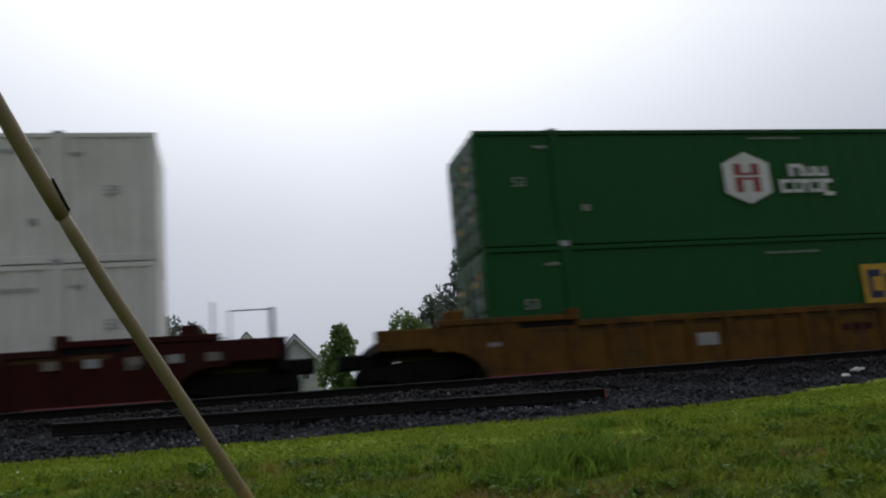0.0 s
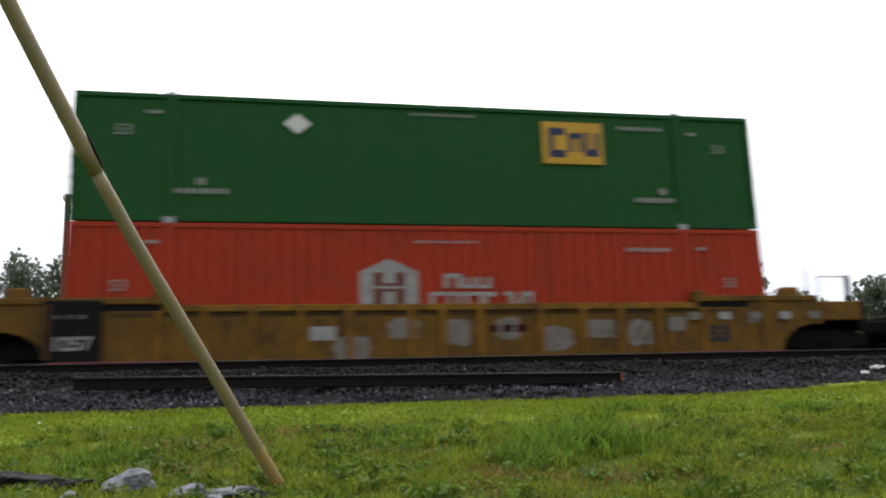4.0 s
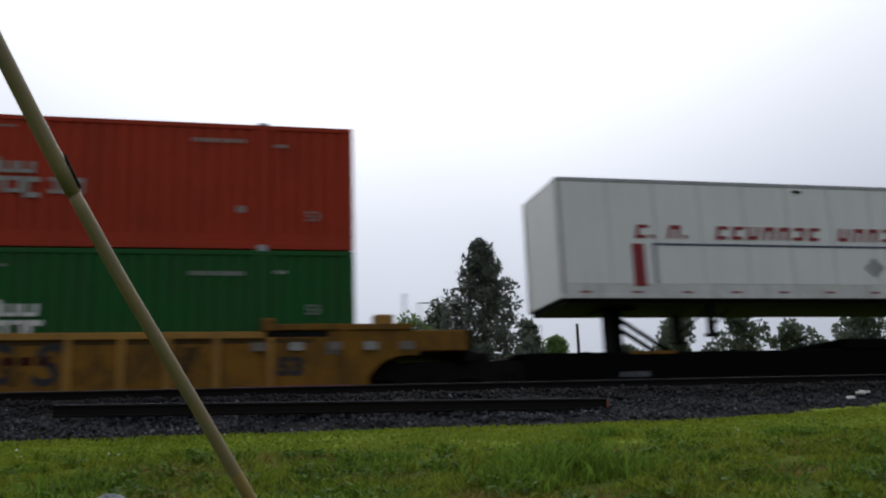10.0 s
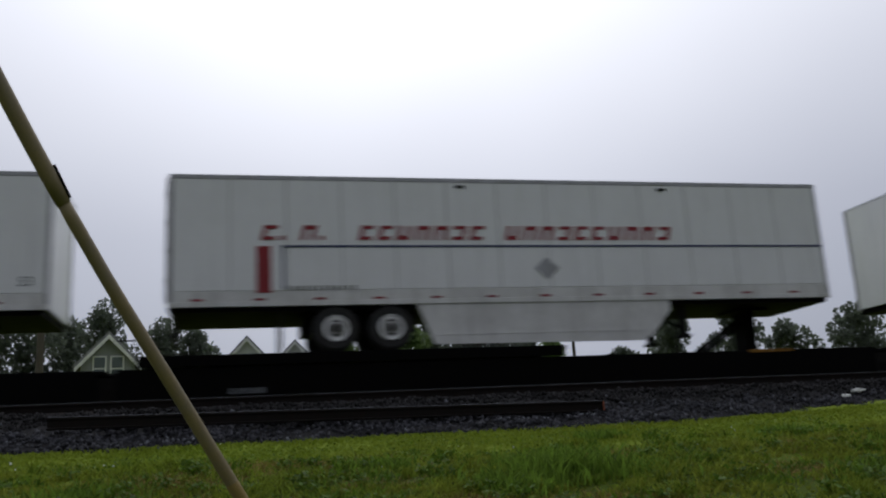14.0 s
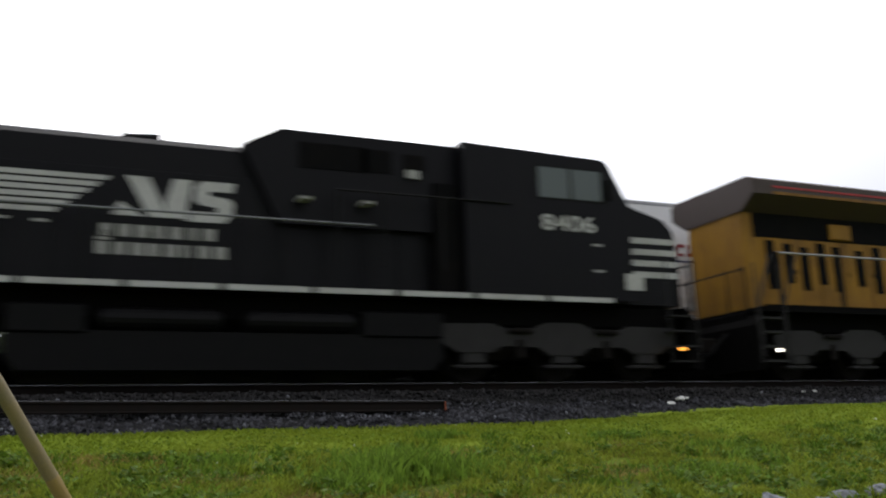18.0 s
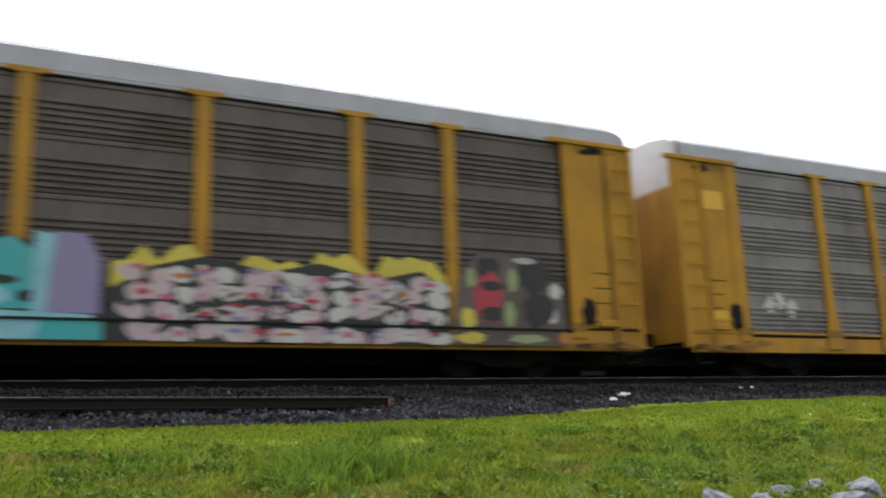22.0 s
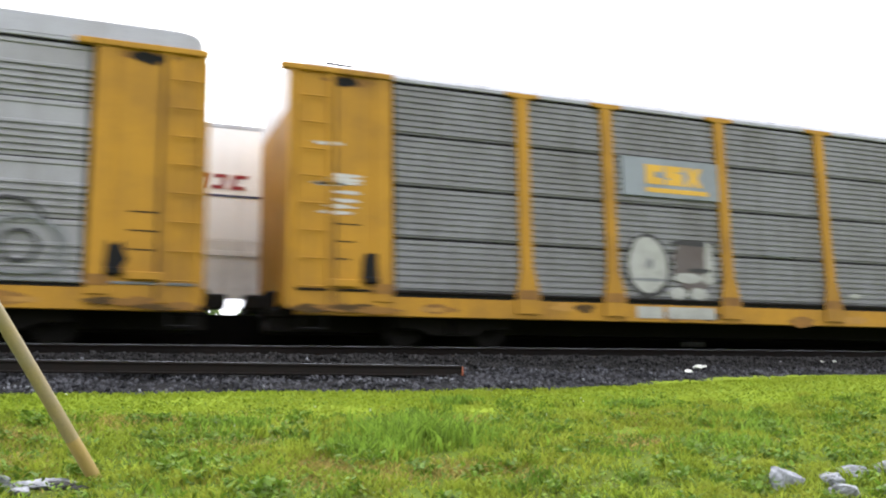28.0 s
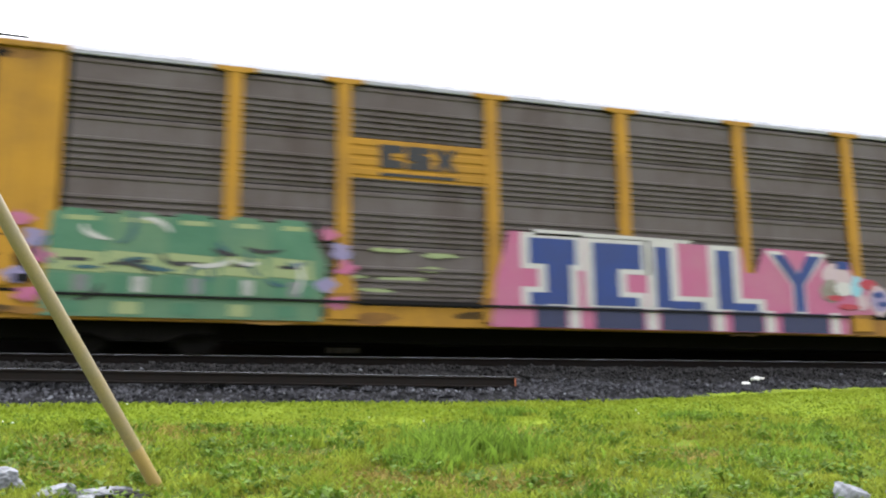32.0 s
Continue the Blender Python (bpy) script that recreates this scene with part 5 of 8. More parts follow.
def trailer(x_in_train, label, nose_left, skirt, text, z0=2.17, zt=5.16, seed=0):
    """A 53-foot van trailer; wheels' foot at local z = 0 on the deck (1.15 above the rail)."""
    D = 1.15
    L, h = 8.075, 1.29
    zb, zt = z0 - D, zt - D
    c = thing("van_trailer", label, "semi-trailer", "trailers on the train", (0, FAR, D))
    s = 1 if nose_left else -1           # local x of the rear end has this sign
    part("body", B(-L + 0.03, L - 0.03, -h + 0.02, h - 0.02, zb + 0.05, zt - 0.03), TRAILER, c)
    n = 13 if seed < 4 else 6
    for i in range(n):
        a = -L + 0.06 + i * (2 * L - 0.12) / n
        b = -L + 0.06 + (i + 1) * (2 * L - 0.12) / n
        part("side_panel", B(a + 0.012, b - 0.012, -h, -h + 0.02, zb + 0.36, zt - 0.1, 0.004), TRAILER, c)
        if seed < 4:
            part("rivet_strip", B(b - 0.02, b + 0.02, -h - 0.006, -h + 0.01, zb + 0.36, zt - 0.1), SEAM, c)
    part("top_rail", B(-L, L, -h - 0.01, -h + 0.05, zt - 0.1, zt, 0.01), ALU, c)
    part("scuff_band", B(-L + 0.06, L - 0.06, -h - 0.002, -h + 0.03, zb + 0.12, zb + 0.345, 0.006), TRAILER_LOW, c, "dirtier white band along the foot")
    part("bottom_rail", B(-L, L, -h - 0.014, -h + 0.05, zb, zb + 0.12, 0.01), TRAILER_LOW, c)
    if seed < 4:
        for x in (6.45, 11.65):
            part("top_marker", B(x - L, x - L + 0.24, -h - 0.03, -h - 0.01, zt - 0.24, zt - 0.17, 0.01), BLACK, c, "small dark marker lamp")
    part("roof", B(-L + 0.03, L - 0.03, -h + 0.03, h - 0.03, zt - 0.03, zt + 0.015), ALU, c)
    for x in (-L, L - 0.09):
        part("corner_post", B(x, x + 0.09, -h - 0.012, -h + 0.09, zb, zt, 0.015), ALU, c)
        part("corner_post", B(x, x + 0.09, h - 0.09, h, zb, zt, 0.015), ALU, c)
    for i in range(12 if seed < 4 else 0):
        part("marker_reflector", B(-7.6 + i * 1.32, -7.35 + i * 1.32, -h - 0.012, -h - 0.002, zb + 0.13, zb + 0.18), PINKRED if i % 3 else TXTRED, c)
    # rear doors
    for a, b in ((-h + 0.08, -0.02), (0.02, h - 0.08)):
        d = part("rear_door", B(min(s * L, s * (L + 0.03)), max(s * L, s * (L + 0.03)), a, b, zb + 0.2, zt - 0.15, 0.006), TRAILER, c)
        y = (a + b) / 2 + (0.35 if a < 0 else -0.35)
        part("lock_rod", rod(bmesh.new(), (s * (L + 0.06), y, zb + 0.2), (s * (L + 0.06), y, zt - 0.16), 0.02, 6), ALU, d)
        for q in (0.15, 0.4, 0.65, 0.9):
            z = zb + 0.2 + q * (zt - zb - 0.4)
            part("hinge", B(s * (L + 0.04) - 0.03, s * (L + 0.04) + 0.03, a if a < 0 else b - 0.12, a + 0.12 if a < 0 else b, z, z + 0.06), BLACK, d)
    for q, z, w, u in ((-0.95, 0.9, 0.5, 0.1), (-0.6, 1.9, 0.34, 0.22), (0.35, 1.55, 0.6, 0.16), (0.8, 2.3, 0.4, 0.12)):
        part("door_label", B(s * (L + 0.034) - 0.003, s * (L + 0.034) + 0.003, q, q + w * 0.6, zb + z, zb + z + u), SKIRT, c)
    for q in (-h + 0.03, h - 0.09):
        part("door_edge", B(min(s * (L + 0.02), s * (L + 0.05)), max(s * (L + 0.02), s * (L + 0.05)), q, q + 0.06, zb + 0.1, zt - 0.08, 0.006), STAIN_SHADE, c, "rust-stained door edge")
    part("rear_sill", B(min(s * L, s * (L - 0.12)), max(s * L, s * (L - 0.12)), -h, h, zb - 0.06, zb + 0.2, 0.01), BLACK, c)
    part("rear_bumper", B(min(s * (L - 0.05), s * (L - 0.15)), max(s * (L - 0.05), s * (L - 0.15)), -1.1, 1.1, zb - 0.62, zb - 0.52, 0.01), BLACK, c)
    for y in (-0.75, 0.75):
        part("bumper_strut", B(s * (L - 0.1) - 0.03, s * (L - 0.1) + 0.03, y - 0.05, y + 0.05, zb - 0.6, zb), BLACK, c)
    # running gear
    # the floor's underside is coloured black to stand for its shade
    part("floor_frame", B(-L + 0.1, L - 0.1, -1.235, 1.27, zb - 0.1, zb + 0.06), PITCH, c, "underside of the floor, blackened for shade")
    back = {"grey": (4.27, 2.95), "white": (4.82, 3.58)}.get(skirt, (4.58, 3.24))
    ax = [s * (L - b) for b in back]
    part("slider", B(min(ax) - 0.7, max(ax) + 0.7, -0.55, 0.55, zb - 0.5, zb), GRIME, c)
    for a in ax:
        part("axle", rod(bmesh.new(), (a, -1.0, 0.51), (a, 1.0, 0.51), 0.06, 8), GRIME, c)
        for y in (-1.12, -0.8, 0.8, 1.12) if seed < 4 else (-1.12, 1.12):
            w = part("wheel", TRWHEEL_T, TYRE, c)
            w.location = (a, y, 0.51)
            part("rim", TRWHEEL_R if seed in (0, 3) else TRWHEEL_W, HUB, w, "pale painted wheel disc")
            part("hub_cap", TRHUB, TYRE, w)
            if y > 0:
                w.rotation_euler = (0, 0, math.pi)
    part("mud_flap", B(s * (L - 2.4) - 0.015, s * (L - 2.4) + 0.015, -1.25, -0.65, 0.1, zb - 0.05), BLACK, c)
    part("mud_flap", B(s * (L - 2.4) - 0.015, s * (L - 2.4) + 0.015, 0.65, 1.25, 0.1, zb - 0.05), BLACK, c)
    g = -s * (L - 4.0)
    for y in (-0.9, 0.9):
        part("landing_leg", B(g - 0.08, g + 0.08, y - 0.08, y + 0.08, 0.2, zb, 0.01), BLACK, c)
        part("landing_foot", B(g - 0.14, g + 0.14, y - 0.14, y + 0.14, 0.14, 0.22, 0.01), BLACK, c)
    part("leg_brace", rod(bmesh.new(), (g, -0.9, 0.35), (g + s * 0.8, -0.5, zb - 0.1), 0.03, 6), BLACK, c)
    part("leg_brace", rod(bmesh.new(), (g, -0.9, zb - 0.15), (g, 0.9, 0.4), 0.03, 6), BLACK, c)
    if skirt != "none":
        x0, x1 = (-2.95, 4.05) if skirt == "grey" else (-2.65, 3.6)
        if nose_left:
            x0, x1 = -x1, -x0
        mat = SKIRTDARK if skirt == "grey" else TRAILER_LOW
        part("side_skirt", prism(bmesh.new(), [(x0 + 0.38, 0.1), (x1 - 0.75, 0.06), (x1 - 0.5, 0.22), (x1, zb - 0.25), (x1, zb), (x0, zb)], -1.27, -1.24), mat, c, "aerodynamic skirt below the floor")
        part("skirt_seam", B(x0 + 0.45, x1 - 0.7, -1.278, -1.27, 0.3, 0.33), mat, c)
    y = -h - 0.011
    # words stand as slanted blocks
    if text == "big":
        a0, a1, b0, b1 = 1.95, 11.95, 3.66 - D, 4.0 - D
        cols = 23
        st = (a1 - a0) / cols
        for i in range(cols):
            if i in (4, 12):
                continue
            p = a0 - L + i * st
            if i in (1, 3):
                part("brand_dot", B(p, p + 0.1, y - 0.004, y, b0, b0 + 0.1), TXTRED, c)
                continue
            o = NOTCH[(i * 7 + i // 3) % 4]
            part("brand_block", prism(bmesh.new(), [(p + u * st * 0.72 + v * 0.09, b0 + v * (b1 - b0)) for u, v in o], y - 0.004, y), TXTRED, c, "slanted dark red block")
        part("brand_line", B(2.42 - L, 16.1 - L, y - 0.004, y, 3.49 - D, 3.54 - D), TXTBLUE, c, "thin dark blue line")
        part("brand_line", B(2.42 - L, 2.47 - L, y - 0.004, y, 2.55 - D, 3.49 - D), TXTBLUE, c)
        part("brand_bar", B(1.86 - L, 2.18 - L, y - 0.004, y, 2.47 - D, 3.52 - D), TXTRED, c, "upright dark red bar")
        row_of("code_bar", c, OFFWHITE, (12.6 if nose_left else 2.5) - L, (14.2 if nose_left else 4.1) - L, 2.52 - D, 2.62 - D, y, 12)
        part("diamond_holder", prism(bmesh.new(), [(8.3 - L, 2.98 - D), (8.6 - L, 3.25 - D), (8.9 - L, 2.98 - D), (8.6 - L, 2.7 - D)], y - 0.006, y), ALU, c, "grey diamond placard holder")
    else:
        row_of("brand_block", c, TXTDULL, 9.8 - L, 14.9 - L, 4.48 - D, 4.66 - D, y, 22, 0.68, 0.35, "slanted dark red block")
        part("brand_line", B(10.1 - L, 14.95 - L, y - 0.004, y, 4.36 - D, 4.39 - D), TXTBLUE, c)
        part("brand_bar", B(9.78 - L, 10.0 - L, y - 0.004, y, 3.85 - D, 4.4 - D), TXTRED, c)
        part("diamond_holder", prism(bmesh.new(), [(7.6 - L, 2.98 - D), (7.87 - L, 3.23 - D), (8.14 - L, 2.98 - D), (7.87 - L, 2.73 - D)], y - 0.006, y), ALU, c, "grey diamond placard holder")
        part("rub_mark", B(14.05 - L, 14.11 - L, y - 0.004, y, 3.2 - D, 3.6 - D), SKIRT, c, "short grey rub mark")
        part("size_mark", lettering("53", 0.2, 15.55 - L, 2.68 - D, y), SKIRT, c, "small grey number 53")
    moving.append((c, "far", x_in_train + L))
    return c


def spine_car(x_in_train, nose_left, seed=0, right_open=False):
    """One platform of an articulated spine car under a trailer."""
    L = 8.075
    c = thing("spine_car", "dark grimy spine car platform that carries a trailer", "railway spine car", "spine cars", (0, FAR, 0))
    # beam, decks and sills take the black that holds the shade under the trailers
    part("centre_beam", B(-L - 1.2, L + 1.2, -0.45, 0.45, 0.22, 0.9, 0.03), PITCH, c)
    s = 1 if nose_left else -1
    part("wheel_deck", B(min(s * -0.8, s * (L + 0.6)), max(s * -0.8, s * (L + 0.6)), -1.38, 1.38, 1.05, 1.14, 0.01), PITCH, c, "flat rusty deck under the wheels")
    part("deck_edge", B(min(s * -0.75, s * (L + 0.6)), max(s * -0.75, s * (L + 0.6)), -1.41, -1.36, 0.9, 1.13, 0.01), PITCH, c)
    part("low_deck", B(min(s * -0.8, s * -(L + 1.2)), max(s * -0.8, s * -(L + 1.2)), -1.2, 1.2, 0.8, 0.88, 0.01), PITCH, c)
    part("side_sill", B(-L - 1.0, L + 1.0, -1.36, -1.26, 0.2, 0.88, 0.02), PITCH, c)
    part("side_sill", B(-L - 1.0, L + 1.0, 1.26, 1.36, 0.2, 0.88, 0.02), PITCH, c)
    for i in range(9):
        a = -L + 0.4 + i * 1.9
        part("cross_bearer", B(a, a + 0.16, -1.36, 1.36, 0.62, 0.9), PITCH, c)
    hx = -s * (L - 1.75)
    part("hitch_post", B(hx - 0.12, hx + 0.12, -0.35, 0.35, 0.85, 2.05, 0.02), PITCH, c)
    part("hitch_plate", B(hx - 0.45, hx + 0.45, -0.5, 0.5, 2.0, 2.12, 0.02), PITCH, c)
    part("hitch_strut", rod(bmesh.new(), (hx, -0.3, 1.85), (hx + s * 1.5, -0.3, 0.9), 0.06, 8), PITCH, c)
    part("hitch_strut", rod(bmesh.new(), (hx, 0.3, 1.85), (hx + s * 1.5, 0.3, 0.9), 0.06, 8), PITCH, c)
    part("yellow_lip", B(hx + s * 0.3 - 0.5, hx + s * 0.3 + 0.7, -1.37, -1.33, 0.83, 0.9), TTX, c, "rubbed yellow edge")
    row_of("number_bar", c, SKIRT, -L + 1.3, -L + 2.1, 0.3, 0.42, -1.362, 4, 0.6)
    part("handrail", rod(bmesh.new(), (-L - 0.6, -1.2, 0.85), (-L - 0.6, -1.2, 1.55), 0.018, 6), BLACK, c)
    part("handrail", rod(bmesh.new(), (-L - 1.0, -1.2, 1.5), (-L - 0.6, -1.2, 1.5), 0.018, 6), BLACK, c)
    truck(c, -L - 1.35)
    if right_open:
        truck(c, L + 1.35)
    moving.append((c, "far", x_in_train + L))


TRAILERS = [(32.09, True, "none", "big", "white van trailer with dark red slanted lettering blocks"), (52.75, False, "grey", "small", "white van trailer with a dark grey side skirt"),
            (71.25, False, "white", "big", "white van trailer with a white side skirt"), (90.2, True, "none", "big", "white van trailer, its landing legs down")]
for k, start in enumerate((108.6, 126.0, 144.2, 162.5, 180.7, 199.0, 217.5, 235.6, 252.8, 271.0, 289.5, 308.0)):
    TRAILERS.append((start, k % 3 == 1, ("none", "white", "none")[k % 3], "big", "white van trailer with dark red blocks behind another train"))
for k, (x, nl, sk, tx, lb) in enumerate(TRAILERS):
    spine_car(x, nl, k, right_open=k in (0, 3, 8, 15))
    trailer(x, lb, nl, sk, tx, seed=k)


# ---- autoracks ----
RL = 27.4
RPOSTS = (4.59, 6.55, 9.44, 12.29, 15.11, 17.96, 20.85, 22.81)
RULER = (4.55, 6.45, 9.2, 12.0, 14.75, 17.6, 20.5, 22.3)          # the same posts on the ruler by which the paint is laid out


def blob(cx, cz, w, h, seed, n=14, wob=0.25):
    r = random.Random(seed)
    return [(cx + w / 2 * math.cos(2 * math.pi * i / n) * (1 + r.uniform(-wob, wob)), cz + h / 2 * math.sin(2 * math.pi * i / n) * (1 + r.uniform(-wob, wob))) for i in range(n)]


def sprayed(owner, cx, cz, w, h, mat, y, seed, wob=0.22, label="spray-painted patch"):
    return part("graffiti", prism(bmesh.new(), blob(cx, cz, w, h, seed, 16, wob), y - 0.004, y), mat, owner, label)


def screen_sheet(x0, x1, z0, z1, y):
    """A pressed screen: a group of close ribs in its lower half, plain above."""
    bm = bmesh.new()
    line = [(z0, 0.0)]
    for i in range(5):
        s = z0 + 0.07 + i * 0.115
        line += [(s, 0.0), (s + 0.01, 0.045), (s + 0.055, 0.045), (s + 0.075, 0.0)]
    line += [(z1 - 0.1, 0.0), (z1 - 0.08, 0.022), (z1 - 0.03, 0.022), (z1, 0.0)]
    A = [bm.verts.new((x0, y - d, s)) for s, d in line]
    C = [bm.verts.new((x1, y - d, s)) for s, d in line]
    for i in range(len(line) - 1):
        bm.faces.new((A[i], C[i], C[i + 1], A[i + 1]))
    bm.faces.new([bm.verts.new(v) for v in ((x0, y + 0.02, z0), (x0, y + 0.02, z1), (x1, y + 0.02, z1), (x1, y + 0.02, z0))])
    return bm


BOLD = ([(0, 0), (1, 0), (1, 0.33), (0.5, 0.36), (0.5, 0.64), (1, 0.67), (1, 1), (0, 1)],
        [(0, 0), (1, 0), (1, 0.6), (0.6, 0.68), (1, 0.74), (1, 1), (0, 1), (0, 0.4), (0.4, 0.32), (0, 0.26)],
        [(0, 0), (0.36, 0), (0.5, 0.3), (0.64, 0), (1, 0), (0.74, 0.5), (1, 1), (0.64, 1), (0.5, 0.7), (0.36, 1), (0, 1), (0.26, 0.5)])


def autorack(front, screen, label, seed, tall=True, ruler=RULER, fine=False):
    """A covered two-level car carrier; front end to the east at local x = RL / 2."""
    h = RL / 2
    c = thing("autorack", label, "autorack car", "autoracks", (0, NEAR, 0))
    W = 1.6
    r = random.Random(seed)
    posts = RPOSTS
    P = lambda d: h - d                       # distance from the front end
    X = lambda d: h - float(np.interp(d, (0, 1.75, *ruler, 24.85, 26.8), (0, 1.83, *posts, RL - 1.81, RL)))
    part("floor_frame", B(-h + 0.3, h - 0.3, -1.3, 1.3, 0.62, 0.95), BLACK, c)
    part("centre_sill", B(-h - 0.2, h + 0.2, -0.35, 0.35, 0.3, 0.7), GRIME, c)
    for s in (-1, 1):
        y0, y1 = (-W, -W + 0.1) if s < 0 else (W - 0.1, W)
        part("side_sill", B(-h + 0.05, h - 0.05, y0 + (0.01 if s < 0 else 0), y1, 0.50, 0.86, 0.012), RACKYEL, c, "yellow sill with rust and scrapes")
        part("sill_lip", B(-h + 0.05, h - 0.05, y0 - 0.02, y1 + 0.02, 0.925, 0.975, 0.01), RACKYEL if seed == 1 else SKIRT if seed == 5 else GRIME, c)
        part("shaded_sill_groove", B(-h + 0.1, h - 0.1, y0 + 0.03, y1 - 0.03, 0.85, 0.93), BLACK, c)
        part("top_chord", B(-h + 0.1, h - 0.1, y0 + 0.02, y1, 5.0, 5.07, 0.01), ROOF, c)
        part("chord_gap", B(-h + 0.1, h - 0.1, y0 + 0.04, y1, 4.97, 5.0), BLACK, c)
    # screens between posts on the side that is seen, plain on the other
    stops = (1.83, *posts, RL - 1.81)
    for a, b in zip(stops, stops[1:]):
        zs = (0.97, 1.97, 2.97, 3.97, 4.98)
        for z0, z1 in zip(zs, zs[1:]):
            if fine:
                part("screen", corrugated(P(b) + 0.1, P(a) - 0.1, z0 + 0.026, z1 - 0.026, -W + 0.07, 0.118, fine, False, 0.5), screen, c)
                continue
            part("screen", screen_sheet(P(b) + 0.1, P(a) - 0.1, z0 + 0.012, z1 - 0.012, -W + 0.07), screen, c)
    part("inner_wall", B(-h + 0.2, h - 0.2, -W + 0.09, -W + 0.11, 0.9, 5.0), BLACK, c)
    part("far_screen", B(-h + 0.2, h - 0.2, W - 0.08, W - 0.05, 0.97, 5.0), screen, c)
    for d in posts:
        x = P(d)
        p = part("side_post", B(x - 0.13, x + 0.13, -W - 0.035, -W + 0.08, 0.78, 5.0, 0.012), RACKYEL, c)
        part("post_cap", prism(bmesh.new(), [(x - 0.36, 5.05), (x + 0.36, 5.05), (x + 0.36, 4.985), (x + 0.15, 4.95), (x - 0.15, 4.95), (x - 0.36, 4.985)], -W - 0.045, -W + 0.02), RACKYEL, p)
        part("post_foot", prism(bmesh.new(), [(x - 0.26, 0.6), (x + 0.26, 0.6), (x + 0.26, 0.95), (x + 0.14, 1.45), (x - 0.14, 1.45), (x - 0.26, 0.95)], -W - 0.045, -W), RACKYEL, p)
        part("rusty_foot", prism(bmesh.new(), [(x - 0.25, 0.88), (x + 0.25, 0.88), (x + 0.235, 1.06), (x - 0.235, 1.06)], -W - 0.049, -W - 0.045), RUSTFOOT, p, "rust-brown foot of the post")
    for e in (-1, 1):
        wide = 1.83 if e > 0 else 1.81
        x0, x1 = (h - wide, h - 0.02) if e > 0 else (-h + 0.02, -h + wide)
        mid = (x0 + x1) / 2
        part("end_panel", B(x0, x1, -W, -W + 0.12, 0.62, 5.0, 0.01), RACKYEL, c, "plain yellow panel at the end of the side")
        part("end_panel", B(x0, x1, W - 0.12, W, 0.62, 5.0, 0.01), RACKYEL, c)
        part("end_post", B(mid + e * 0.25 - 0.05, mid + e * 0.25 + 0.05, -W - 0.05, -W, 0.62, 5.0, 0.01), RACKYEL, c)
        part("inner_post", B(x0 - 0.02 if e > 0 else x1 - 0.34, x0 + 0.34 if e > 0 else x1 + 0.02, -W - 0.03, -W, 0.75, 5.0, 0.012), RACKYEL, c)
        part("rusty_foot", B(x0 - 0.04 if e > 0 else x1 - 0.36, x0 + 0.36 if e > 0 else x1 + 0.04, -W - 0.036, -W - 0.03, 0.9, 1.08), RUSTFOOT, c)
        part("rust_patch", prism(bmesh.new(), blob(mid - 0.1 * e, 4.87, 0.95, 0.17, seed * 7 + e, 16, 0.35), -W - 0.003, -W), RUSTFOOT, c, "dark rust under the cap rail")
        q = random.Random(seed * 19 + e)
        part("soot_patch", prism(bmesh.new(), blob(mid + q.uniform(-0.25, 0.25), 4.86, 0.5, 0.2, seed * 5 + e, 14, 0.45), -W - 0.006, -W - 0.003), BLACK, c, "black soot under the cap rail")
        part("panel_groove", B(mid + e * 0.17 - 0.03, mid + e * 0.17 + 0.03, -W - 0.004, -W, 0.7, 4.95), STAIN_SHADE, c, "dark groove beside the ladder")
        for k in range(4):
            part("foot_grime", prism(bmesh.new(), blob(x0 + (x1 - x0) * (0.15 + 0.23 * k), 0.56 + 0.1 * q.random(), q.uniform(0.5, 0.9), q.uniform(0.08, 0.18), seed * 13 + e + k, 14, 0.4), -W - 0.056 - 0.001 * k, -W - 0.052), (STAIN_SHADE, RUSTFOOT, STAIN_SHADE, RUSTFOOT)[k], c, "grime on the foot of the end panel")
        for k in range(3):
            part("panel_mark", B(mid - 0.3, mid + 0.1 + 0.1 * k, -W - 0.004, -W, 1.5 + 0.32 * k, 1.525 + 0.32 * k), (SPRAYWHITE if seed == 3 and k == 0 else BLACK), c)
        part("corner_post", B(e * h - 0.12, e * h + 0.0, -W - 0.05, -W + 0.14, 0.6, 5.02, 0.01), RACKYEL, c)
        part("end_cap_rail", B(x0 - 0.35, x1 + 0.05, -W - 0.07, -W + 0.05, 4.98, 5.09, 0.012), RACKYEL, c)
        for q in (-1, 1):
            d = part("end_door", B(e * h - 0.06 + (0.0 if e < 0 else 0), e * h + 0.0 + (0.04 if e > 0 else 0), 0.02 if q > 0 else -W + 0.14, W - 0.14 if q > 0 else -0.02, 0.75, 4.95 if e > 0 else 4.36, 0.01), RACKYEL, c)
            for k in range(6):
                part("door_rib", B(e * (h + 0.02) - 0.03, e * (h + 0.02) + 0.03, 0.1 if q > 0 else -W + 0.2, W - 0.2 if q > 0 else -0.1, 1.1 + k * 0.65, 1.16 + k * 0.65), RACKYEL, d)
        for k in range(8):
            z = 1.0 + k * 0.5
            part("ladder_rung", rod(bmesh.new(), (mid + e * 0.34, -W - 0.07, z), (e * h - e * 0.1, -W - 0.07, z), 0.016, 6), RACKYEL, c)
        part("brake_gear", B(mid - 0.5 * e - 0.14, mid - 0.5 * e + 0.14, -W - 0.09, -W, 1.08, 1.2, 0.02), BLACK, c)
        part("grease_stain", prism(bmesh.new(), blob(mid - 0.5 * e, 1.34, 0.34, 0.62, seed * 11 + e, 14, 0.3), -W - 0.035, -W - 0.031), BLACK, c, "black grease stain round the brake gear")
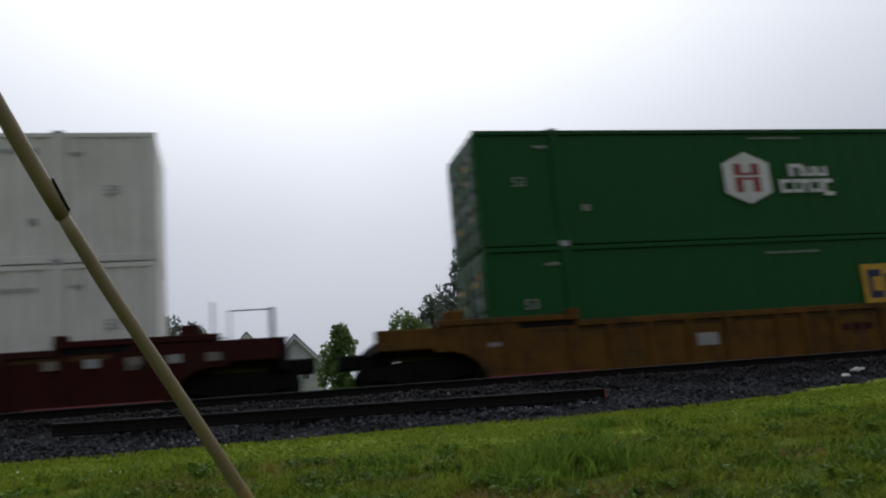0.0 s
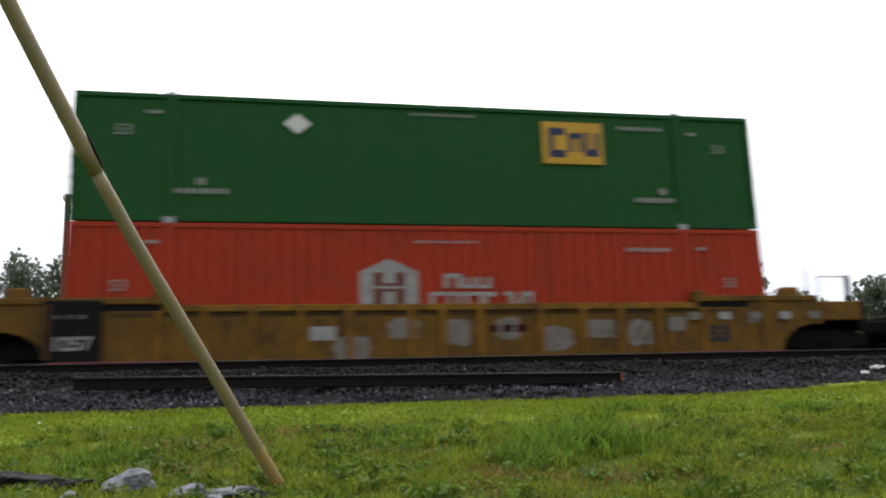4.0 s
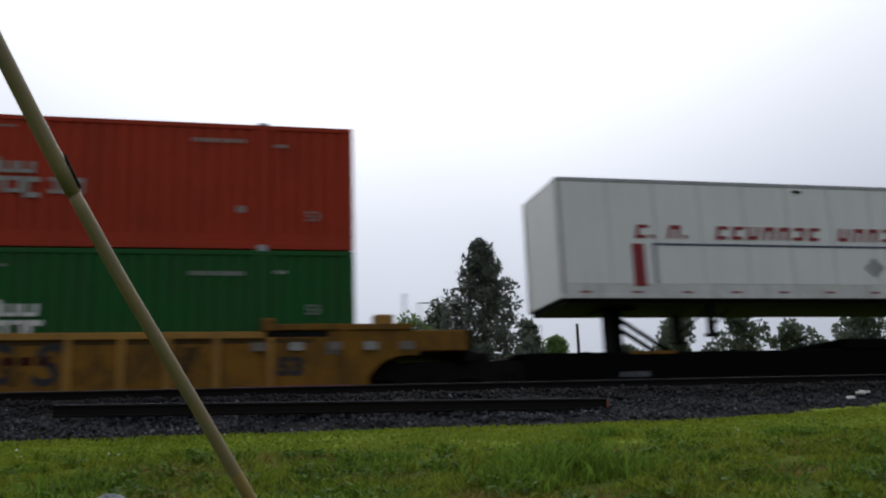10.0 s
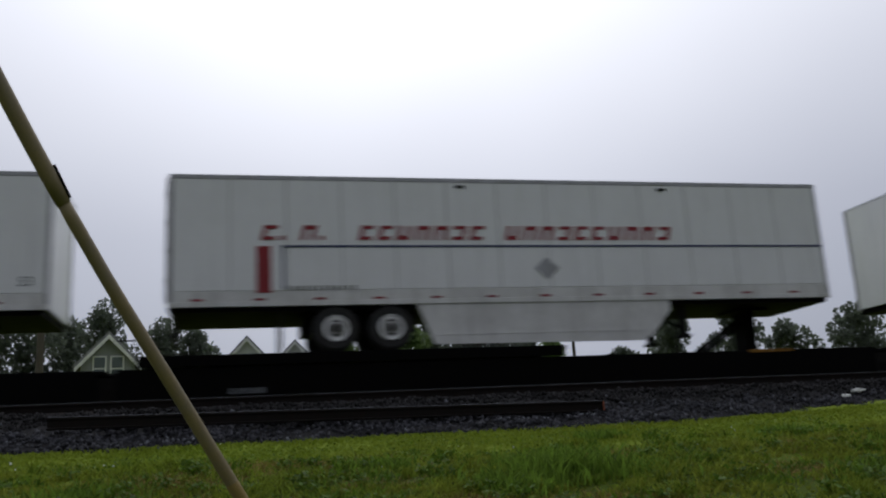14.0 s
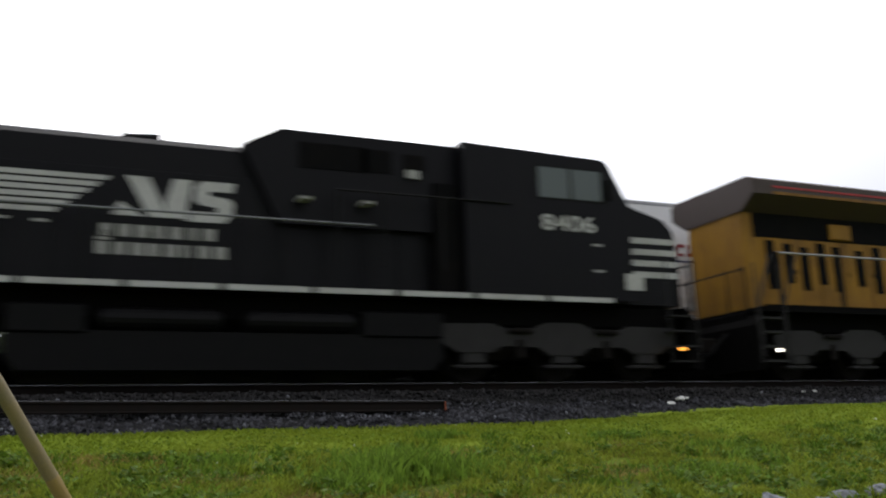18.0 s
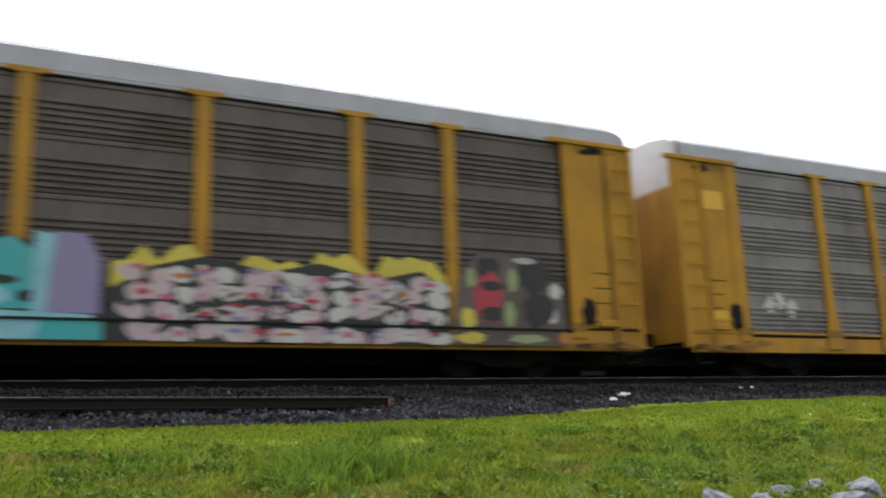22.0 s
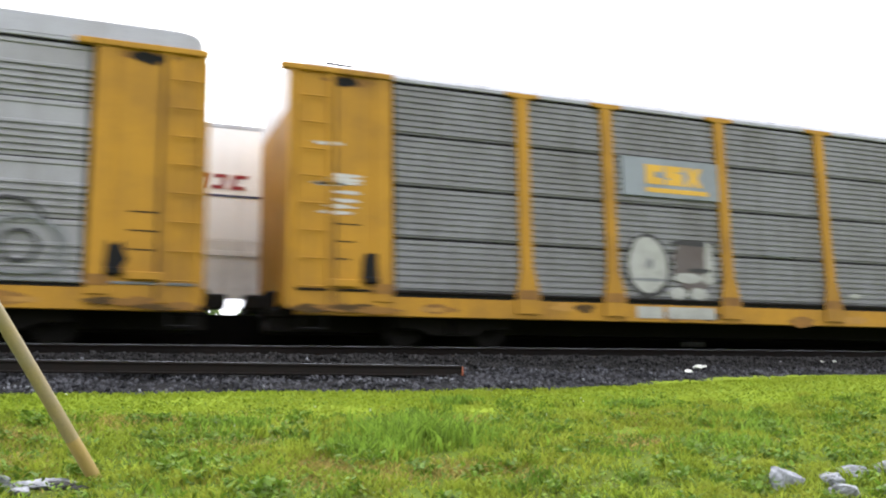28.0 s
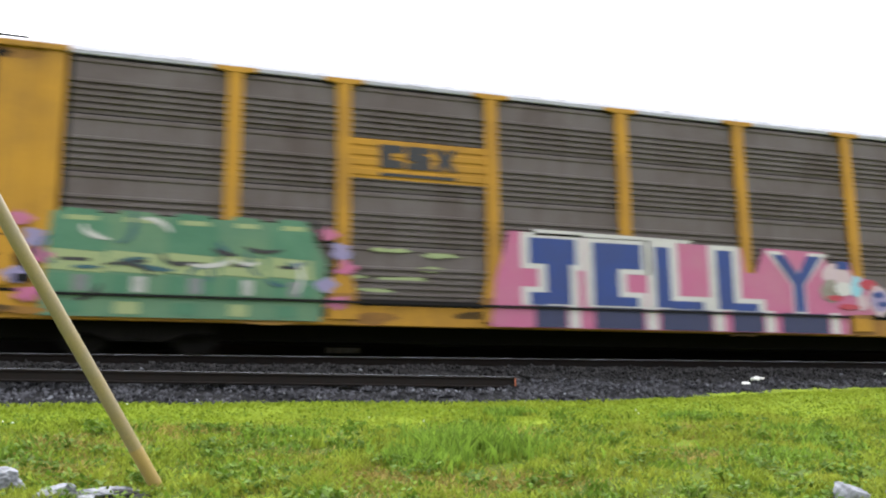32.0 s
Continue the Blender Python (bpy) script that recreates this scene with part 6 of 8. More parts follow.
        part("jack_pad", B(mid - 0.3, mid + 0.25, -W - 0.08, -W, 1.0, 1.14, 0.015), RACKYEL, c)
        part("uncoupling_lever", rod(bmesh.new(), (e * (h + 0.25), -1.4, 0.62), (e * (h + 0.25), 0.2, 0.7), 0.02, 6), BLACK, c)
        part("coupler", B(min(e * h, e * (h + 0.62)), max(e * h, e * (h + 0.62)), -0.16, 0.16, 0.72, 1.0, 0.04), GRIME, c)
        part("coupler_body", B(min(e * (h - 0.4), e * (h + 0.25)), max(e * (h - 0.4), e * (h + 0.25)), -0.4, 0.4, 0.55, 1.05, 0.03), GRIME, c)
        part("roof_hoop", rod(bmesh.new(), (e * (h - 1.25), -1.25, 5.57 if tall else 5.3), (e * (h - 0.6), -1.2, 5.6 if tall else 5.34), 0.03, 6), BLACK, c)
        part("stirrup", rod(bmesh.new(), (e * (h - 0.15), -W - 0.02, 0.6), (e * (h - 0.15), -W - 0.02, 0.25), 0.015, 6), BLACK, c)
        part("stirrup", rod(bmesh.new(), (e * (h - 0.55), -W - 0.02, 0.6), (e * (h - 0.55), -W - 0.02, 0.25), 0.015, 6), BLACK, c)
        part("stirrup", rod(bmesh.new(), (e * (h - 0.55), -W - 0.02, 0.26), (e * (h - 0.15), -W - 0.02, 0.26), 0.015, 6), BLACK, c)
        truck(c, e * (h - 3.2))
    # roof: sloped sides and a gentle crown, rounded down at the front, cut upright at the rear
    bm = bmesh.new()
    half = [(-1.58, 5.07), (-1.56, 5.42), (-1.42, 5.54), (-0.8, 5.66)] if tall else [(-1.58, 5.07), (-1.5, 5.18), (-1.25, 5.30), (-0.8, 5.38)]
    prof = half + [(0, half[-1][1] + 0.04)] + [(-p, q) for p, q in half[::-1]]
    rings = []
    for x, k in ((-h + 0.2, 1.0), (h - 0.7, 1.0), (h - 0.42, 0.97), (h - 0.22, 0.87), (h - 0.1, 0.68), (h - 0.06, 0.45)):
        rings.append([bm.verts.new((x, y, 5.07 + (z - 5.07) * k)) for y, z in prof])
    for p, q in zip(rings, rings[1:]):
        for i in range(len(prof) - 1):
            bm.faces.new((p[i], q[i], q[i + 1], p[i + 1]))
        bm.faces.new((p[0], p[-1], q[-1], q[0]))
    bm.faces.new(rings[0][::-1])
    bm.faces.new(rings[-1])
    bmesh.ops.recalc_face_normals(bm, faces=bm.faces[:])
    part("roof", bm, ROOF, c, "pale galvanised roof")
    cap = [(-1.56, 4.3)] + [(y * 0.985, z - 0.01) for y, z in prof] + [(1.56, 4.3)]
    part("roof_gable", prism_x(cap, -h - 0.05, -h + 0.1), PALEROOF, c, "white panel that closes the roof's rear end")
    part("gable_rail", B(-h - 0.02, -h + 0.1, -1.56, 1.56, 4.24, 4.32, 0.01), RACKYEL, c)
    for k in range(11):
        x = -h + 1.3 + k * 2.42
        part("roof_seam", prism(bmesh.new(), [(x, 5.1), (x + 0.05, 5.1), (x + 0.05, 5.16), (x, 5.16)], -1.56, -1.5), ROOF, c)
    for d, w in ((8.0, 0.9), (5.0, 0.3)):
        part("data_panel", B(X(d) - w / 2, X(d) + w / 2, -W + 0.004, -W + 0.012, 0.55, 0.74), BLACK, c, "small dark data panel with pale bars")
        part("data_bars", bars(bmesh.new(), X(d) - w / 2 + 0.05, X(d) + w / 2 - 0.05, 0.6, 0.69, -W + 0.003, 7, 0.6), OFFWHITE, c)
    q = random.Random(seed * 31)
    for k in range(14):
        d = 2.2 + 23.0 * (k + q.random()) / 14
        part("sill_stain", prism(bmesh.new(), blob(h - d, q.uniform(0.54, 0.76), q.uniform(0.3, 1.1), q.uniform(0.1, 0.24), seed * 41 + k, 14, 0.4), -W + 0.0065, -W + 0.0095), (RUSTFOOT, STAIN_SHADE, TTX_TOP, RUSTFOOT, OFFWHITE if seed == 1 else STAIN_SHADE)[k % 5], c, "rust and scrapes on the sill")
    for d in (2.5, 7.2, 12.4, 17.0, 24.0):
        part("reflector", B(X(d) - 0.22, X(d) + 0.22, -W + 0.004, -W + 0.012, 0.6, 0.68), TTX_TOP, c)
    moving.append((c, "near", front - h))
    return c, X


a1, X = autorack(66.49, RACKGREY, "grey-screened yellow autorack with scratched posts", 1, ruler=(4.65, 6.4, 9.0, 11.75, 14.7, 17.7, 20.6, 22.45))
s1 = -1.638
for k in range(3):
    o = BOLD[k]
    part("logo_block", prism(bmesh.new(), [(X(19.85) + 0.52 * k + u * 0.45, 3.3 + v * 0.42) for u, v in o], -1.605, -1.57), LOGOYEL, a1, "worn yellow block")
part("logo_underline", B(X(19.9), X(18.35), -1.605, -1.57, 3.08, 3.18), LOGOYEL, a1)
part("notice", B(X(26.8 - 0.75), X(26.8 - 1.45), -1.61, -1.60, 3.85, 4.3), LOGOYEL, a1, "yellow notice on the end panel")
part("notice", B(X(26.8 - 0.8), X(26.8 - 1.4), -1.61, -1.60, 1.25, 1.45), LOGOYEL, a1)
part("notice", B(X(1.66), X(1.08), -1.61, -1.60, 1.81, 1.98), SPRAYYEL, a1, "small bright yellow notice")
for z in (3.0, 3.31):
    part("panel_line", B(X(1.62), X(1.07), -1.606, -1.60, z, z + 0.022), RUSTFOOT, a1)
part("emblem", prism(bmesh.new(), hexagon(X(1.37), 2.68, 0.2, 0.14), -1.606, -1.60), TXTBLUE, a1, "tiny dark emblem")
for k in range(4):
    part("text_row", bars(bmesh.new(), X(1.53 - 0.03 * (k % 2)), X(1.14), 2.1 + 0.085 * k, 2.14 + 0.085 * k, -1.603, 6), RUSTFOOT, a1, "row of small dark bars")
part("jack_knob", lathe(bmesh.new(), [(0.02, -0.08), (0.12, -0.07), (0.16, -0.02), (0.16, 0.05)], (X(1.45), -1.55, 0.46), 12), RACKYEL, a1, "round yellow jacking knob")
for k in range(14):
    sprayed(a1, X(7.0 + 2.0 * random.Random(k).random()), 1.35 + 0.5 * random.Random(k + 50).random(), 0.3, 0.1, SPRAYWHITE, -1.565, k, 0.4, "faint white scrawl")
for k in range(3):
    sprayed(a1, X(23.6 + 0.3 * k), 1.6 + 0.15 * (k % 2), 0.35, 0.4, SPRAYWHITE, -1.565, 70 + k, 0.5, "white scrawl")

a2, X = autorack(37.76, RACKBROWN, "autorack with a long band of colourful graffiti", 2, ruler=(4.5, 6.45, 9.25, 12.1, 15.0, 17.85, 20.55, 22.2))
r = random.Random(5)


shade_order = [0]


def sheeted(owner, X, outline, mat, layer, label=""):
    """A sprayed patch with an outline of (distance from the front, height)."""
    shade_order[0] = (shade_order[0] + 1) % 19
    y = -1.655 - 0.0025 * layer - 0.0001 * shade_order[0]
    return part("graffiti", prism(bmesh.new(), [(X(d), z) for d, z in outline], y - 0.002, y), mat, owner, label)


def rounded(d, z, w, h, seed, wob=0.1, n=18):
    return [(p, max(q, 0.56)) for p, q in blob(d, z, w, h, seed, n, wob)]


# red and pink letters at the rear
sheeted(a2, X, [(25.5, 0.62), (20.6, 0.56), (20.3, 1.0), (20.6, 1.8), (21.4, 2.0), (22.2, 1.85), (23.0, 2.0), (24.0, 1.95), (24.6, 1.5), (25.6, 1.35)], SPRAYRED, 0, "red sprayed ground")
for k in range(5):
    d = 24.9 - 0.95 * k
    sheeted(a2, X, rounded(d, 1.45, 0.85, 0.95, 130 + k, 0.3, 9), SPRAYBLACK, 1)
    sheeted(a2, X, rounded(d, 1.47, 0.76, 0.85, 130 + k, 0.3, 9), (PINK, LILAC, PINK, LILAC, PINK)[k], 2, "pink or lilac letter body")
    sheeted(a2, X, rounded(d + 0.1, 1.75, 0.5, 0.28, 140 + k, 0.3, 9), (SPRAYWHITE, PINK, SPRAYRED, SPRAYWHITE, SPRAYRED)[k], 3)
    sheeted(a2, X, rounded(d - 0.1, 1.25, 0.4, 0.3, 150 + k, 0.3, 9), (SPRAYRED, SPRAYRED, SPRAYWHITE, SPRAYRED, SPRAYORANGE)[k], 3)
    sheeted(a2, X, [(d + 0.3, 0.58), (d - 0.4, 0.58), (d - 0.35, 0.86), (d + 0.2, 0.86)], (SPRAYWHITE, PINK, SPRAYYEL, PINK, SPRAYWHITE)[k], 2)
    sheeted(a2, X, [(d + 0.48, 1.0), (d + 0.38, 1.0), (d + 0.28, 1.7), (d + 0.36, 1.75)], SPRAYRED, 4)
# black field with white strokes and a red lip
sheeted(a2, X, [(20.7, 0.56), (18.2, 0.56), (18.0, 1.2), (18.9, 1.5), (19.3, 2.0), (20.5, 1.9)], SPRAYBLACK, 3, "black sprayed field")
sheeted(a2, X, rounded(19.6, 2.15, 0.75, 0.42, 161), SPRAYWHITE, 5)
for k in range(4):
    sheeted(a2, X, rounded(20.2 - 0.35 * k, 1.7 - 0.1 * (k % 2), 0.3, 0.12, 165 + k), SPRAYWHITE, 5)
sheeted(a2, X, rounded(19.6, 1.2, 1.3, 0.4, 171), SPRAYRED, 5)
sheeted(a2, X, rounded(19.5, 1.13, 0.9, 0.2, 172), PINK, 6)
for a, b in ((20.5, 19.9), (19.5, 18.6)):
    sheeted(a2, X, [(a, 0.64), (b, 0.64), (b, 0.8), (a, 0.8)], SPRAYWHITE, 5)
# lilac clouds, the pink letter and the orange ones
sheeted(a2, X, [(19.0, 0.95), (17.9, 0.95), (17.8, 2.0), (18.2, 2.05), (18.5, 1.6), (19.1, 1.3)], LILAC, 4, "lilac cloud")
sheeted(a2, X, [(16.2, 1.0), (13.4, 1.0), (13.3, 2.2), (14.2, 2.2), (15.6, 2.1)], LILAC, 1)
sheeted(a2, X, [(18.6, 0.56), (15.7, 0.56), (15.5, 1.1), (15.9, 1.9), (16.6, 2.2), (17.0, 2.05), (17.6, 2.2), (18.15, 1.95), (18.1, 1.35), (18.7, 0.9)], SPRAYBLACK, 5)
sheeted(a2, X, [(18.45, 0.58), (15.8, 0.58), (15.7, 1.05), (16.9, 1.2), (16.95, 1.35), (17.7, 1.4), (18.1, 1.2)], PINK, 6, "pink sprayed letter")
sheeted(a2, X, [(17.95, 1.42), (16.85, 1.3), (16.72, 2.0), (17.0, 2.12), (17.3, 1.98), (17.6, 2.14), (18.02, 1.9)], PINK, 6)
sheeted(a2, X, rounded(17.35, 1.08, 0.8, 0.3, 181), SPRAYBLACK, 7)
sheeted(a2, X, rounded(17.2, 0.96, 0.5, 0.16, 182), SPRAYWHITE, 8)
sheeted(a2, X, [(16.7, 1.2), (15.6, 1.2), (15.4, 1.75), (16.0, 2.1), (16.65, 2.05)], PINK, 6)
sheeted(a2, X, [(16.55, 1.45), (15.7, 1.5), (15.75, 1.75), (16.4, 1.9)], SPRAYORANGE, 7)
sheeted(a2, X, rounded(16.0, 1.55, 0.2, 0.2, 183), SPRAYBLACK, 8)
sheeted(a2, X, [(16.1, 1.1), (15.2, 1.1), (14.6, 1.3), (14.6, 2.15), (15.2, 2.2), (15.5, 1.3), (16.2, 1.25)], SPRAYBLACK, 6)
sheeted(a2, X, [(15.9, 0.58), (13.75, 0.58), (13.9, 1.2), (14.3, 2.15), (14.95, 2.2), (15.05, 1.3), (15.9, 1.15)], SPRAYORANGE, 7, "orange sprayed letter")
sheeted(a2, X, [(14.85, 1.2), (14.55, 1.2), (14.35, 2.0), (14.85, 2.0)], PINK, 8)
sheeted(a2, X, [(14.7, 0.7), (14.4, 0.7), (14.3, 1.15), (14.6, 1.2)], SPRAYBLACK, 8)
for d in (15.5, 17.0, 14.1):
    sheeted(a2, X, rounded(d, 0.68, 0.6, 0.14, int(d * 10)), SPRAYYEL, 8)
# turquoise and light blue letters
sheeted(a2, X, [(13.85, 0.56), (10.75, 0.56), (10.8, 1.1), (11.5, 1.9), (12.3, 2.25), (13.0, 2.2), (13.5, 2.3), (13.95, 1.4)], SPRAYBLACK, 6)
sheeted(a2, X, [(13.75, 0.58), (10.85, 0.58), (10.95, 0.98), (13.1, 1.05), (13.1, 2.15), (13.55, 2.2), (13.85, 1.4)], SKYBLUE, 7, "light blue sprayed letter")
sheeted(a2, X, [(12.95, 1.05), (11.65, 1.05), (11.7, 1.9), (12.2, 2.2), (12.75, 2.0)], TEAL, 7, "turquoise sprayed letter")
for k, (d, z, w, h, m) in enumerate(((12.5, 1.25, 0.7, 0.3, SKYBLUE), (12.3, 1.5, 0.5, 0.14, SPRAYBLACK), (12.75, 1.75, 0.35, 0.5, SKYBLUE), (11.9, 1.25, 0.35, 0.2, SPRAYBLACK), (13.3, 1.2, 0.16, 0.7, SPRAYBLACK))):
    sheeted(a2, X, rounded(d, z, w, h, 190 + k), m, 8 + k % 2)
sheeted(a2, X, [(11.75, 1.0), (10.85, 1.0), (10.85, 1.9), (11.1, 2.3), (11.6, 2.3)], LILAC, 8, "lilac letter")
sheeted(a2, X, [(11.85, 0.98), (11.65, 1.0), (11.55, 2.25), (11.85, 2.3)], SKYBLUE, 9)
sheeted(a2, X, [(11.8, 0.58), (10.8, 0.58), (10.8, 0.88), (11.7, 0.88)], TEAL, 9)
# white letters with pink dots, black outlines and a yellow crown
crown = [(10.7, 1.3), (4.7, 1.3)]
for q in range(25):
    crown.append((4.7 + 0.25 * q, 1.85 + r.uniform(0.0, 0.42) - (0.25 if q in (0, 24) else 0)))
sheeted(a2, X, crown, SPRAYYEL, 6, "ragged yellow crown over the letters")
sheeted(a2, X, [(10.75, 0.57), (4.65, 0.57), (4.6, 1.5), (5.2, 1.98), (6.1, 1.78), (7.2, 2.02), (8.1, 1.82), (9.2, 2.04), (10.1, 1.82), (10.75, 1.4)], SPRAYBLACK, 7, "black outlines of white letters")


def sprayed_line(owner, d, z, w, h, a0, a1, thick, mat, layer, label=""):
    """A curved stroke along a piece of an ellipse."""
    n = 9
    t = [a0 + (a1 - a0) * k / n for k in range(n + 1)]
    taper = [thick * (0.35 + 0.65 * math.sin(math.pi * k / n)) for k in range(n + 1)]
    outer = [(d + w * math.cos(a), max(0.57, z + h * math.sin(a))) for a in t]
    inner = [(d + (w - q) * math.cos(a), max(0.575, z + (h - q) * math.sin(a))) for a, q in zip(t, taper)]
    return sheeted(owner, X, outer + inner[::-1], mat, layer, label)


for q in range(60):
    col, row = q % 15, q // 15
    p, z = 4.95 + 0.385 * col + r.uniform(-0.1, 0.1), (0.71, 1.1, 1.4, 1.7)[row] + r.uniform(-0.06, 0.06)
    w, h = r.uniform(0.36, 0.52), (0.3, 0.27, 0.27, 0.24)[row] * r.uniform(0.85, 1.25)
    tilt = r.uniform(-0.5, 0.5)
    o = []
    for k in range(9):
        a = 2 * math.pi * k / 9
        u, v = 0.5 * w * math.cos(a) * (1 + r.uniform(-0.15, 0.2)), 0.5 * h * math.sin(a) * (1 + r.uniform(-0.1, 0.25))
        o.append((p + u, max(0.575, z + v + tilt * u * 0.5)))
    sheeted(a2, X, o, (SPRAYWHITE, PALEPINK, SPRAYWHITE, PALEPINK, PALEPINK)[q % 5], 8 + q % 2, "white and pink stroke of a letter")
for q in range(26):
    p = 4.8 + 5.8 * (q + 0.5 * r.random()) / 26
    a0 = r.uniform(0, 6.28)
    sprayed_line(a2, p, r.uniform(0.85, 1.6), r.uniform(0.2, 0.4), r.uniform(0.15, 0.32), a0, a0 + r.uniform(1.2, 2.4), r.uniform(0.06, 0.11), SPRAYBLACK, 10, "black outline stroke")
for q in range(60):
    sheeted(a2, X, rounded(r.uniform(4.8, 10.6), r.uniform(0.63, 1.85), r.uniform(0.1, 0.3), r.uniform(0.05, 0.13), 260 + q), r.choice([PINK, PINK, SPRAYWHITE, LILAC, SPRAYORANGE, SPRAYRED]), 12)
# olive, green and black figure by the front
sheeted(a2, X, [(4.6, 0.58), (1.9, 0.58), (2.0, 1.5), (2.6, 2.35), (4.0, 2.4), (4.4, 1.9)], RACKBROWN, 9, "thin dark spray over the screen")
for k, (d, z, w, h, m) in enumerate(((3.75, 2.15, 0.6, 0.4, SPRAYBLACK), (3.75, 1.5, 0.65, 1.0, SPRAYRED), (3.7, 1.2, 0.5, 0.3, SPRAYBLACK), (3.7, 1.75, 0.5, 0.2, SPRAYBLACK), (3.2, 1.9, 0.2, 0.5, LIME), (4.15, 1.9, 0.2, 0.4, LIME),
                                    (2.7, 2.0, 0.8, 0.7, SPRAYBLACK), (2.6, 1.3, 0.7, 0.7, SPRAYBLACK), (2.2, 1.7, 0.3, 0.3, SPRAYWHITE), (2.3, 1.2, 0.25, 0.35, SPRAYWHITE), (4.25, 1.1, 0.35, 0.4, SPRAYYEL), (4.2, 0.72, 0.6, 0.22, SPRAYYEL),
                                    (3.3, 1.2, 0.25, 0.5, LIME), (2.9, 0.72, 0.9, 0.18, LIME), (2.0, 0.75, 0.35, 0.25, SPRAYORANGE), (2.9, 2.3, 0.5, 0.14, OFFWHITE))):
    sheeted(a2, X, rounded(d, z, w, h, 420 + k, 0.2), m, 10 + k % 4)
# black strip laid over the graffiti as the shade in the sill's groove
part("shaded_sill_groove", B(X(25.4), X(1.9), -1.705, -1.65, 0.885, 0.925), BLACK, a2)
sprayed(a2, X(18.3), 3.95, 1.6, 0.2, SPRAYBLACK, -1.572, 431, 0.3)
sprayed(a2, X(18.1), 3.55, 0.9, 0.2, SPRAYBLACK, -1.572, 432, 0.3)

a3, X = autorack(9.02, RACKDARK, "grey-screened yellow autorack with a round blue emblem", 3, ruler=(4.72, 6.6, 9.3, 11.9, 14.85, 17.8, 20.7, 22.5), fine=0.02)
for q in (0.95, 25.75):
    part("round_emblem", prism(bmesh.new(), blob(X(q), 3.95, 0.72, 0.62, 1, 24, 0.0), -1.615, -1.6), TXTBLUE, a3, "round dark blue emblem")
    part("emblem_ring", prism(bmesh.new(), blob(X(q), 3.95, 0.6, 0.5, 1, 24, 0.0), -1.618, -1.615), SPRAYWHITE, a3)
    part("emblem_bars", bars(bmesh.new(), X(q) - 0.2, X(q) + 0.2, 3.85, 4.05, -1.62, 3), TXTBLUE, a3)
part("white_scrap", B(X(0.45), X(0.25), -1.66, -1.65, 4.1, 4.4), WHITE, a3)
for k in range(3):
    part("panel_script", bars(bmesh.new(), X(1.5), X(0.75), 2.2 - k * 0.5, 2.24 - k * 0.5, -1.612, 6), SPRAYWHITE, a3)
for k in range(9):
    part("vent_hole_row", bars(bmesh.new(), X(16.9), X(15.2), 4.55 - k * 0.06, 4.57 - k * 0.06, -1.563, 16, 0.5), SPRAYWHITE if k < 4 else RACKLIGHT, a3)
part("arrow_scrawl", prism(bmesh.new(), [(X(21.9), 2.2), (X(21.6), 2.25), (X(21.75), 2.0)], -1.57, -1.565), SPRAYWHITE, a3)

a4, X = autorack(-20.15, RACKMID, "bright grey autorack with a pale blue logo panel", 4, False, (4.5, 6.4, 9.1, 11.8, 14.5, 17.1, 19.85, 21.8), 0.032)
part("logo_panel", B(X(19.55), X(17.1), -1.62, -1.565, 3.15, 3.98), CSXBLUE, a4, "pale blue corrugated panel with yellow blocks")
for k in range(3):
    part("logo_block", prism(bmesh.new(), [(X(19.0) + 0.5 * k + u * 0.44, 3.42 + v * 0.42) for u, v in BOLD[k]], -1.627, -1.62), LOGOYEL, a4, "yellow block")
part("logo_underline", B(X(19.0), X(17.5), -1.625, -1.62, 3.24, 3.34), LOGOYEL, a4)
# a worn white and grey piece between two posts
def flat(owner, d, z, w, h, mat, layer, seed, wob=0.08, label=""):
    return part("graffiti", prism(bmesh.new(), [(p, max(q, 0.56)) for p, q in blob(X(d), z, w, h, seed, 20, wob)], -1.571 - 0.003 * layer, -1.565), mat, owner, label)


flat(a4, 19.02, 1.66, 1.15, 1.36, SPRAYBLACK, 0, 12)
flat(a4, 19.02, 1.70, 0.95, 1.2, OFFWHITE, 1, 13, 0.05, "round white letter")
flat(a4, 18.98, 1.72, 0.16, 0.22, SKIRT, 2, 14)
flat(a4, 19.0, 1.38, 0.85, 0.07, SKIRT, 2, 15)
for k, (d, z, w, h, m) in enumerate(((17.95, 1.7, 1.0, 1.1, RACKBROWN), (17.9, 2.2, 1.1, 0.12, SPRAYBLACK), (17.55, 1.8, 0.22, 0.9, OFFWHITE), (18.1, 1.45, 0.75, 0.22, OFFWHITE), (17.6, 1.45, 0.3, 0.25, OFFWHITE),
                                    (18.35, 1.12, 0.45, 0.25, OFFWHITE), (17.85, 1.12, 0.45, 0.25, OFFWHITE), (17.8, 1.62, 0.6, 0.1, SPRAYBLACK), (17.2, 1.4, 0.35, 0.1, SPRAYBLACK), (15.8, 2.05, 0.9, 0.07, SKIRT))):
    flat(a4, d, z, w, h, m, 1 + k % 4, 16 + k, 0.12)
for a, b in ((19.35, 18.75), (18.65, 17.5)):
    part("graffiti", B(X(a), X(b), -1.602, -1.592, 0.58, 0.82), OFFWHITE, a4, "pale paint on the sill")
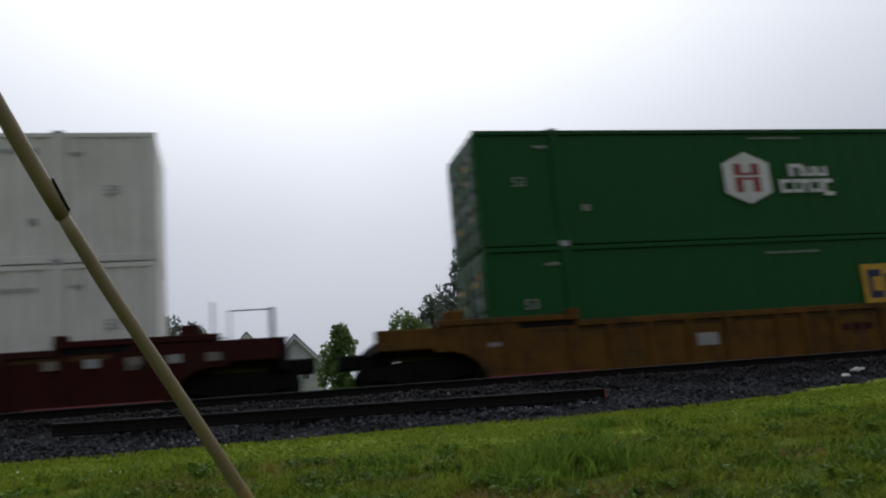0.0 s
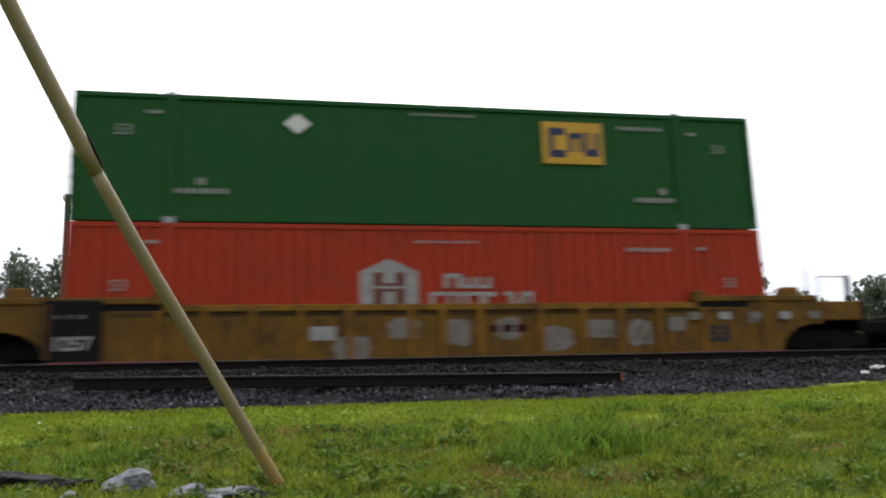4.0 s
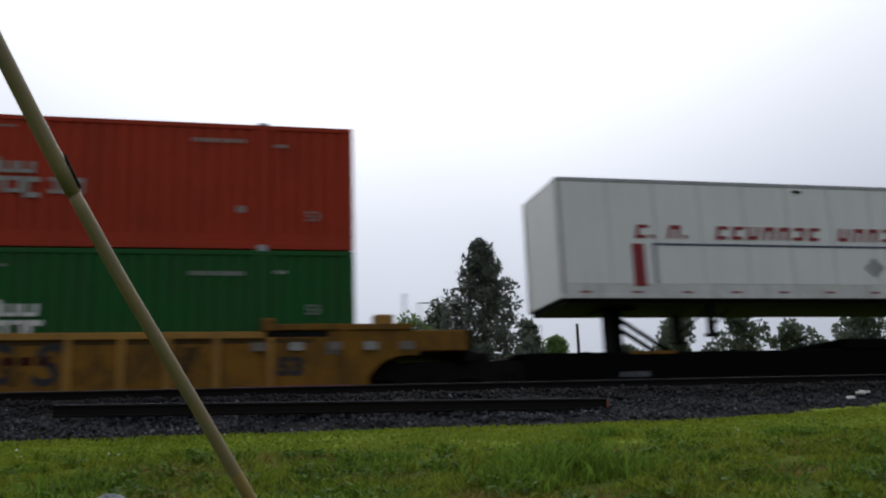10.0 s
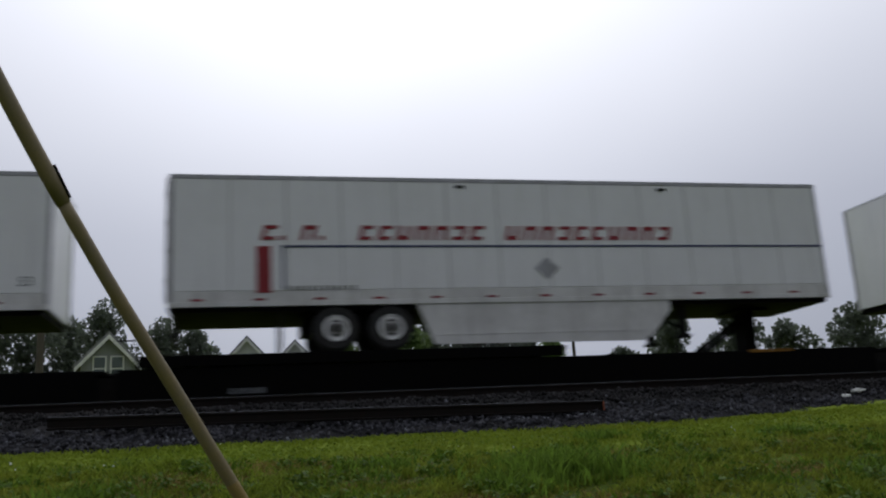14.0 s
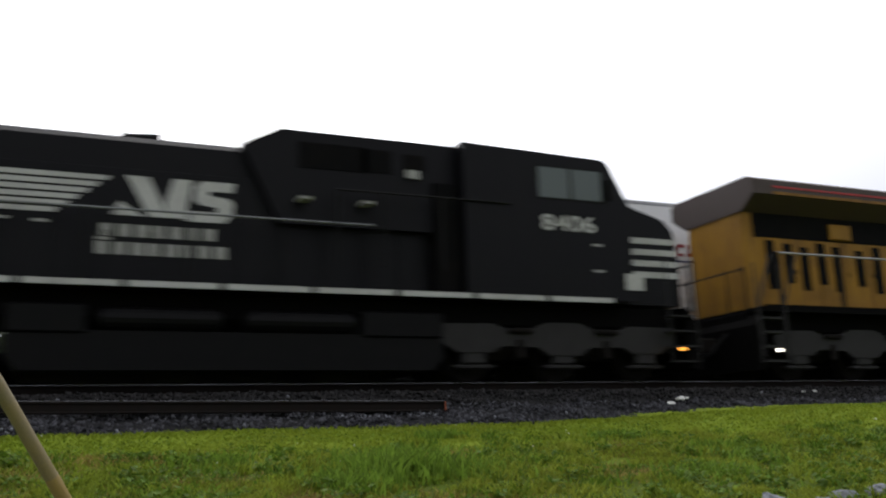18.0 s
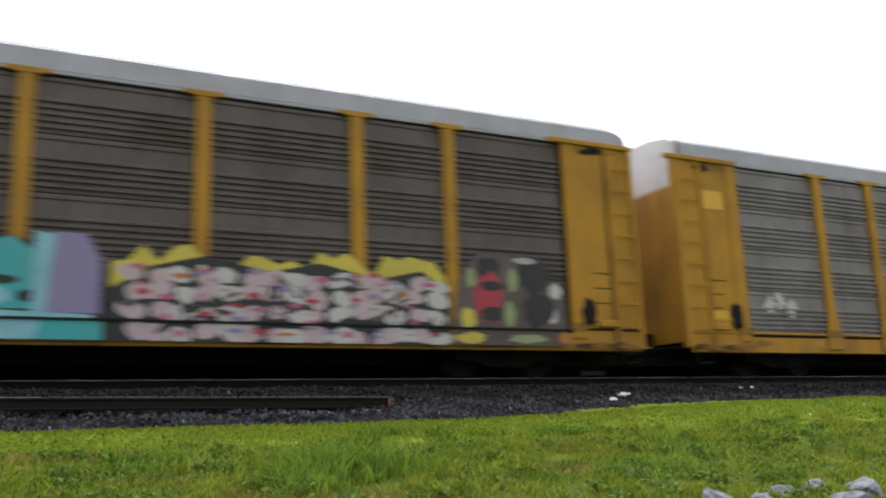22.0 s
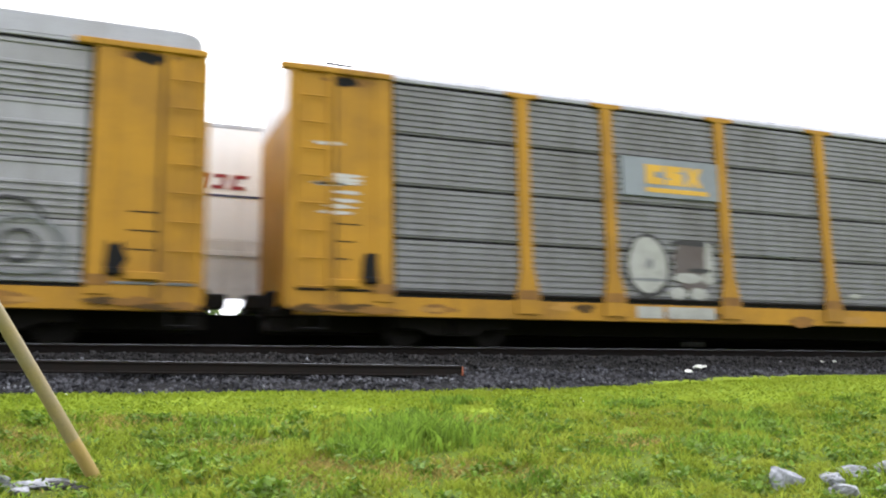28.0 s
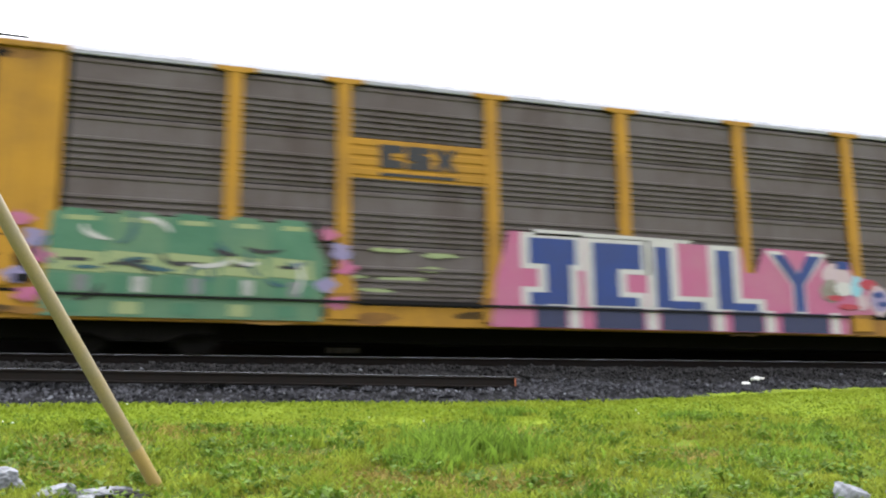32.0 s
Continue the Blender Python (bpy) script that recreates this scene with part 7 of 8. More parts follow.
# a small piece of three letters in blues with white edges
for k, (pts, m, lay, lb) in enumerate((
        ([(11.3, 1.0), (10.25, 0.98), (10.22, 2.3), (10.9, 2.34), (11.3, 2.1)], OFFWHITE, 0, "white letter edge"),
        ([(11.2, 1.05), (10.35, 1.02), (10.35, 2.2), (10.85, 2.25), (11.2, 2.05)], BRIGHTBLUE, 1, "bright blue letter"),
        ([(11.22, 1.75), (10.75, 1.72), (10.75, 1.58), (11.22, 1.6)], OFFWHITE, 2, ""), ([(11.1, 1.42), (10.6, 1.42), (10.55, 1.22), (10.7, 1.22), (10.75, 1.32), (11.1, 1.32)], OFFWHITE, 2, ""),
        ([(10.22, 1.0), (9.95, 1.0), (9.95, 1.5), (9.5, 1.62), (9.4, 2.1), (9.7, 2.36), (10.22, 2.36)], OFFWHITE, 0, "white letter edge"),
        ([(10.15, 1.05), (10.02, 1.05), (10.0, 1.6), (9.6, 1.7), (9.5, 2.05), (9.75, 2.28), (10.15, 2.28)], DEEPTEAL, 1, "deep teal letter"), ([(9.95, 1.85), (9.8, 1.85), (9.8, 1.98), (9.95, 1.98)], OFFWHITE, 2, ""),
        ([(9.42, 1.9), (8.7, 1.95), (8.6, 2.2), (9.4, 2.25)], SKYBLUE, 0, "light blue letter"), ([(8.95, 1.0), (8.65, 1.0), (8.65, 1.95), (8.85, 1.95)], SKYBLUE, 0, ""))):
    part("graffiti", prism(bmesh.new(), [(X(d), z) for d, z in pts], -1.606 - 0.003 * lay - 0.0002 * k, -1.56), m, a4, lb)
for a, b, z in ((14.0, 13.6, 1.2), (8.4, 7.0, 1.0), (8.2, 7.2, 1.12)):
    flat(a4, (a + b) / 2, z, a - b, 0.1, OFFWHITE, 1, int(a * 10), 0.3)
part("graffiti", B(X(8.5), X(7.1), -1.602, -1.592, 0.58, 0.8), OFFWHITE, a4, "pale paint on the sill")
for k in range(10):
    sprayed(a4, X(26.8 - 1.1 + 0.5 * random.Random(k).random()), 2.2 + 1.5 * random.Random(k + 9).random(), 0.6, 0.07, SPRAYWHITE, -1.604, 60 + k, 0.4, "thin white scrawl")

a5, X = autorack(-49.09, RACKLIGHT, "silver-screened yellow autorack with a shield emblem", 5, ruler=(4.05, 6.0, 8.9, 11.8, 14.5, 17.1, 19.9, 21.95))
x0, x1 = X(21.95), X(19.9)
part("emblem_panel", B(x0, x1, -1.632, -1.56, 3.13, 5.0), RACKYEL, a5, "yellow panel behind the shield")
cx = (x0 + x1) / 2
sh = [(cx, 3.42), (cx + 0.45, 3.5), (cx + 0.62, 3.75), (cx + 0.62, 4.35), (cx + 0.5, 4.6), (cx + 0.58, 4.8), (cx + 0.3, 4.78), (cx, 4.88), (cx - 0.3, 4.78), (cx - 0.58, 4.8), (cx - 0.5, 4.6), (cx - 0.62, 4.35), (cx - 0.62, 3.75), (cx - 0.45, 3.5)]
part("shield", prism(bmesh.new(), [(cx + (p - cx) * 1.1, 4.15 + (q - 4.15) * 1.08) for p, q in sh], -1.638, -1.632), SPRAYWHITE, a5, "white-edged shield")
part("shield_head", prism(bmesh.new(), [(cx - 0.6, 4.25), (cx + 0.6, 4.25), (cx + 0.5, 4.6), (cx + 0.56, 4.78), (cx + 0.3, 4.76), (cx, 4.85), (cx - 0.3, 4.76), (cx - 0.56, 4.78), (cx - 0.5, 4.6)], -1.642, -1.638), TXTBLUE, a5, "blue head of the shield")
part("shield_bars", bars(bmesh.new(), cx - 0.55, cx + 0.5, 3.5, 4.22, -1.642, 6, 0.5), PINK, a5, "faded red bars")
part("shield_script", B(cx - 0.42, cx + 0.42, -1.645, -1.642, 4.42, 4.5), SPRAYWHITE, a5)
part("slogan_bars", bars(bmesh.new(), X(19.3), X(17.5), 4.2, 4.42, -1.563, 8, 0.7), SKIRT, a5, "row of dark worn blocks")
part("slogan_bars", bars(bmesh.new(), X(16.6), X(14.7), 4.2, 4.42, -1.563, 8, 0.7), SKIRT, a5)


def loop_stroke(owner, d, z, w, h, mat, layer, a0=0.0, a1=2 * math.pi, thick=0.05):
    """A sprayed line along an ellipse."""
    n = 22
    t = [a0 + (a1 - a0) * i / n for i in range(n + 1)]
    rim = [(X(d) + w * math.cos(a), z + h * math.sin(a)) for a in t]
    core = [(X(d) + (w - thick) * math.cos(a), z + (h - thick) * math.sin(a)) for a in t]
    bm = bmesh.new()
    y = -1.612 - 0.0015 * layer
    o = [bm.verts.new((p, y, q)) for p, q in rim]
    c = [bm.verts.new((p, y, q)) for p, q in core]
    for i in range(n):
        bm.faces.new((o[i], o[i + 1], c[i + 1], c[i]))
    ex = bmesh.ops.extrude_face_region(bm, geom=bm.faces[:])
    for v in ex["geom"]:
        if isinstance(v, bmesh.types.BMVert):
            v.co.y += 0.045
    bmesh.ops.recalc_face_normals(bm, faces=bm.faces[:])
    return part("scrawl", bm, mat, owner, "grey-black sprayed loop")


for k, (d, z, w, h, a0, a1) in enumerate(((2.75, 1.75, 0.62, 0.55, 0.2, 3.3), (2.55, 1.55, 0.55, 0.45, -0.6, 2.6), (2.6, 1.5, 0.3, 0.28, 0, 6.28), (2.2, 1.45, 0.25, 0.42, -1.5, 1.6), (3.15, 1.75, 0.3, 0.4, 1.6, 4.7), (2.6, 1.2, 0.7, 0.16, 3.2, 6.2))):
    loop_stroke(a5, d, z, w, h, SKIRT if k % 2 else SPRAYBLACK, k, a0, a1)

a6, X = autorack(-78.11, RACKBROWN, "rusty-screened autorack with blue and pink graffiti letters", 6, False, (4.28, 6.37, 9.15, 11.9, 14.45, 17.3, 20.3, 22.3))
part("logo_panel", corrugated(X(20.15), X(17.4), 3.2, 3.95, -1.58, 0.18, 0.02, False, 0.5), RACKYEL, a6, "yellow panel with dark blocks")
for k in range(3):
    part("logo_block", prism(bmesh.new(), [(X(19.6) + 0.52 * k + u * 0.46, 3.42 + v * 0.44) for u, v in BOLD[k]], -1.607, -1.60), SPRAYBLACK, a6, "dark block")
part("logo_underline", B(X(19.6), X(18.05), -1.605, -1.60, 3.26, 3.32), SPRAYBLACK, a6)
# pink cloud and five block letters
part("graffiti_ground", prism(bmesh.new(), [(X(17.4), 0.53), (X(9.55), 0.53), (X(9.5), 0.95), (X(8.8), 0.97), (X(8.75), 1.4), (X(8.85), 1.72), (X(9.3), 1.8), (X(9.4), 2.12), (X(9.95), 2.02), (X(10.05), 2.28), (X(11.5), 2.3), (X(11.75), 1.76), (X(11.98), 1.76), (X(12.05), 2.28), (X(17.0), 2.36), (X(17.3), 1.4)], -1.655, -1.64), PINK, a6, "pink sprayed cloud")
LETTERS = (("J", ((16.6, 15.62, 1.75, 2.25), (16.25, 15.75, 0.98, 1.75), (16.6, 16.25, 0.96, 1.2))),
           ("E", ((15.25, 14.2, 1.72, 2.22), (15.25, 14.7, 0.98, 1.72), (14.7, 14.3, 0.98, 1.16))),
           ("L", ((13.92, 13.62, 0.98, 2.2), (13.62, 12.95, 0.96, 1.12))),
           ("L", ((12.62, 12.28, 0.98, 2.2), (12.28, 11.75, 0.96, 1.12))))
for ch, strokes in LETTERS:
    for k, (a, b, p, q) in enumerate(strokes):
        part("graffiti_letter_edge", B(X(a + 0.17), X(b - 0.17), -1.662 + 0.0008 * k, -1.657, max(p - 0.1, 0.95), q + 0.1), SPRAYWHITE, a6, "white edge of a letter")
    for a, b, p, q in strokes:
        part("graffiti_letter", B(X(a), X(b), -1.667, -1.662, p, q), SPRAYBLUE, a6, f"royal blue stroke of the block letter {ch}")
ypts = [(11.32, 2.18), (11.02, 2.18), (10.72, 1.78), (10.47, 2.18), (10.12, 2.18), (10.6, 1.55), (10.6, 0.98), (10.85, 0.98), (10.85, 1.55)]
part("graffiti_letter_edge", prism(bmesh.new(), [(X(10.72 + (d - 10.72) * 1.28), 1.58 + (z - 1.58) * 1.12) for d, z in ypts], -1.662, -1.657), SPRAYWHITE, a6, "white edge of a letter")
part("graffiti_letter", prism(bmesh.new(), [(X(d), z) for d, z in ypts], -1.667, -1.662), SPRAYBLUE, a6, "royal blue block letter Y")
for a, b in ((16.5, 15.85), (15.25, 14.2), (13.85, 12.8), (12.35, 11.65), (11.2, 10.05)):
    part("graffiti_shadow", B(X(a), X(b), -1.664, -1.657, 0.54, 0.95), NAVY, a6)
    part("graffiti_gap", B(X(b - 0.06), X(b - 0.28), -1.661, -1.657, 0.54, 0.98), SPRAYWHITE, a6)
part("graffiti_top_edge", prism(bmesh.new(), [(X(16.5), 2.3), (X(13.2), 2.3), (X(13.1), 2.37), (X(16.5), 2.42)], -1.662, -1.657), SPRAYWHITE, a6)
# the groove's shade again, a black strip in front of the letters
part("shaded_sill_groove", B(X(25.0), X(9.5), -1.70, -1.65, 0.885, 0.925), BLACK, a6)
# the tail behind the letters
for d, z, w, h, mat in ((9.75, 1.75, 0.75, 0.62, PALEPINK), (9.95, 1.45, 0.5, 0.5, PATCHGREY), (9.6, 1.5, 0.5, 0.3, SPRAYWHITE), (9.25, 1.55, 0.32, 0.5, SKYBLUE), (8.95, 1.62, 0.5, 0.22, SPRAYRED),
                        (9.15, 1.22, 0.3, 0.36, PALEPINK), (8.68, 1.28, 0.66, 0.66, PALEPINK), (8.68, 1.28, 0.5, 0.5, LILAC), (8.72, 1.4, 0.34, 0.14, SPRAYBLUE), (8.6, 1.2, 0.3, 0.12, SPRAYBLUE), (9.5, 1.12, 0.6, 0.12, SPRAYRED), (9.85, 1.3, 0.4, 0.12, SPRAYRED)):
    shade_order[0] += 1
    sprayed(a6, X(d), z, w, h, mat, -1.661 - 0.0008 * (shade_order[0] % 20), 300 + shade_order[0], 0.14)
part("graffiti_letter", B(X(9.75), X(9.42), -1.684, -1.68, 1.93, 2.1), SPRAYBLUE, a6, "royal blue block")
part("rusty_sill", B(X(9.5), X(8.55), -1.6, -1.588, 0.53, 0.84), RUSTFOOT, a6, "rust-orange stretch of the sill")
part("data_strip", B(X(8.4), X(7.1), -1.6, -1.588, 0.56, 0.8), PATCHGREY, a6, "pale strip with dark bars")
row_of("data_bar", a6, BLACK, X(8.25), X(7.2), 0.62, 0.74, -1.601, 6, 0.5)
part("yellow_patch", B(X(7.0), X(6.6), -1.6, -1.588, 0.62, 0.82), LOGOYEL, a6)
# mint green piece at the rear
part("graffiti_ground", prism(bmesh.new(), [(X(25.0), 0.55), (X(20.7), 0.55), (X(20.6), 1.6), (X(21.0), 2.25), (X(24.9), 2.25)], -1.655, -1.64), SPRAYGREEN, a6, "mint green sprayed ground")
for k in range(5):
    rr = random.Random(500 + k)
    d = 24.5 - 0.82 * k
    w = rr.uniform(0.7, 0.85)
    part("graffiti", prism(bmesh.new(), [(X(d + w / 2), 1.62), (X(d - w / 2), 1.62), (X(d - w / 2), 2.05), (X(d - w * 0.3), 2.3), (X(d + w * 0.3), 2.32), (X(d + w / 2), 2.1)], -1.660, -1.656), DEEPMINT if k % 2 == 0 else SPRAYGREEN, a6, "mint green letter top")
    part("graffiti", B(X(d + w * 0.25), X(d - w * 0.3), -1.663, -1.660, 2.12, 2.2), LIME, a6)
    part("graffiti", prism(bmesh.new(), [(X(d + w * 0.55), 1.3), (X(d - w * 0.5), 1.26), (X(d - w * 0.45), 1.6), (X(d + w * 0.5), 1.64)], -1.662, -1.656), LIME, a6, "pale lime letter middle")
    part("graffiti", B(X(d + w * 0.3), X(d - w * 0.2), -1.665, -1.662, 1.44, 1.5), SPRAYBLACK, a6)
    part("graffiti", B(X(d + w * 0.45), X(d + w * 0.1), -1.663, -1.656, 0.94, 1.24), DEEPMINT, a6)
    part("graffiti", B(X(d + w * 0.05), X(d - w * 0.2), -1.663, -1.656, 0.96, 1.22), OFFWHITE if k % 2 else SKIRT, a6)
    part("graffiti", B(X(d - w * 0.2), X(d - w * 0.5), -1.662, -1.656, 0.95, 1.25), SPRAYGREEN if k % 2 else DEEPMINT, a6)
    part("graffiti", B(X(d + w * 0.35), X(d - w * 0.1), -1.662, -1.656, 0.6, 0.8), LIME if k % 2 else DEEPMINT, a6)
for q in range(22):
    p, a0 = 20.8 + 4.0 * (q + r.random()) / 22, r.uniform(0, 6.28)
    sprayed_line(a6, p, r.uniform(1.0, 2.1), r.uniform(0.2, 0.45), r.uniform(0.15, 0.35), a0, a0 + r.uniform(1.2, 2.6), r.uniform(0.05, 0.1), (SPRAYBLACK, DEEPTEAL, SPRAYWHITE, DEEPTEAL)[q % 4], 6, "dark or white outline stroke")
for d in (25.2, 20.4):
    for k in range(5):
        sprayed(a6, X(d + 0.2 * math.sin(k * 2)), 0.9 + 0.3 * k, 0.35, 0.25, LILAC if k % 2 else PINK, -1.658 - 0.001 * k, 560 + k, 0.4)
for k in range(12):
    rr = random.Random(600 + k)
    sprayed(a6, X(18.2 + 2.0 * rr.random()), 1.1 + 0.8 * rr.random(), rr.uniform(0.3, 0.7), 0.08, LIME, -1.565, 620 + k, 0.4, "thin lime scrawl")
for k in range(12):
    rr = random.Random(700 + k)
    sprayed(a6, X(5.2 + 0.8 * rr.random()), 1.2 + 0.5 * rr.random(), rr.uniform(0.2, 0.4), 0.07, SPRAYWHITE, -1.565, 720 + k, 0.4, "thin white scrawl")


# ---- locomotives ----
def loco_truck(owner, axles, y_face=-1.22):
    """A three-axle truck with a cast side frame."""
    x0, x1 = axles[0], axles[-1]
    t = part("bogie", B(x0 - 0.5, x1 + 0.5, -0.6, 0.6, 0.45, 0.8, 0.03), GRIME, owner)
    for s in (-1, 1):
        y = s * 1.16
        o = [(x0 - 0.75, 0.78), (x0 - 0.75, 1.1), (x0 + 0.4, 1.12), (axles[1] - 1.0, 0.93), (axles[1] - 0.38, 1.16), (axles[1] + 0.38, 1.16), (axles[1] + 1.0, 0.93), (x1 - 0.4, 1.12), (x1 + 0.75, 1.1), (x1 + 0.75, 0.78),
             (x1 + 0.36, 0.55), (x1 - 0.36, 0.55), (x1 - 0.6, 0.68), (axles[1] + 0.6, 0.66), (axles[1] + 0.38, 0.5), (axles[1] - 0.38, 0.5), (axles[1] - 0.6, 0.66), (x0 + 0.6, 0.68), (x0 + 0.36, 0.55), (x0 - 0.36, 0.55)]
        part("side_frame", prism(bmesh.new(), o, min(y, y + s * 0.12), max(y, y + s * 0.12)), SIDEFRAME, t)
        for a in axles:
            part("axle_box", B(a - 0.26, a + 0.26, y - 0.1, y + 0.16, 0.3, 0.72, 0.06), SIDEFRAME, t)
            part("spring_seat", B(a - 0.42, a + 0.42, y - 0.08, y + 0.1, 0.24, 0.32, 0.02), SIDEFRAME, t)
        for a in ((axles[0] + axles[1]) / 2, (axles[1] + axles[2]) / 2):
            part("brake_cylinder", rod(bmesh.new(), (a - 0.25, y + s * 0.16, 0.98), (a + 0.25, y + s * 0.16, 0.98), 0.06, 10), GRIME, t)
            part("coil_spring", rod(bmesh.new(), (a, y + s * 0.1, 0.45), (a, y + s * 0.1, 0.8), 0.09, 10), GRIME, t)
    for a in axles:
        for s in (-1, 1):
            w = part("wheel", BIGWHEEL, GRIME, t)
            w.location = (a, s * 0.755, 0.5)
            if s > 0:
                w.rotation_euler = (0, 0, math.pi)
    return t


def locomotive(x0, x1, body, roof, rad, stripe, label, nose_dx, cab_l, plain, top=4.38, rad_len=4.6, house_len=3.6):
    """A six-axle hood locomotive, nose to the east. x0 and x1 are its rear and front ends in the train."""
    m = (x0 + x1) / 2
    c = thing("locomotive", label, "diesel locomotive", "locomotives", (0, NEAR, 0))
    h = (x1 - x0) / 2
    F = lambda x: x - m                       # train x to local x
    # frame and walkways
    part("frame", B(-h + 0.3, h - 0.3, -1.1, 1.1, 1.1, 1.55, 0.02), PITCH, c)
    part("walkway", B(-h + 0.35, h - 1.9, -1.54, 1.54, 1.54, 1.62, 0.01), PITCH, c)
    n = 11
    for i in range(n):
        a = -h + 0.4 + i * (2 * h - 2.6) / n
        part("walkway_stripe", B(a, a + (2 * h - 2.6) / n - (0.12 if plain else 0.004), -1.556, -1.54, 1.56 if plain else 1.5, 1.66), stripe, c, "pale edge stripe" if plain else "grimy black walkway edge")
    # long hood
    hy = 0.98
    hood0, hood1 = -h + 0.55, cab_l
    part("hood", B(hood0, hood1, -hy, hy, 1.6, top, 0.13 if plain else 0.03), body, c)
    doors = 17
    for i in range(doors):
        a = hood0 + 0.5 + i * (hood1 - hood0 - 1.0) / doors
        part("hood_door", B(a + 0.02, a + (hood1 - hood0 - 1.0) / doors - 0.02, -hy - 0.02, -hy, 1.72, 3.75, 0.008), body, c)
        part("door_latch", B(a + 0.08, a + 0.12, -hy - 0.035, -hy - 0.02, 2.5, 2.62), BLACK, c)
    # flared radiators at the rear
    r1 = -h + 0.75 + rad_len
    bm = bmesh.new()
    prof = [(-1.02, 3.95), (-1.5, 4.28), (-1.5, 4.62), (-1.3, 4.72), (1.3, 4.72), (1.5, 4.62), (1.5, 4.28), (1.02, 3.95)]
    e0 = [bm.verts.new((hood0 + (0.35 if plain else -0.05) - (0.3 if plain and abs(y) < 1.2 else 0.0), y, z)) for y, z in prof]
    e1 = [bm.verts.new((r1, y, z)) for y, z in prof]
    for i in range(len(prof)):
        j = (i + 1) % len(prof)
        bm.faces.new((e0[i], e1[i], e1[j], e0[j]))
    bm.faces.new(e0[::-1])
    bm.faces.new(e1)
    bmesh.ops.recalc_face_normals(bm, faces=bm.faces[:])
    part("radiator_housing", bm, rad, c, "wide flared radiator housing")
    part("radiator_intake", B(hood0 + 0.3, r1 - 0.2 if plain else r1 + 0.1, -hy - 0.03, -hy, 3.62 if plain else 3.36, 3.98), DARKGRILL, c)
    for k in range(5):
        a = hood0 + 0.7 + k * 0.85
        part("roof_screen", B(a, a + 0.7, -1.2, 1.2, 4.72, 4.76), BLACK, c)
    if plain:
        part("roof_grab", B(hood0 + 0.55, r1 - 0.7, -1.4, -1.34, 4.765, 4.80), BLACK, c, "low lattice rail on the roof's edge")
        for k in range(17):
            a = hood0 + 0.55 + k * (r1 - hood0 - 1.3) / 16
            part("grab_stanchion", B(a - (0.1 if k % 3 == 0 else 0.02), a + (0.1 if k % 3 == 0 else 0.02), -1.4, -1.34, 4.66, 4.77), BLACK, c)
        part("rear_headlight", B(hood0 - 0.28, hood0 + 0.1, -0.3, 0.3, 3.75, 4.45, 0.1), body, c, "boxy rear headlight housing")
        part("number_board", B(hood0 - 0.03, hood0 + 0.02, -0.85, -0.4, 3.5, 3.68), OFFWHITE, c, "small pale number board")
    part("exhaust_stack", B(r1 + 1.6, r1 + 2.5, -0.4, 0.4, top, top + 0.14, 0.03), BLACK, c)
    for q in (-0.3, -0.15):
        part("horn", rod(bmesh.new(), (r1 + 2.9, q, top + 0.2), (r1 + 3.6, q, top + 0.2), 0.05, 8, 0.1), BLACK, c)
    part("horn_stand", B(r1 + 3.2, r1 + 3.3, -0.28, -0.16, top - 0.02, top + 0.18), BLACK, c)
    # blower and dynamic brake house in front of the cab
    dyn0 = cab_l - house_len
    part("brake_house", prism(bmesh.new(), [(dyn0 - 0.7, top - 0.02), (dyn0, 4.72), (cab_l + 0.1, 4.72), (cab_l + 0.1, 2.9), (dyn0, 2.9)], -1.18, 1.18), body if plain else roof, c, "raised equipment house behind the cab")
    part("house_grille", B(dyn0 + 0.35, dyn0 + 1.7, -1.2, -1.18, 4.0, 4.5), DARKGRILL, c)
    part("house_grille", B(cab_l - 2.0, cab_l - 1.4, -1.2, -1.18, 4.02, 4.48), DARKGRILL, c)
    part("house_grille", B(cab_l - 1.15, cab_l - 0.7, -1.2, -1.18, 4.12, 4.45), DARKGRILL, c)
    part("white_box", B(cab_l - 1.1, cab_l - 0.85, -1.25, -1.2, 3.95, 4.12), OFFWHITE, c)
    if not plain:
        part("lower_house", B(dyn0, cab_l + 0.1, -1.2, -1.18, 1.7, 3.88), body, c)
    # cab
    cf = h - nose_dx
    part("cab", prism(bmesh.new(), [(cab_l, 1.62), (cf + 0.45, 1.62), (cf + 0.45, 3.7), (cf, 4.55), (cf - 0.12, 4.64), (cab_l + 0.1, 4.72), (cab_l, 4.66)], -1.5, 1.5), body, c)
    part("cab_roof", prism(bmesh.new(), [(cab_l, 4.64), (cab_l, 4.76), (cf - 0.1, 4.68), (cf - 0.02, 4.58)], -1.42, 1.42), roof, c)
    for a, b in ((cf - 1.72, cf - 0.98), (cf - 0.92, cf - 0.2)):
        w = part("cab_window", B(a, b, -1.512, -1.49, 3.72, 4.38, 0.01), GLASS, c, "reflective side window")
        part("window_frame", B(a - 0.04, b + 0.04, -1.506, -1.5, 3.68, 4.42), BLACK, w)
    part("windscreen", prism(bmesh.new(), [(cf + 0.40, 3.8), (cf + 0.44, 3.82), (cf + 0.07, 4.5), (cf + 0.03, 4.48)], -1.3, 1.3), GLASS, c)
    part("cab_door", B(cab_l - 0.55, cab_l - 0.02, -1.3, -1.0, 1.7, 3.9, 0.02), DARKGRILL if plain else body, c)
    part("mirror", B(cf - 0.1, cf - 0.04, -1.66, -1.52, 3.75, 4.2, 0.01), BLACK, c)
    part("roof_unit", B(cf - 1.0, cf - 0.2, -0.9, 0.2, 4.68, 4.8, 0.03), ALU, c)
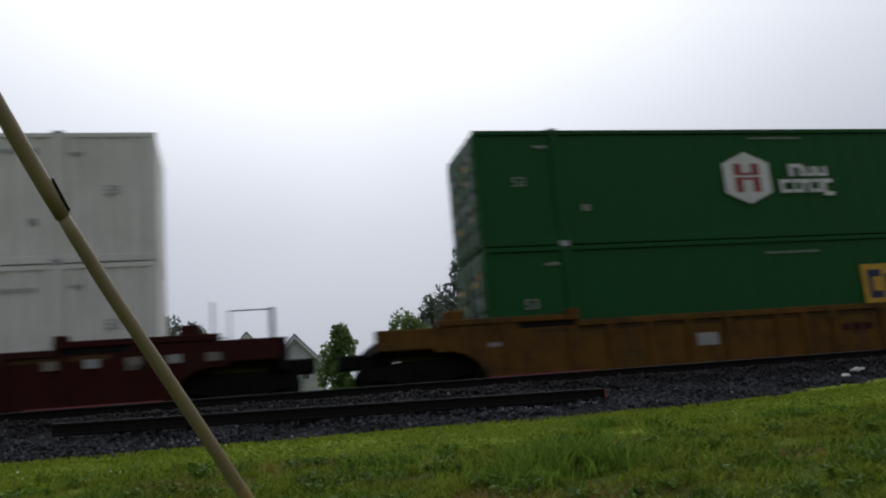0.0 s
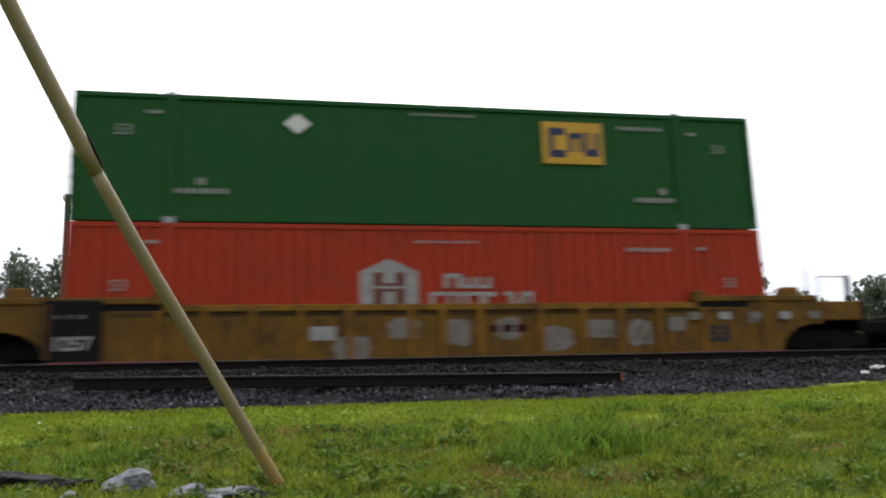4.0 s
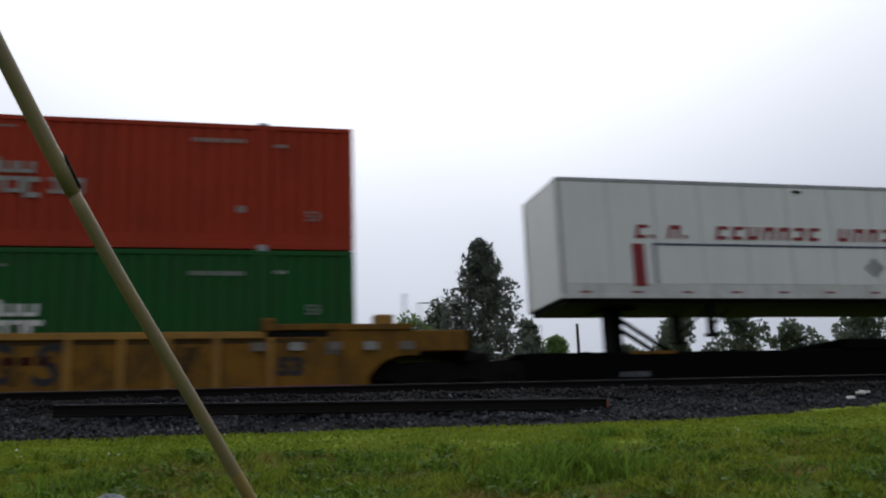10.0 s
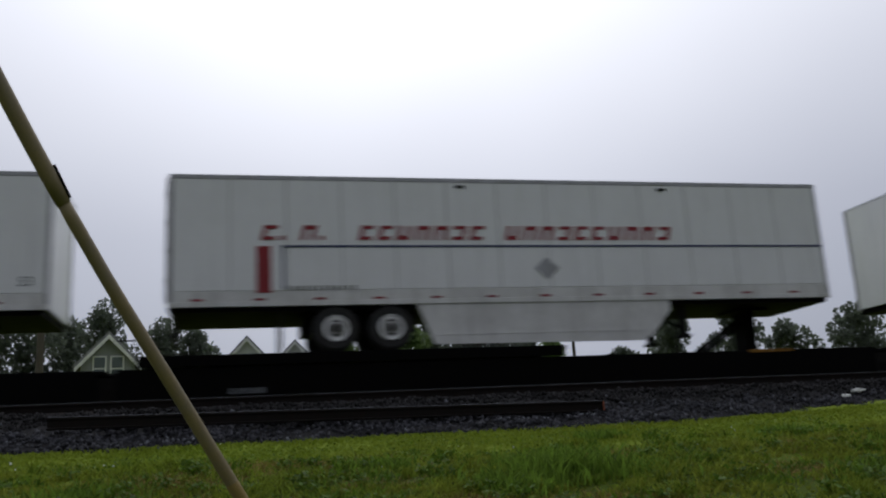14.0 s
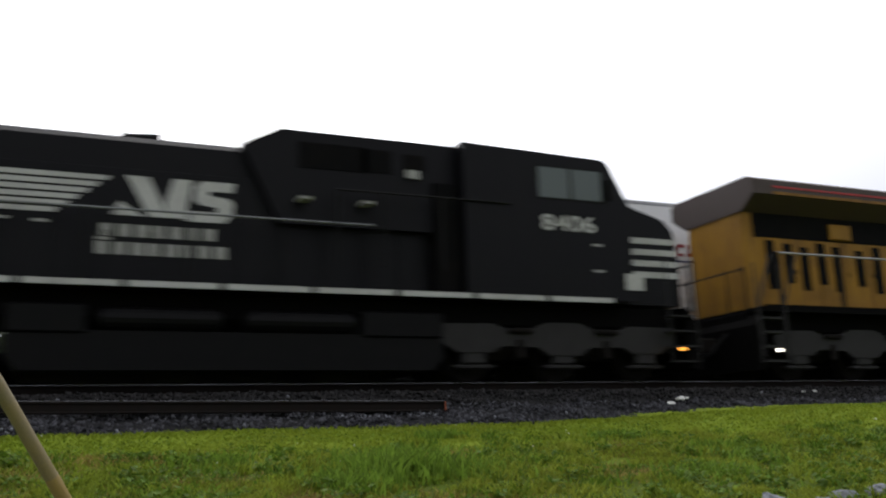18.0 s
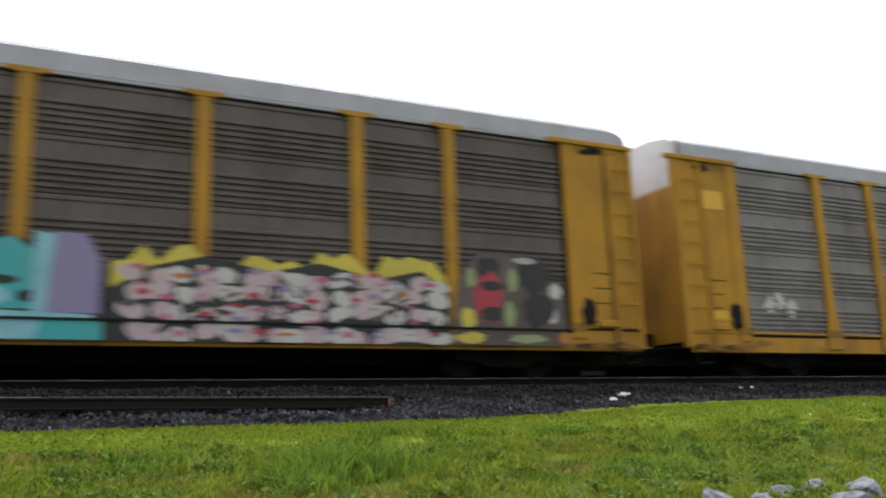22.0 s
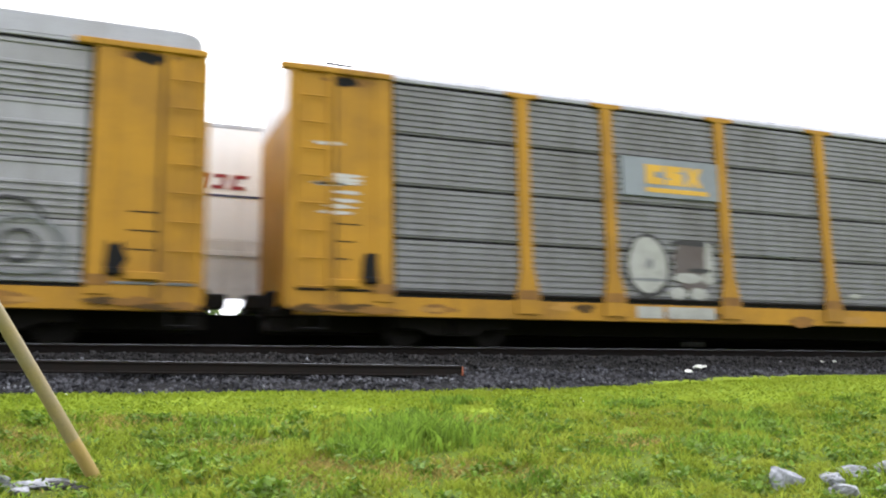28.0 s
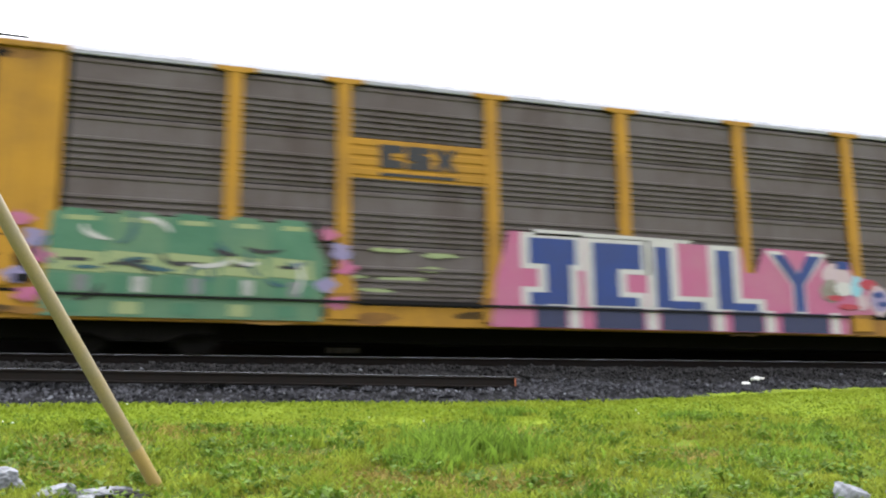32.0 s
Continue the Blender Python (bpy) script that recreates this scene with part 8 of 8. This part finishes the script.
    part("roof_unit", B(cf - 2.1, cf - 1.4, -0.9, 0.2, 4.72, 4.84, 0.03), BLACK if plain else UPGREY, c)
    # nose
    part("nose", prism(bmesh.new(), [(cf + 0.4, 1.6), (h - 0.35, 1.6), (h - 0.35, 2.6), (h - 0.42, 3.25), (h - 0.65, 3.5), (cf + 0.4, 3.85)], -1.2, 1.2), body, c, "short blunt nose")
    part("pilot", prism(bmesh.new(), [(h - 0.45, 0.25), (h - 0.15, 0.2), (h - 0.15, 1.2), (h - 0.45, 1.55)], -1.45, 1.45), PITCH, c)
    part("rear_pilot", prism(bmesh.new(), [(-h + 0.15, 0.2), (-h + 0.45, 0.25), (-h + 0.45, 1.55), (-h + 0.15, 1.2)], -1.45, 1.45), PITCH, c)
    for e in (-1, 1):
        for k in range(4):
            xs = e * (h - 0.6)
            part("step", B(xs - 0.3, xs + 0.3, -1.55, -1.3, 0.36 + k * 0.32, 0.39 + k * 0.32), SIDEFRAME, c)
        for d in (0.22, 0.95):
            part("step_rail", rod(bmesh.new(), (e * (h - d), -1.53, 0.35), (e * (h - d), -1.53, 2.6), 0.02, 6), SIDEFRAME, c)
        part("step_light", B(e * (h - 0.7) - 0.06, e * (h - 0.7) + 0.06, -1.57, -1.55, 0.6, 0.66), AMBER if plain else LAMPWHITE, c, "small lit step lamp")
        part("coupler", B(min(e * (h - 0.3), e * (h + 0.62)), max(e * (h - 0.3), e * (h + 0.62)), -0.17, 0.17, 0.7, 1.05, 0.04), GRIME, c)
        for y in (-1.3, 1.3):
            part("end_post", rod(bmesh.new(), (e * (h - 0.15), y, 1.5), (e * (h - 0.15), y, 2.55), 0.022, 6), BLACK, c)
        for y in (-0.7, 0.7):
            part("end_post", rod(bmesh.new(), (e * (h - 0.15), y, 1.5), (e * (h - 0.15), y, 2.55), 0.022, 6), BLACK, c)
        part("end_rail", rod(bmesh.new(), (e * (h - 0.15), -1.3, 2.5), (e * (h - 0.15), 1.3, 2.5), 0.022, 6), BLACK, c)
        part("hose", rod(bmesh.new(), (e * (h - 0.1), -0.6, 1.1), (e * (h + 0.35), -0.4, 0.6), 0.035, 6), BLACK, c)
    # handrails
    a, b = -h + 1.0, cab_l - 1.9
    part("handrail", rod(bmesh.new(), (a, -1.5, 2.88), (b, -1.5, 2.88), 0.022, 6), SKIRT if plain else ALU, c)
    for k in range(8):
        x = a + (b - a) * k / 7
        part("stanchion", rod(bmesh.new(), (x, -1.5, 1.6), (x, -1.5, 2.88), 0.022 if plain else 0.05, 6), BLACK, c)
    a, b = cab_l - 2.6, cab_l + 1.0
    part("cab_handrail", rod(bmesh.new(), (a, -1.53, 3.52), (b, -1.53, 3.52), 0.022, 6), BLACK, c)
    for x in (a, a + 0.9, a + 2.1):
        part("stanchion", rod(bmesh.new(), (x, -1.53, 2.1), (x, -1.53, 3.52), 0.035, 6), BLACK, c)
    # tank and air reservoirs
    t0, t1 = F(x0 + 6.6), F(x0 + 14.1)
    part("fuel_tank", prism(bmesh.new(), [(t0 + 0.2, 0.2), (t1 - 0.2, 0.2), (t1, 0.45), (t1, 0.85), (t0, 0.85), (t0, 0.45)], -1.35, 1.35), DARKTANK if plain else UNDERTANK, c)
    part("tank_box", B(t0, t0 + 1.2, -1.4, -0.9, 0.8, 1.28, 0.03), DARKTANK if plain else TANKGREY, c)
    part("tank_box", B(t1 - 1.6, t1, -1.4, -0.9, 0.8, 1.28, 0.03), DARKTANK if plain else TANKGREY, c)
    for a in (t0 + 1.35, t0 + 3.75):
        part("air_reservoir", lathe_x(a, a + 2.05, -1.25, 1.05, 0.21), DARKTANK if plain else TANKGREY, c, "long dull air tank")
    loco_truck(c, [F(x0 + 1.6), F(x0 + 3.6), F(x0 + 5.6)])
    loco_truck(c, [F(x1 - 5.4), F(x1 - 3.4), F(x1 - 1.4)])
    moving.append((c, "near", m))
    return c, F, hy


def lathe_x(a, b, y, z, r):
    """A tank with domed ends along x."""
    bm = bmesh.new()
    rings = []
    for x, k in ((a, 0.45), (a + 0.06, 0.85), (a + 0.14, 1.0), (b - 0.14, 1.0), (b - 0.06, 0.85), (b, 0.45)):
        rings.append([bm.verts.new((x, y + r * k * math.cos(i * math.pi / 8), z + r * k * math.sin(i * math.pi / 8))) for i in range(16)])
    for p, q in zip(rings, rings[1:]):
        for i in range(16):
            bm.faces.new((p[i], p[(i + 1) % 16], q[(i + 1) % 16], q[i]))
    bm.faces.new(rings[0])
    bm.faces.new(rings[-1])
    bmesh.ops.recalc_face_normals(bm, faces=bm.faces[:])
    return bm


# the black one, second in line
ns, F, hy = locomotive(67.9, 88.1, NSBLACK, NSBLACK, NSBLACK, WHITESTRIPE, "black locomotive with white stripes and blocks", 2.2, 4.5, True)
y = -hy - 0.024
for k in range(6):
    z = 2.88 + k * 0.125
    part("speed_stripe", prism(bmesh.new(), [(F(73.38) + 0.03 * k, z), (F(75.92) - 0.8 + 0.16 * k, z), (F(75.92) - 0.75 + 0.16 * k, z + 0.085), (F(73.38) + 0.03 * k + 0.02, z + 0.085)], y - 0.004, y), WHITESTRIPE, ns, "white speed line")
for o in ([(75.0, 2.9), (75.5, 2.9), (75.1, 3.16)], [(75.2, 3.62), (75.58, 3.62), (75.92, 2.9), (75.6, 2.9)], [(75.92, 2.9), (76.2, 2.9), (76.32, 3.62), (76.0, 3.62), (75.86, 3.16)],
          [(76.2, 2.86), (76.9, 2.86), (77.04, 3.0), (77.06, 3.24), (76.95, 3.32), (76.62, 3.36), (76.62, 3.44), (77.04, 3.44), (77.08, 3.62), (76.5, 3.62), (76.38, 3.52), (76.36, 3.26), (76.46, 3.18), (76.76, 3.14), (76.76, 3.05), (76.24, 3.05)]):
    part("logo_shape", prism(bmesh.new(), [(F(p + 1.04), q) for p, q in o], y - 0.004, y), WHITESTRIPE, ns, "bold white logo shape")
row_of("name_block", ns, OFFWHITE, F(75.86), F(77.86), 2.52, 2.74, y, 7, 0.7, 0.0, "dull white block")
row_of("name_block", ns, OFFWHITE, F(75.80), F(78.05), 2.2, 2.42, y, 8, 0.7, 0.0, "dull white block")
part("cab_number", lettering("8406", 0.33, F(84.2), 3.04, -1.504, squeeze=1.38, weight=0.008), WHITESTRIPE, ns, "white painted cab number")
for k in range(4):
    part("nose_stripe", B(F(86.40) + 0.1 * (k == 0), F(87.75) - 0.01, -1.206, -1.2, 2.2 + k * 0.25, 2.33 + k * 0.25), WHITESTRIPE, ns, "white stripe round the nose")
    part("rear_stripe", B(F(68.46), F(69.15), -hy - 0.026, -hy - 0.02, 2.1 + k * 0.24, 2.22 + k * 0.24), WHITESTRIPE, ns, "white stripe round the rear")
    part("rear_stripe", B(F(68.44), F(68.45), -hy, hy, 2.1 + k * 0.24, 2.22 + k * 0.24), WHITESTRIPE, ns)
    part("nose_front_stripe", B(F(87.75), F(87.76), -1.15, 1.15, 2.2 + k * 0.25, 2.33 + k * 0.25), WHITESTRIPE, ns)
part("nose_square", B(F(86.15), F(86.60), -1.508, -1.5, 1.85, 2.2), WHITESTRIPE, ns)
for x, z in ((67.9, 2.98), (71.9, 2.72), (72.4, 2.72), (73.0, 2.7), (72.0, 2.45), (74.0, 2.45), (77.4, 3.3), (78.6, 3.3), (83.6, 2.75), (83.6, 2.2)):
    part("stencil", B(F(x + 1.8), F(x + 1.8) + 0.22, y - 0.003 if x < 77 else -1.506, y if x < 77 else -1.2, z, z + 0.05), OFFWHITE, ns)

for a in (0.28, 1.02):
    part("grab_rail", rod(bmesh.new(), (F(67.9) + a, -1.565, 0.55), (F(67.9) + a, -1.565, 1.75), 0.03, 6), TTX_TOP, ns, "worn yellow grab rail")
    part("grab_rail", rod(bmesh.new(), (F(67.9) + a, -1.565, 1.75), (F(67.9) + a + 0.18, -1.5, 2.6), 0.03, 6), TTX_TOP, ns)
for k in range(4):
    part("step_edge", B(F(67.9) + 0.3, F(67.9) + 0.95, -1.565, -1.55, 0.37 + k * 0.32, 0.41 + k * 0.32), TTX_TOP if k > 1 else OFFWHITE, ns, "worn step edge")
for k in range(5):
    part("rear_rail_post", rod(bmesh.new(), (F(67.9) + 0.1, -1.3 + 0.2 * k, 1.5), (F(67.9) + 0.1, -1.3 + 0.2 * k, 2.5), 0.02, 6), BLACK, ns)
# the yellow leader
up, F, hy = locomotive(89.35, 109.85, UPYEL, UPGREY, UPRUST, PITCH, "yellow and grey locomotive with a painted flag", 1.75, 5.85, False, 4.6, 5.6, 5.1)
y = -hy - 0.024
for a in (0.25, 1.0):
    part("grab_rail", rod(bmesh.new(), (F(89.35) + a, -1.56, 0.5), (F(89.35) + a, -1.56, 1.7), 0.028, 6), SIDEFRAME, up, "grimy grab rail")
    part("grab_rail", rod(bmesh.new(), (F(89.35) + a, -1.56, 1.7), (F(89.35) + a + 0.55, -1.5, 2.85), 0.028, 6), SIDEFRAME, up)
for k in range(4):
    part("step_edge", B(F(89.35) + 0.3, F(89.35) + 0.95, -1.565, -1.55, 0.37 + k * 0.32, 0.41 + k * 0.32), SIDEFRAME, up, "worn step edge")
part("grey_roof_band", B(F(94.75), F(100.05), -hy - 0.012, hy + 0.012, 4.36, 4.64), UPGREY, up, "grey upper hood")
part("red_line", B(F(94.75), F(100.05), -hy - 0.014, -hy, 4.31, 4.36), UPRED, up, "thin red line under the grey")
part("red_line", B(F(100.35), F(105.25), -1.206, -1.2, 3.86, 3.9), UPRED, up)
# flag of wavy stripes
fx0, fx1, fz0, fz1 = F(96.42), F(100.47), 2.45, 3.95


def wave(u):
    return 0.17 * math.sin(u * 9.5 + 0.4) + 0.14 * u


for k in range(13):
    bm = bmesh.new()
    pa, pb = [], []
    for i in range(19):
        u = i / 18
        x = fx0 + u * (fx1 - fx0 - 0.45 * (1 - k / 12) + 0.1)
        zz = fz0 + (fz1 - fz0) * k / 13 + wave(u) * 0.8 - 0.1
        pa.append((x, zz))
        pb.append((x, zz + (fz1 - fz0) / 13 + 0.002))
    prism(bm, pa + pb[::-1], y - 0.004, y)
    part("flag_stripe", bm, TXTDULL if k % 2 == 0 else OFFWHITE, up, "wavy red stripe" if k % 2 == 0 else "wavy white stripe")
bm = bmesh.new()
pa, pb = [], []
for i in range(9):
    u = 0.52 + 0.48 * i / 8
    x = fx0 + u * (fx1 - fx0 - 0.3)
    pa.append((x, fz0 + 0.82 + wave(u) * 0.8 - 0.12))
    pb.append((x - 0.15, fz1 + wave(u) * 0.8 - 0.1))
part("flag_canton", prism(bm, pa + pb[::-1], y - 0.007, y - 0.004), NAVY, up, "dark blue starred corner")
bm = bmesh.new()
for i in range(7):
    for j in range(4):
        u = 0.56 + 0.06 * i
        x = fx0 + u * (fx1 - fx0 - 0.3) - 0.05
        z = fz0 + 0.88 + wave(u) * 0.8 - 0.1 + j * 0.14
        bx(bm, x - 0.025, x + 0.025, y - 0.010, y - 0.007, z - 0.02, z + 0.02)
part("flag_stars", bm, OFFWHITE, up)
part("flag_pole", rod(bmesh.new(), (F(99.97), y - 0.005, 4.0), (F(100.77), y - 0.005, 2.1), 0.03, 6), SPRAYYEL, up)
for k, d in enumerate((90.5, 91.05, 91.55, 92.1, 92.6, 93.35, 93.95)):
    part("dark_louvre", B(F(d), F(d) + 0.27, -hy - 0.03, -hy - 0.02, 2.12 + 0.16 * (k % 2), 3.3 - 0.06 * (k % 3)), DARKGRILL, up)
part("intake_box", B(F(92.55), F(93.25), -hy - 0.1, -hy, 3.4, 3.8, 0.03), UPYEL, up)
part("cab_number", lettering("7495", 0.36, F(106.60), 3.02, -1.504, squeeze=1.2, weight=0.02), TXTRED, up, "dark red painted cab number")
part("red_line", B(F(90.45), F(95.60), -1.512, -1.5, 4.44, 4.49), UPRED, up)
part("brown_lip", B(F(90.45), F(95.60), -1.515, -1.5, 4.28, 4.35), RUSTFOOT, up, "rust-brown lower lip of the radiator")
part("small_shield", prism(bmesh.new(), [(F(104.70), 2.95), (F(105.00), 2.75), (F(105.25), 2.95), (F(105.25), 3.35), (F(104.70), 3.35)], -1.206, -1.2), TXTBLUE, up, "small faded blue shield")
part("cab_louvre", bars(bmesh.new(), F(104.15), F(104.65), 2.18, 2.36, -1.205, 6, 0.5), DARKGRILL, up)
part("cab_louvre", bars(bmesh.new(), F(105.65), F(106.00), 2.18, 2.36, -1.506, 6, 0.5), DARKGRILL, up)
part("nose_line", B(F(106.65), F(108.35), -1.506, -1.5, 2.62, 2.65), DARKGRILL, up)
part("tool_door", B(F(106.60), F(107.15), -1.512, -1.5, 1.95, 2.55, 0.01), UPYEL, up)
part("tool_door", B(F(107.60), F(108.05), -1.512, -1.5, 1.95, 2.55, 0.01), UPYEL, up)
part("toolbox_pipes", B(F(95.05), F(95.65), -1.45, -1.1, 1.1, 1.5, 0.05), TANKGREY, up)


# ================= what stands beyond the tracks =================
def leaves(name, centres, radii, count, size, mat, parent, seed, droop=0.0):
    """A crown: many small leaf faces in clumps."""
    r = np.random.default_rng(seed)
    c = np.repeat(np.asarray(centres, float), count, 0)
    rad = np.repeat(np.asarray(radii, float), count, 0)
    n = len(c)
    d = r.normal(size=(n, 3))
    d /= np.linalg.norm(d, axis=1, keepdims=True)
    p = c + d * rad * (r.uniform(0.25, 1.0, n) ** 0.5)[:, None]
    u = r.normal(size=(n, 3))
    u /= np.linalg.norm(u, axis=1, keepdims=True)
    v = np.cross(u, r.normal(size=(n, 3)))
    v /= np.linalg.norm(v, axis=1, keepdims=True)
    s = size * r.uniform(0.6, 1.4, n)[:, None]
    V = np.stack([p - u * s, p + v * s * 0.5, p + u * s, p - v * s * 0.5], 1).reshape(-1, 3)
    F = (4 * np.arange(n)[:, None] + np.arange(4)[None])
    return triangles(name, V, F, mat, parent=parent)


def polar(az, dist):
    return dist * math.sin(radians(az)), dist * math.cos(radians(az))


def broadleaf(az, dist, top, spread, mat, label, seed, clumps=26, count=170, low=0.25):
    x, y = polar(az, dist)
    g = float(lie(x, y)) - 0.05
    t = thing("tree", label, "tree", "trees beyond the tracks", (x, y, g))
    H = top - g
    r = random.Random(seed)
    part("trunk", rod(bmesh.new(), (0, 0, 0), (0.1, 0, H * 0.6), 0.03 * H, 9, 0.012 * H), BARK, t)
    cs, rs = [], []
    for k in range(clumps):
        a, q = r.uniform(0, 2 * math.pi), r.random()
        zz = low + (1 - low) * (k + 0.5) / clumps
        w = spread * (math.sin(math.pi * min(1, max(0.12, (zz - low) / (1 - low) * 0.85 + 0.12))) ** 0.7)
        cs.append((w * 0.75 * q * math.cos(a), w * 0.75 * q * math.sin(a), H * zz * 0.92))
        rs.append((spread * r.uniform(0.22, 0.4),) * 2 + (H * r.uniform(0.06, 0.11),))
        if k % 4 == 0:
            part("limb", rod(bmesh.new(), (0, 0, H * zz * 0.55), cs[-1], 0.009 * H, 6, 0.003 * H), BARK, t)
    leaves("crown", cs, rs, count, max(0.09, dist * 0.0028), mat, t, seed)
    return t


def conifer(az, dist, top, spread, label, seed):
    x, y = polar(az, dist)
    g = float(lie(x, y)) - 0.05
    t = thing("conifer", label, "tree", "trees beyond the tracks", (x, y, g))
    H = top - g
    r = random.Random(seed)
    part("trunk", rod(bmesh.new(), (0, 0, 0), (0, 0, H * 0.97), 0.022 * H, 9, 0.003 * H), BARK, t)
    cs, rs = [], []
    for k in range(70):
        q = k / 69
        z = H * (0.12 + 0.86 * q)
        w = spread * (1 - q) ** 0.75 * r.uniform(0.6, 1.08) + 0.15
        a = k * 2.4
        for f in (0.35, 0.7, 1.0):
            cs.append((w * f * math.cos(a), w * f * math.sin(a), z - 0.12 * w * f))
            rs.append((spread * 0.2 * (1.1 - q * 0.6), spread * 0.2 * (1.1 - q * 0.6), 0.5))
        if k % 5 == 0:
            part("limb", rod(bmesh.new(), (0, 0, z), cs[-1], 0.05, 5, 0.02), BARK, t)
    leaves("crown", cs, rs, 60, 0.15, NEEDLE, t, seed)
    return t


conifer(15.6, 52, 10.8, 4.9, "tall dark conifer with drooping boughs", 1)
TREES = [(-13.5, 60, 10.0, 3.8, LEAF), (-11.4, 62, 10.2, 3.6, LEAF), (-7.9, 58, 9.5, 3.2, LEAF), (-9.6, 64, 9.4, 3.0, LEAF), (-4.2, 60, 8.6, 3.0, LEAF), (-2.4, 60, 8.0, 2.4, LEAF), (-1.6, 66, 7.4, 2.2, LEAF2), (-5.0, 70, 7.4, 2.2, LEAF),
         (6.6, 50, 6.1, 1.7, LEAF2), (11.2, 56, 7.3, 2.4, LEAF2), (12.8, 66, 9.9, 3.2, LEAF), (18.4, 58, 7.0, 1.5, LEAF), (9.0, 62, 5.6, 2.0, LEAF2), (19.9, 64, 6.6, 2.6, LEAF2), (24.5, 70, 6.4, 2.6, LEAF),
         (28.0, 60, 7.4, 2.7, LEAF), (31.2, 60, 8.8, 2.8, LEAF), (34.5, 68, 7.0, 2.8, LEAF), (38.6, 66, 7.5, 3.2, LEAF), (42.5, 70, 7.0, 3.0, LEAF2), (47, 72, 7.2, 3.4, LEAF), (-17, 66, 7.6, 3.4, LEAF), (-21, 60, 7.2, 3.2, LEAF2),
         (52, 75, 7.4, 3.4, LEAF), (2.2, 72, 5.6, 2.0, LEAF2), (22.0, 75, 5.6, 2.2, LEAF)]
for k, (az, d, tp, sp, mt) in enumerate(TREES):
    broadleaf(az, d, tp, sp, mt, "leafy tree beyond the tracks" if mt is LEAF else "pale green young tree beyond the tracks", 40 + k)


def house(az, dist, peak, width, label, siding):
    x, y = polar(az, dist)
    g = float(lie(x, y))
    t = thing("house", label, "house", "houses beyond the tracks", (x, y, g))
    t.rotation_euler = (0, 0, radians(-az))
    H = peak - g
    e = H - width * 0.55
    w = width / 2
    wall = part("wall", prism(bmesh.new(), [(-w, 0), (w, 0), (w, e), (0, H - 0.15), (-w, e)], 0, 7.5), siding, t)
    for s in (-1, 1):
        part("roof", prism(bmesh.new(), [(0, H), (s * (w + 0.3), e - 0.25), (s * (w + 0.3), e - 0.1), (0, H + 0.16)], -0.3, 7.8), SHINGLE, t)
        part("rake_board", prism(bmesh.new(), [(0, H - 0.22), (s * (w + 0.28), e - 0.45), (s * (w + 0.28), e - 0.25), (0, H)], -0.33, -0.28), WHITE, t)
    for s in (-1, 1):
        win = part("window", B(s * w * 0.32 - 0.32, s * w * 0.32 + 0.32, -0.05, 0.02, e - 0.9, e + 0.35, 0.02), WHITE, t, "white-framed upstairs window")
        part("pane", B(s * w * 0.32 - 0.25, s * w * 0.32 + 0.25, -0.06, -0.04, e - 0.82, e - 0.3), GLASS, win)
        part("pane", B(s * w * 0.32 - 0.25, s * w * 0.32 + 0.25, -0.06, -0.04, e - 0.24, e + 0.28), GLASS, win)
        part("window", B(s * w * 0.5 - 0.4, s * w * 0.5 + 0.4, -0.05, 0.02, 1.0, 2.3, 0.02), WHITE, t)
    part("door", B(-0.45, 0.45, -0.05, 0.02, 0.0, 2.05, 0.02), SKIRT, t)


house(-7.45, 46, 5.35, 2.5, "grey house with a steep gable and white trim", GREYSIDING)
house(0.75, 58, 6.7, 5.2, "pale house with a plain gable", SIDING)
house(3.75, 62, 6.9, 4.0, "pale grey house with a narrow gable", SIDING)


def utility_pole(az, dist, top, label, arms=True):
    x, y = polar(az, dist)
    g = float(lie(x, y))
    t = thing("utility_pole", label, "utility pole", "poles beyond the tracks", (x, y, g))
    H = top - g
    part("pole", rod(bmesh.new(), (0, 0, 0), (0, 0, H), 0.15, 10, 0.10), BARK, t)
    if arms:
        part("pole_cap", B(-0.16, 0.16, -0.05, 0.05, H - 0.25, H - 0.17, 0.01), BARK, t)
        part("insulator", rod(bmesh.new(), (-0.15, 0, H - 0.17), (-0.15, 0, H - 0.02), 0.035, 6), SKIRT, t)
        loop = [(0.1, H - 0.7), (0.3, H - 0.75), (0.42, H - 1.15), (0.38, H - 1.6), (0.22, H - 1.95), (0.08, H - 2.2)]
        for p, q in zip(loop, loop[1:]):
            part("drop_wire", rod(bmesh.new(), (p[0], -0.1, p[1]), (q[0], -0.1, q[1]), 0.03, 6), BLACK, t)
        part("wire_bracket", rod(bmesh.new(), (0.05, -0.1, H - 0.72), (0.34, -0.1, H - 0.66), 0.05, 8), BLACK, t)


utility_pole(-11.25, 34, 7.3, "dark wooden utility pole with a loop of wire")
utility_pole(21.6, 60, 6.6, "thin dark pole above the hedge", False)


# ================= movement =================
def far_x(t):
    s = (t - 7.942) / 10
    return -120.143 * s + 0.3506 * s * s


def near_x(t):
    s = t - 26
    return 12.715 * s + 0.015 * s * s + 25.37


def motions():
    """Both trains glide along their tracks: the farther to the west, the nearer to the east."""
    for ob, train, x in moving:
        run = far_x if train == "far" else near_x
        base = ob.location.copy()
        walk(ob, [(t, pose(run(t) + x, base.y, base.z)) for t in (0, 4, 8, 12, 16, 20, 24, 28, 32)])


motions()
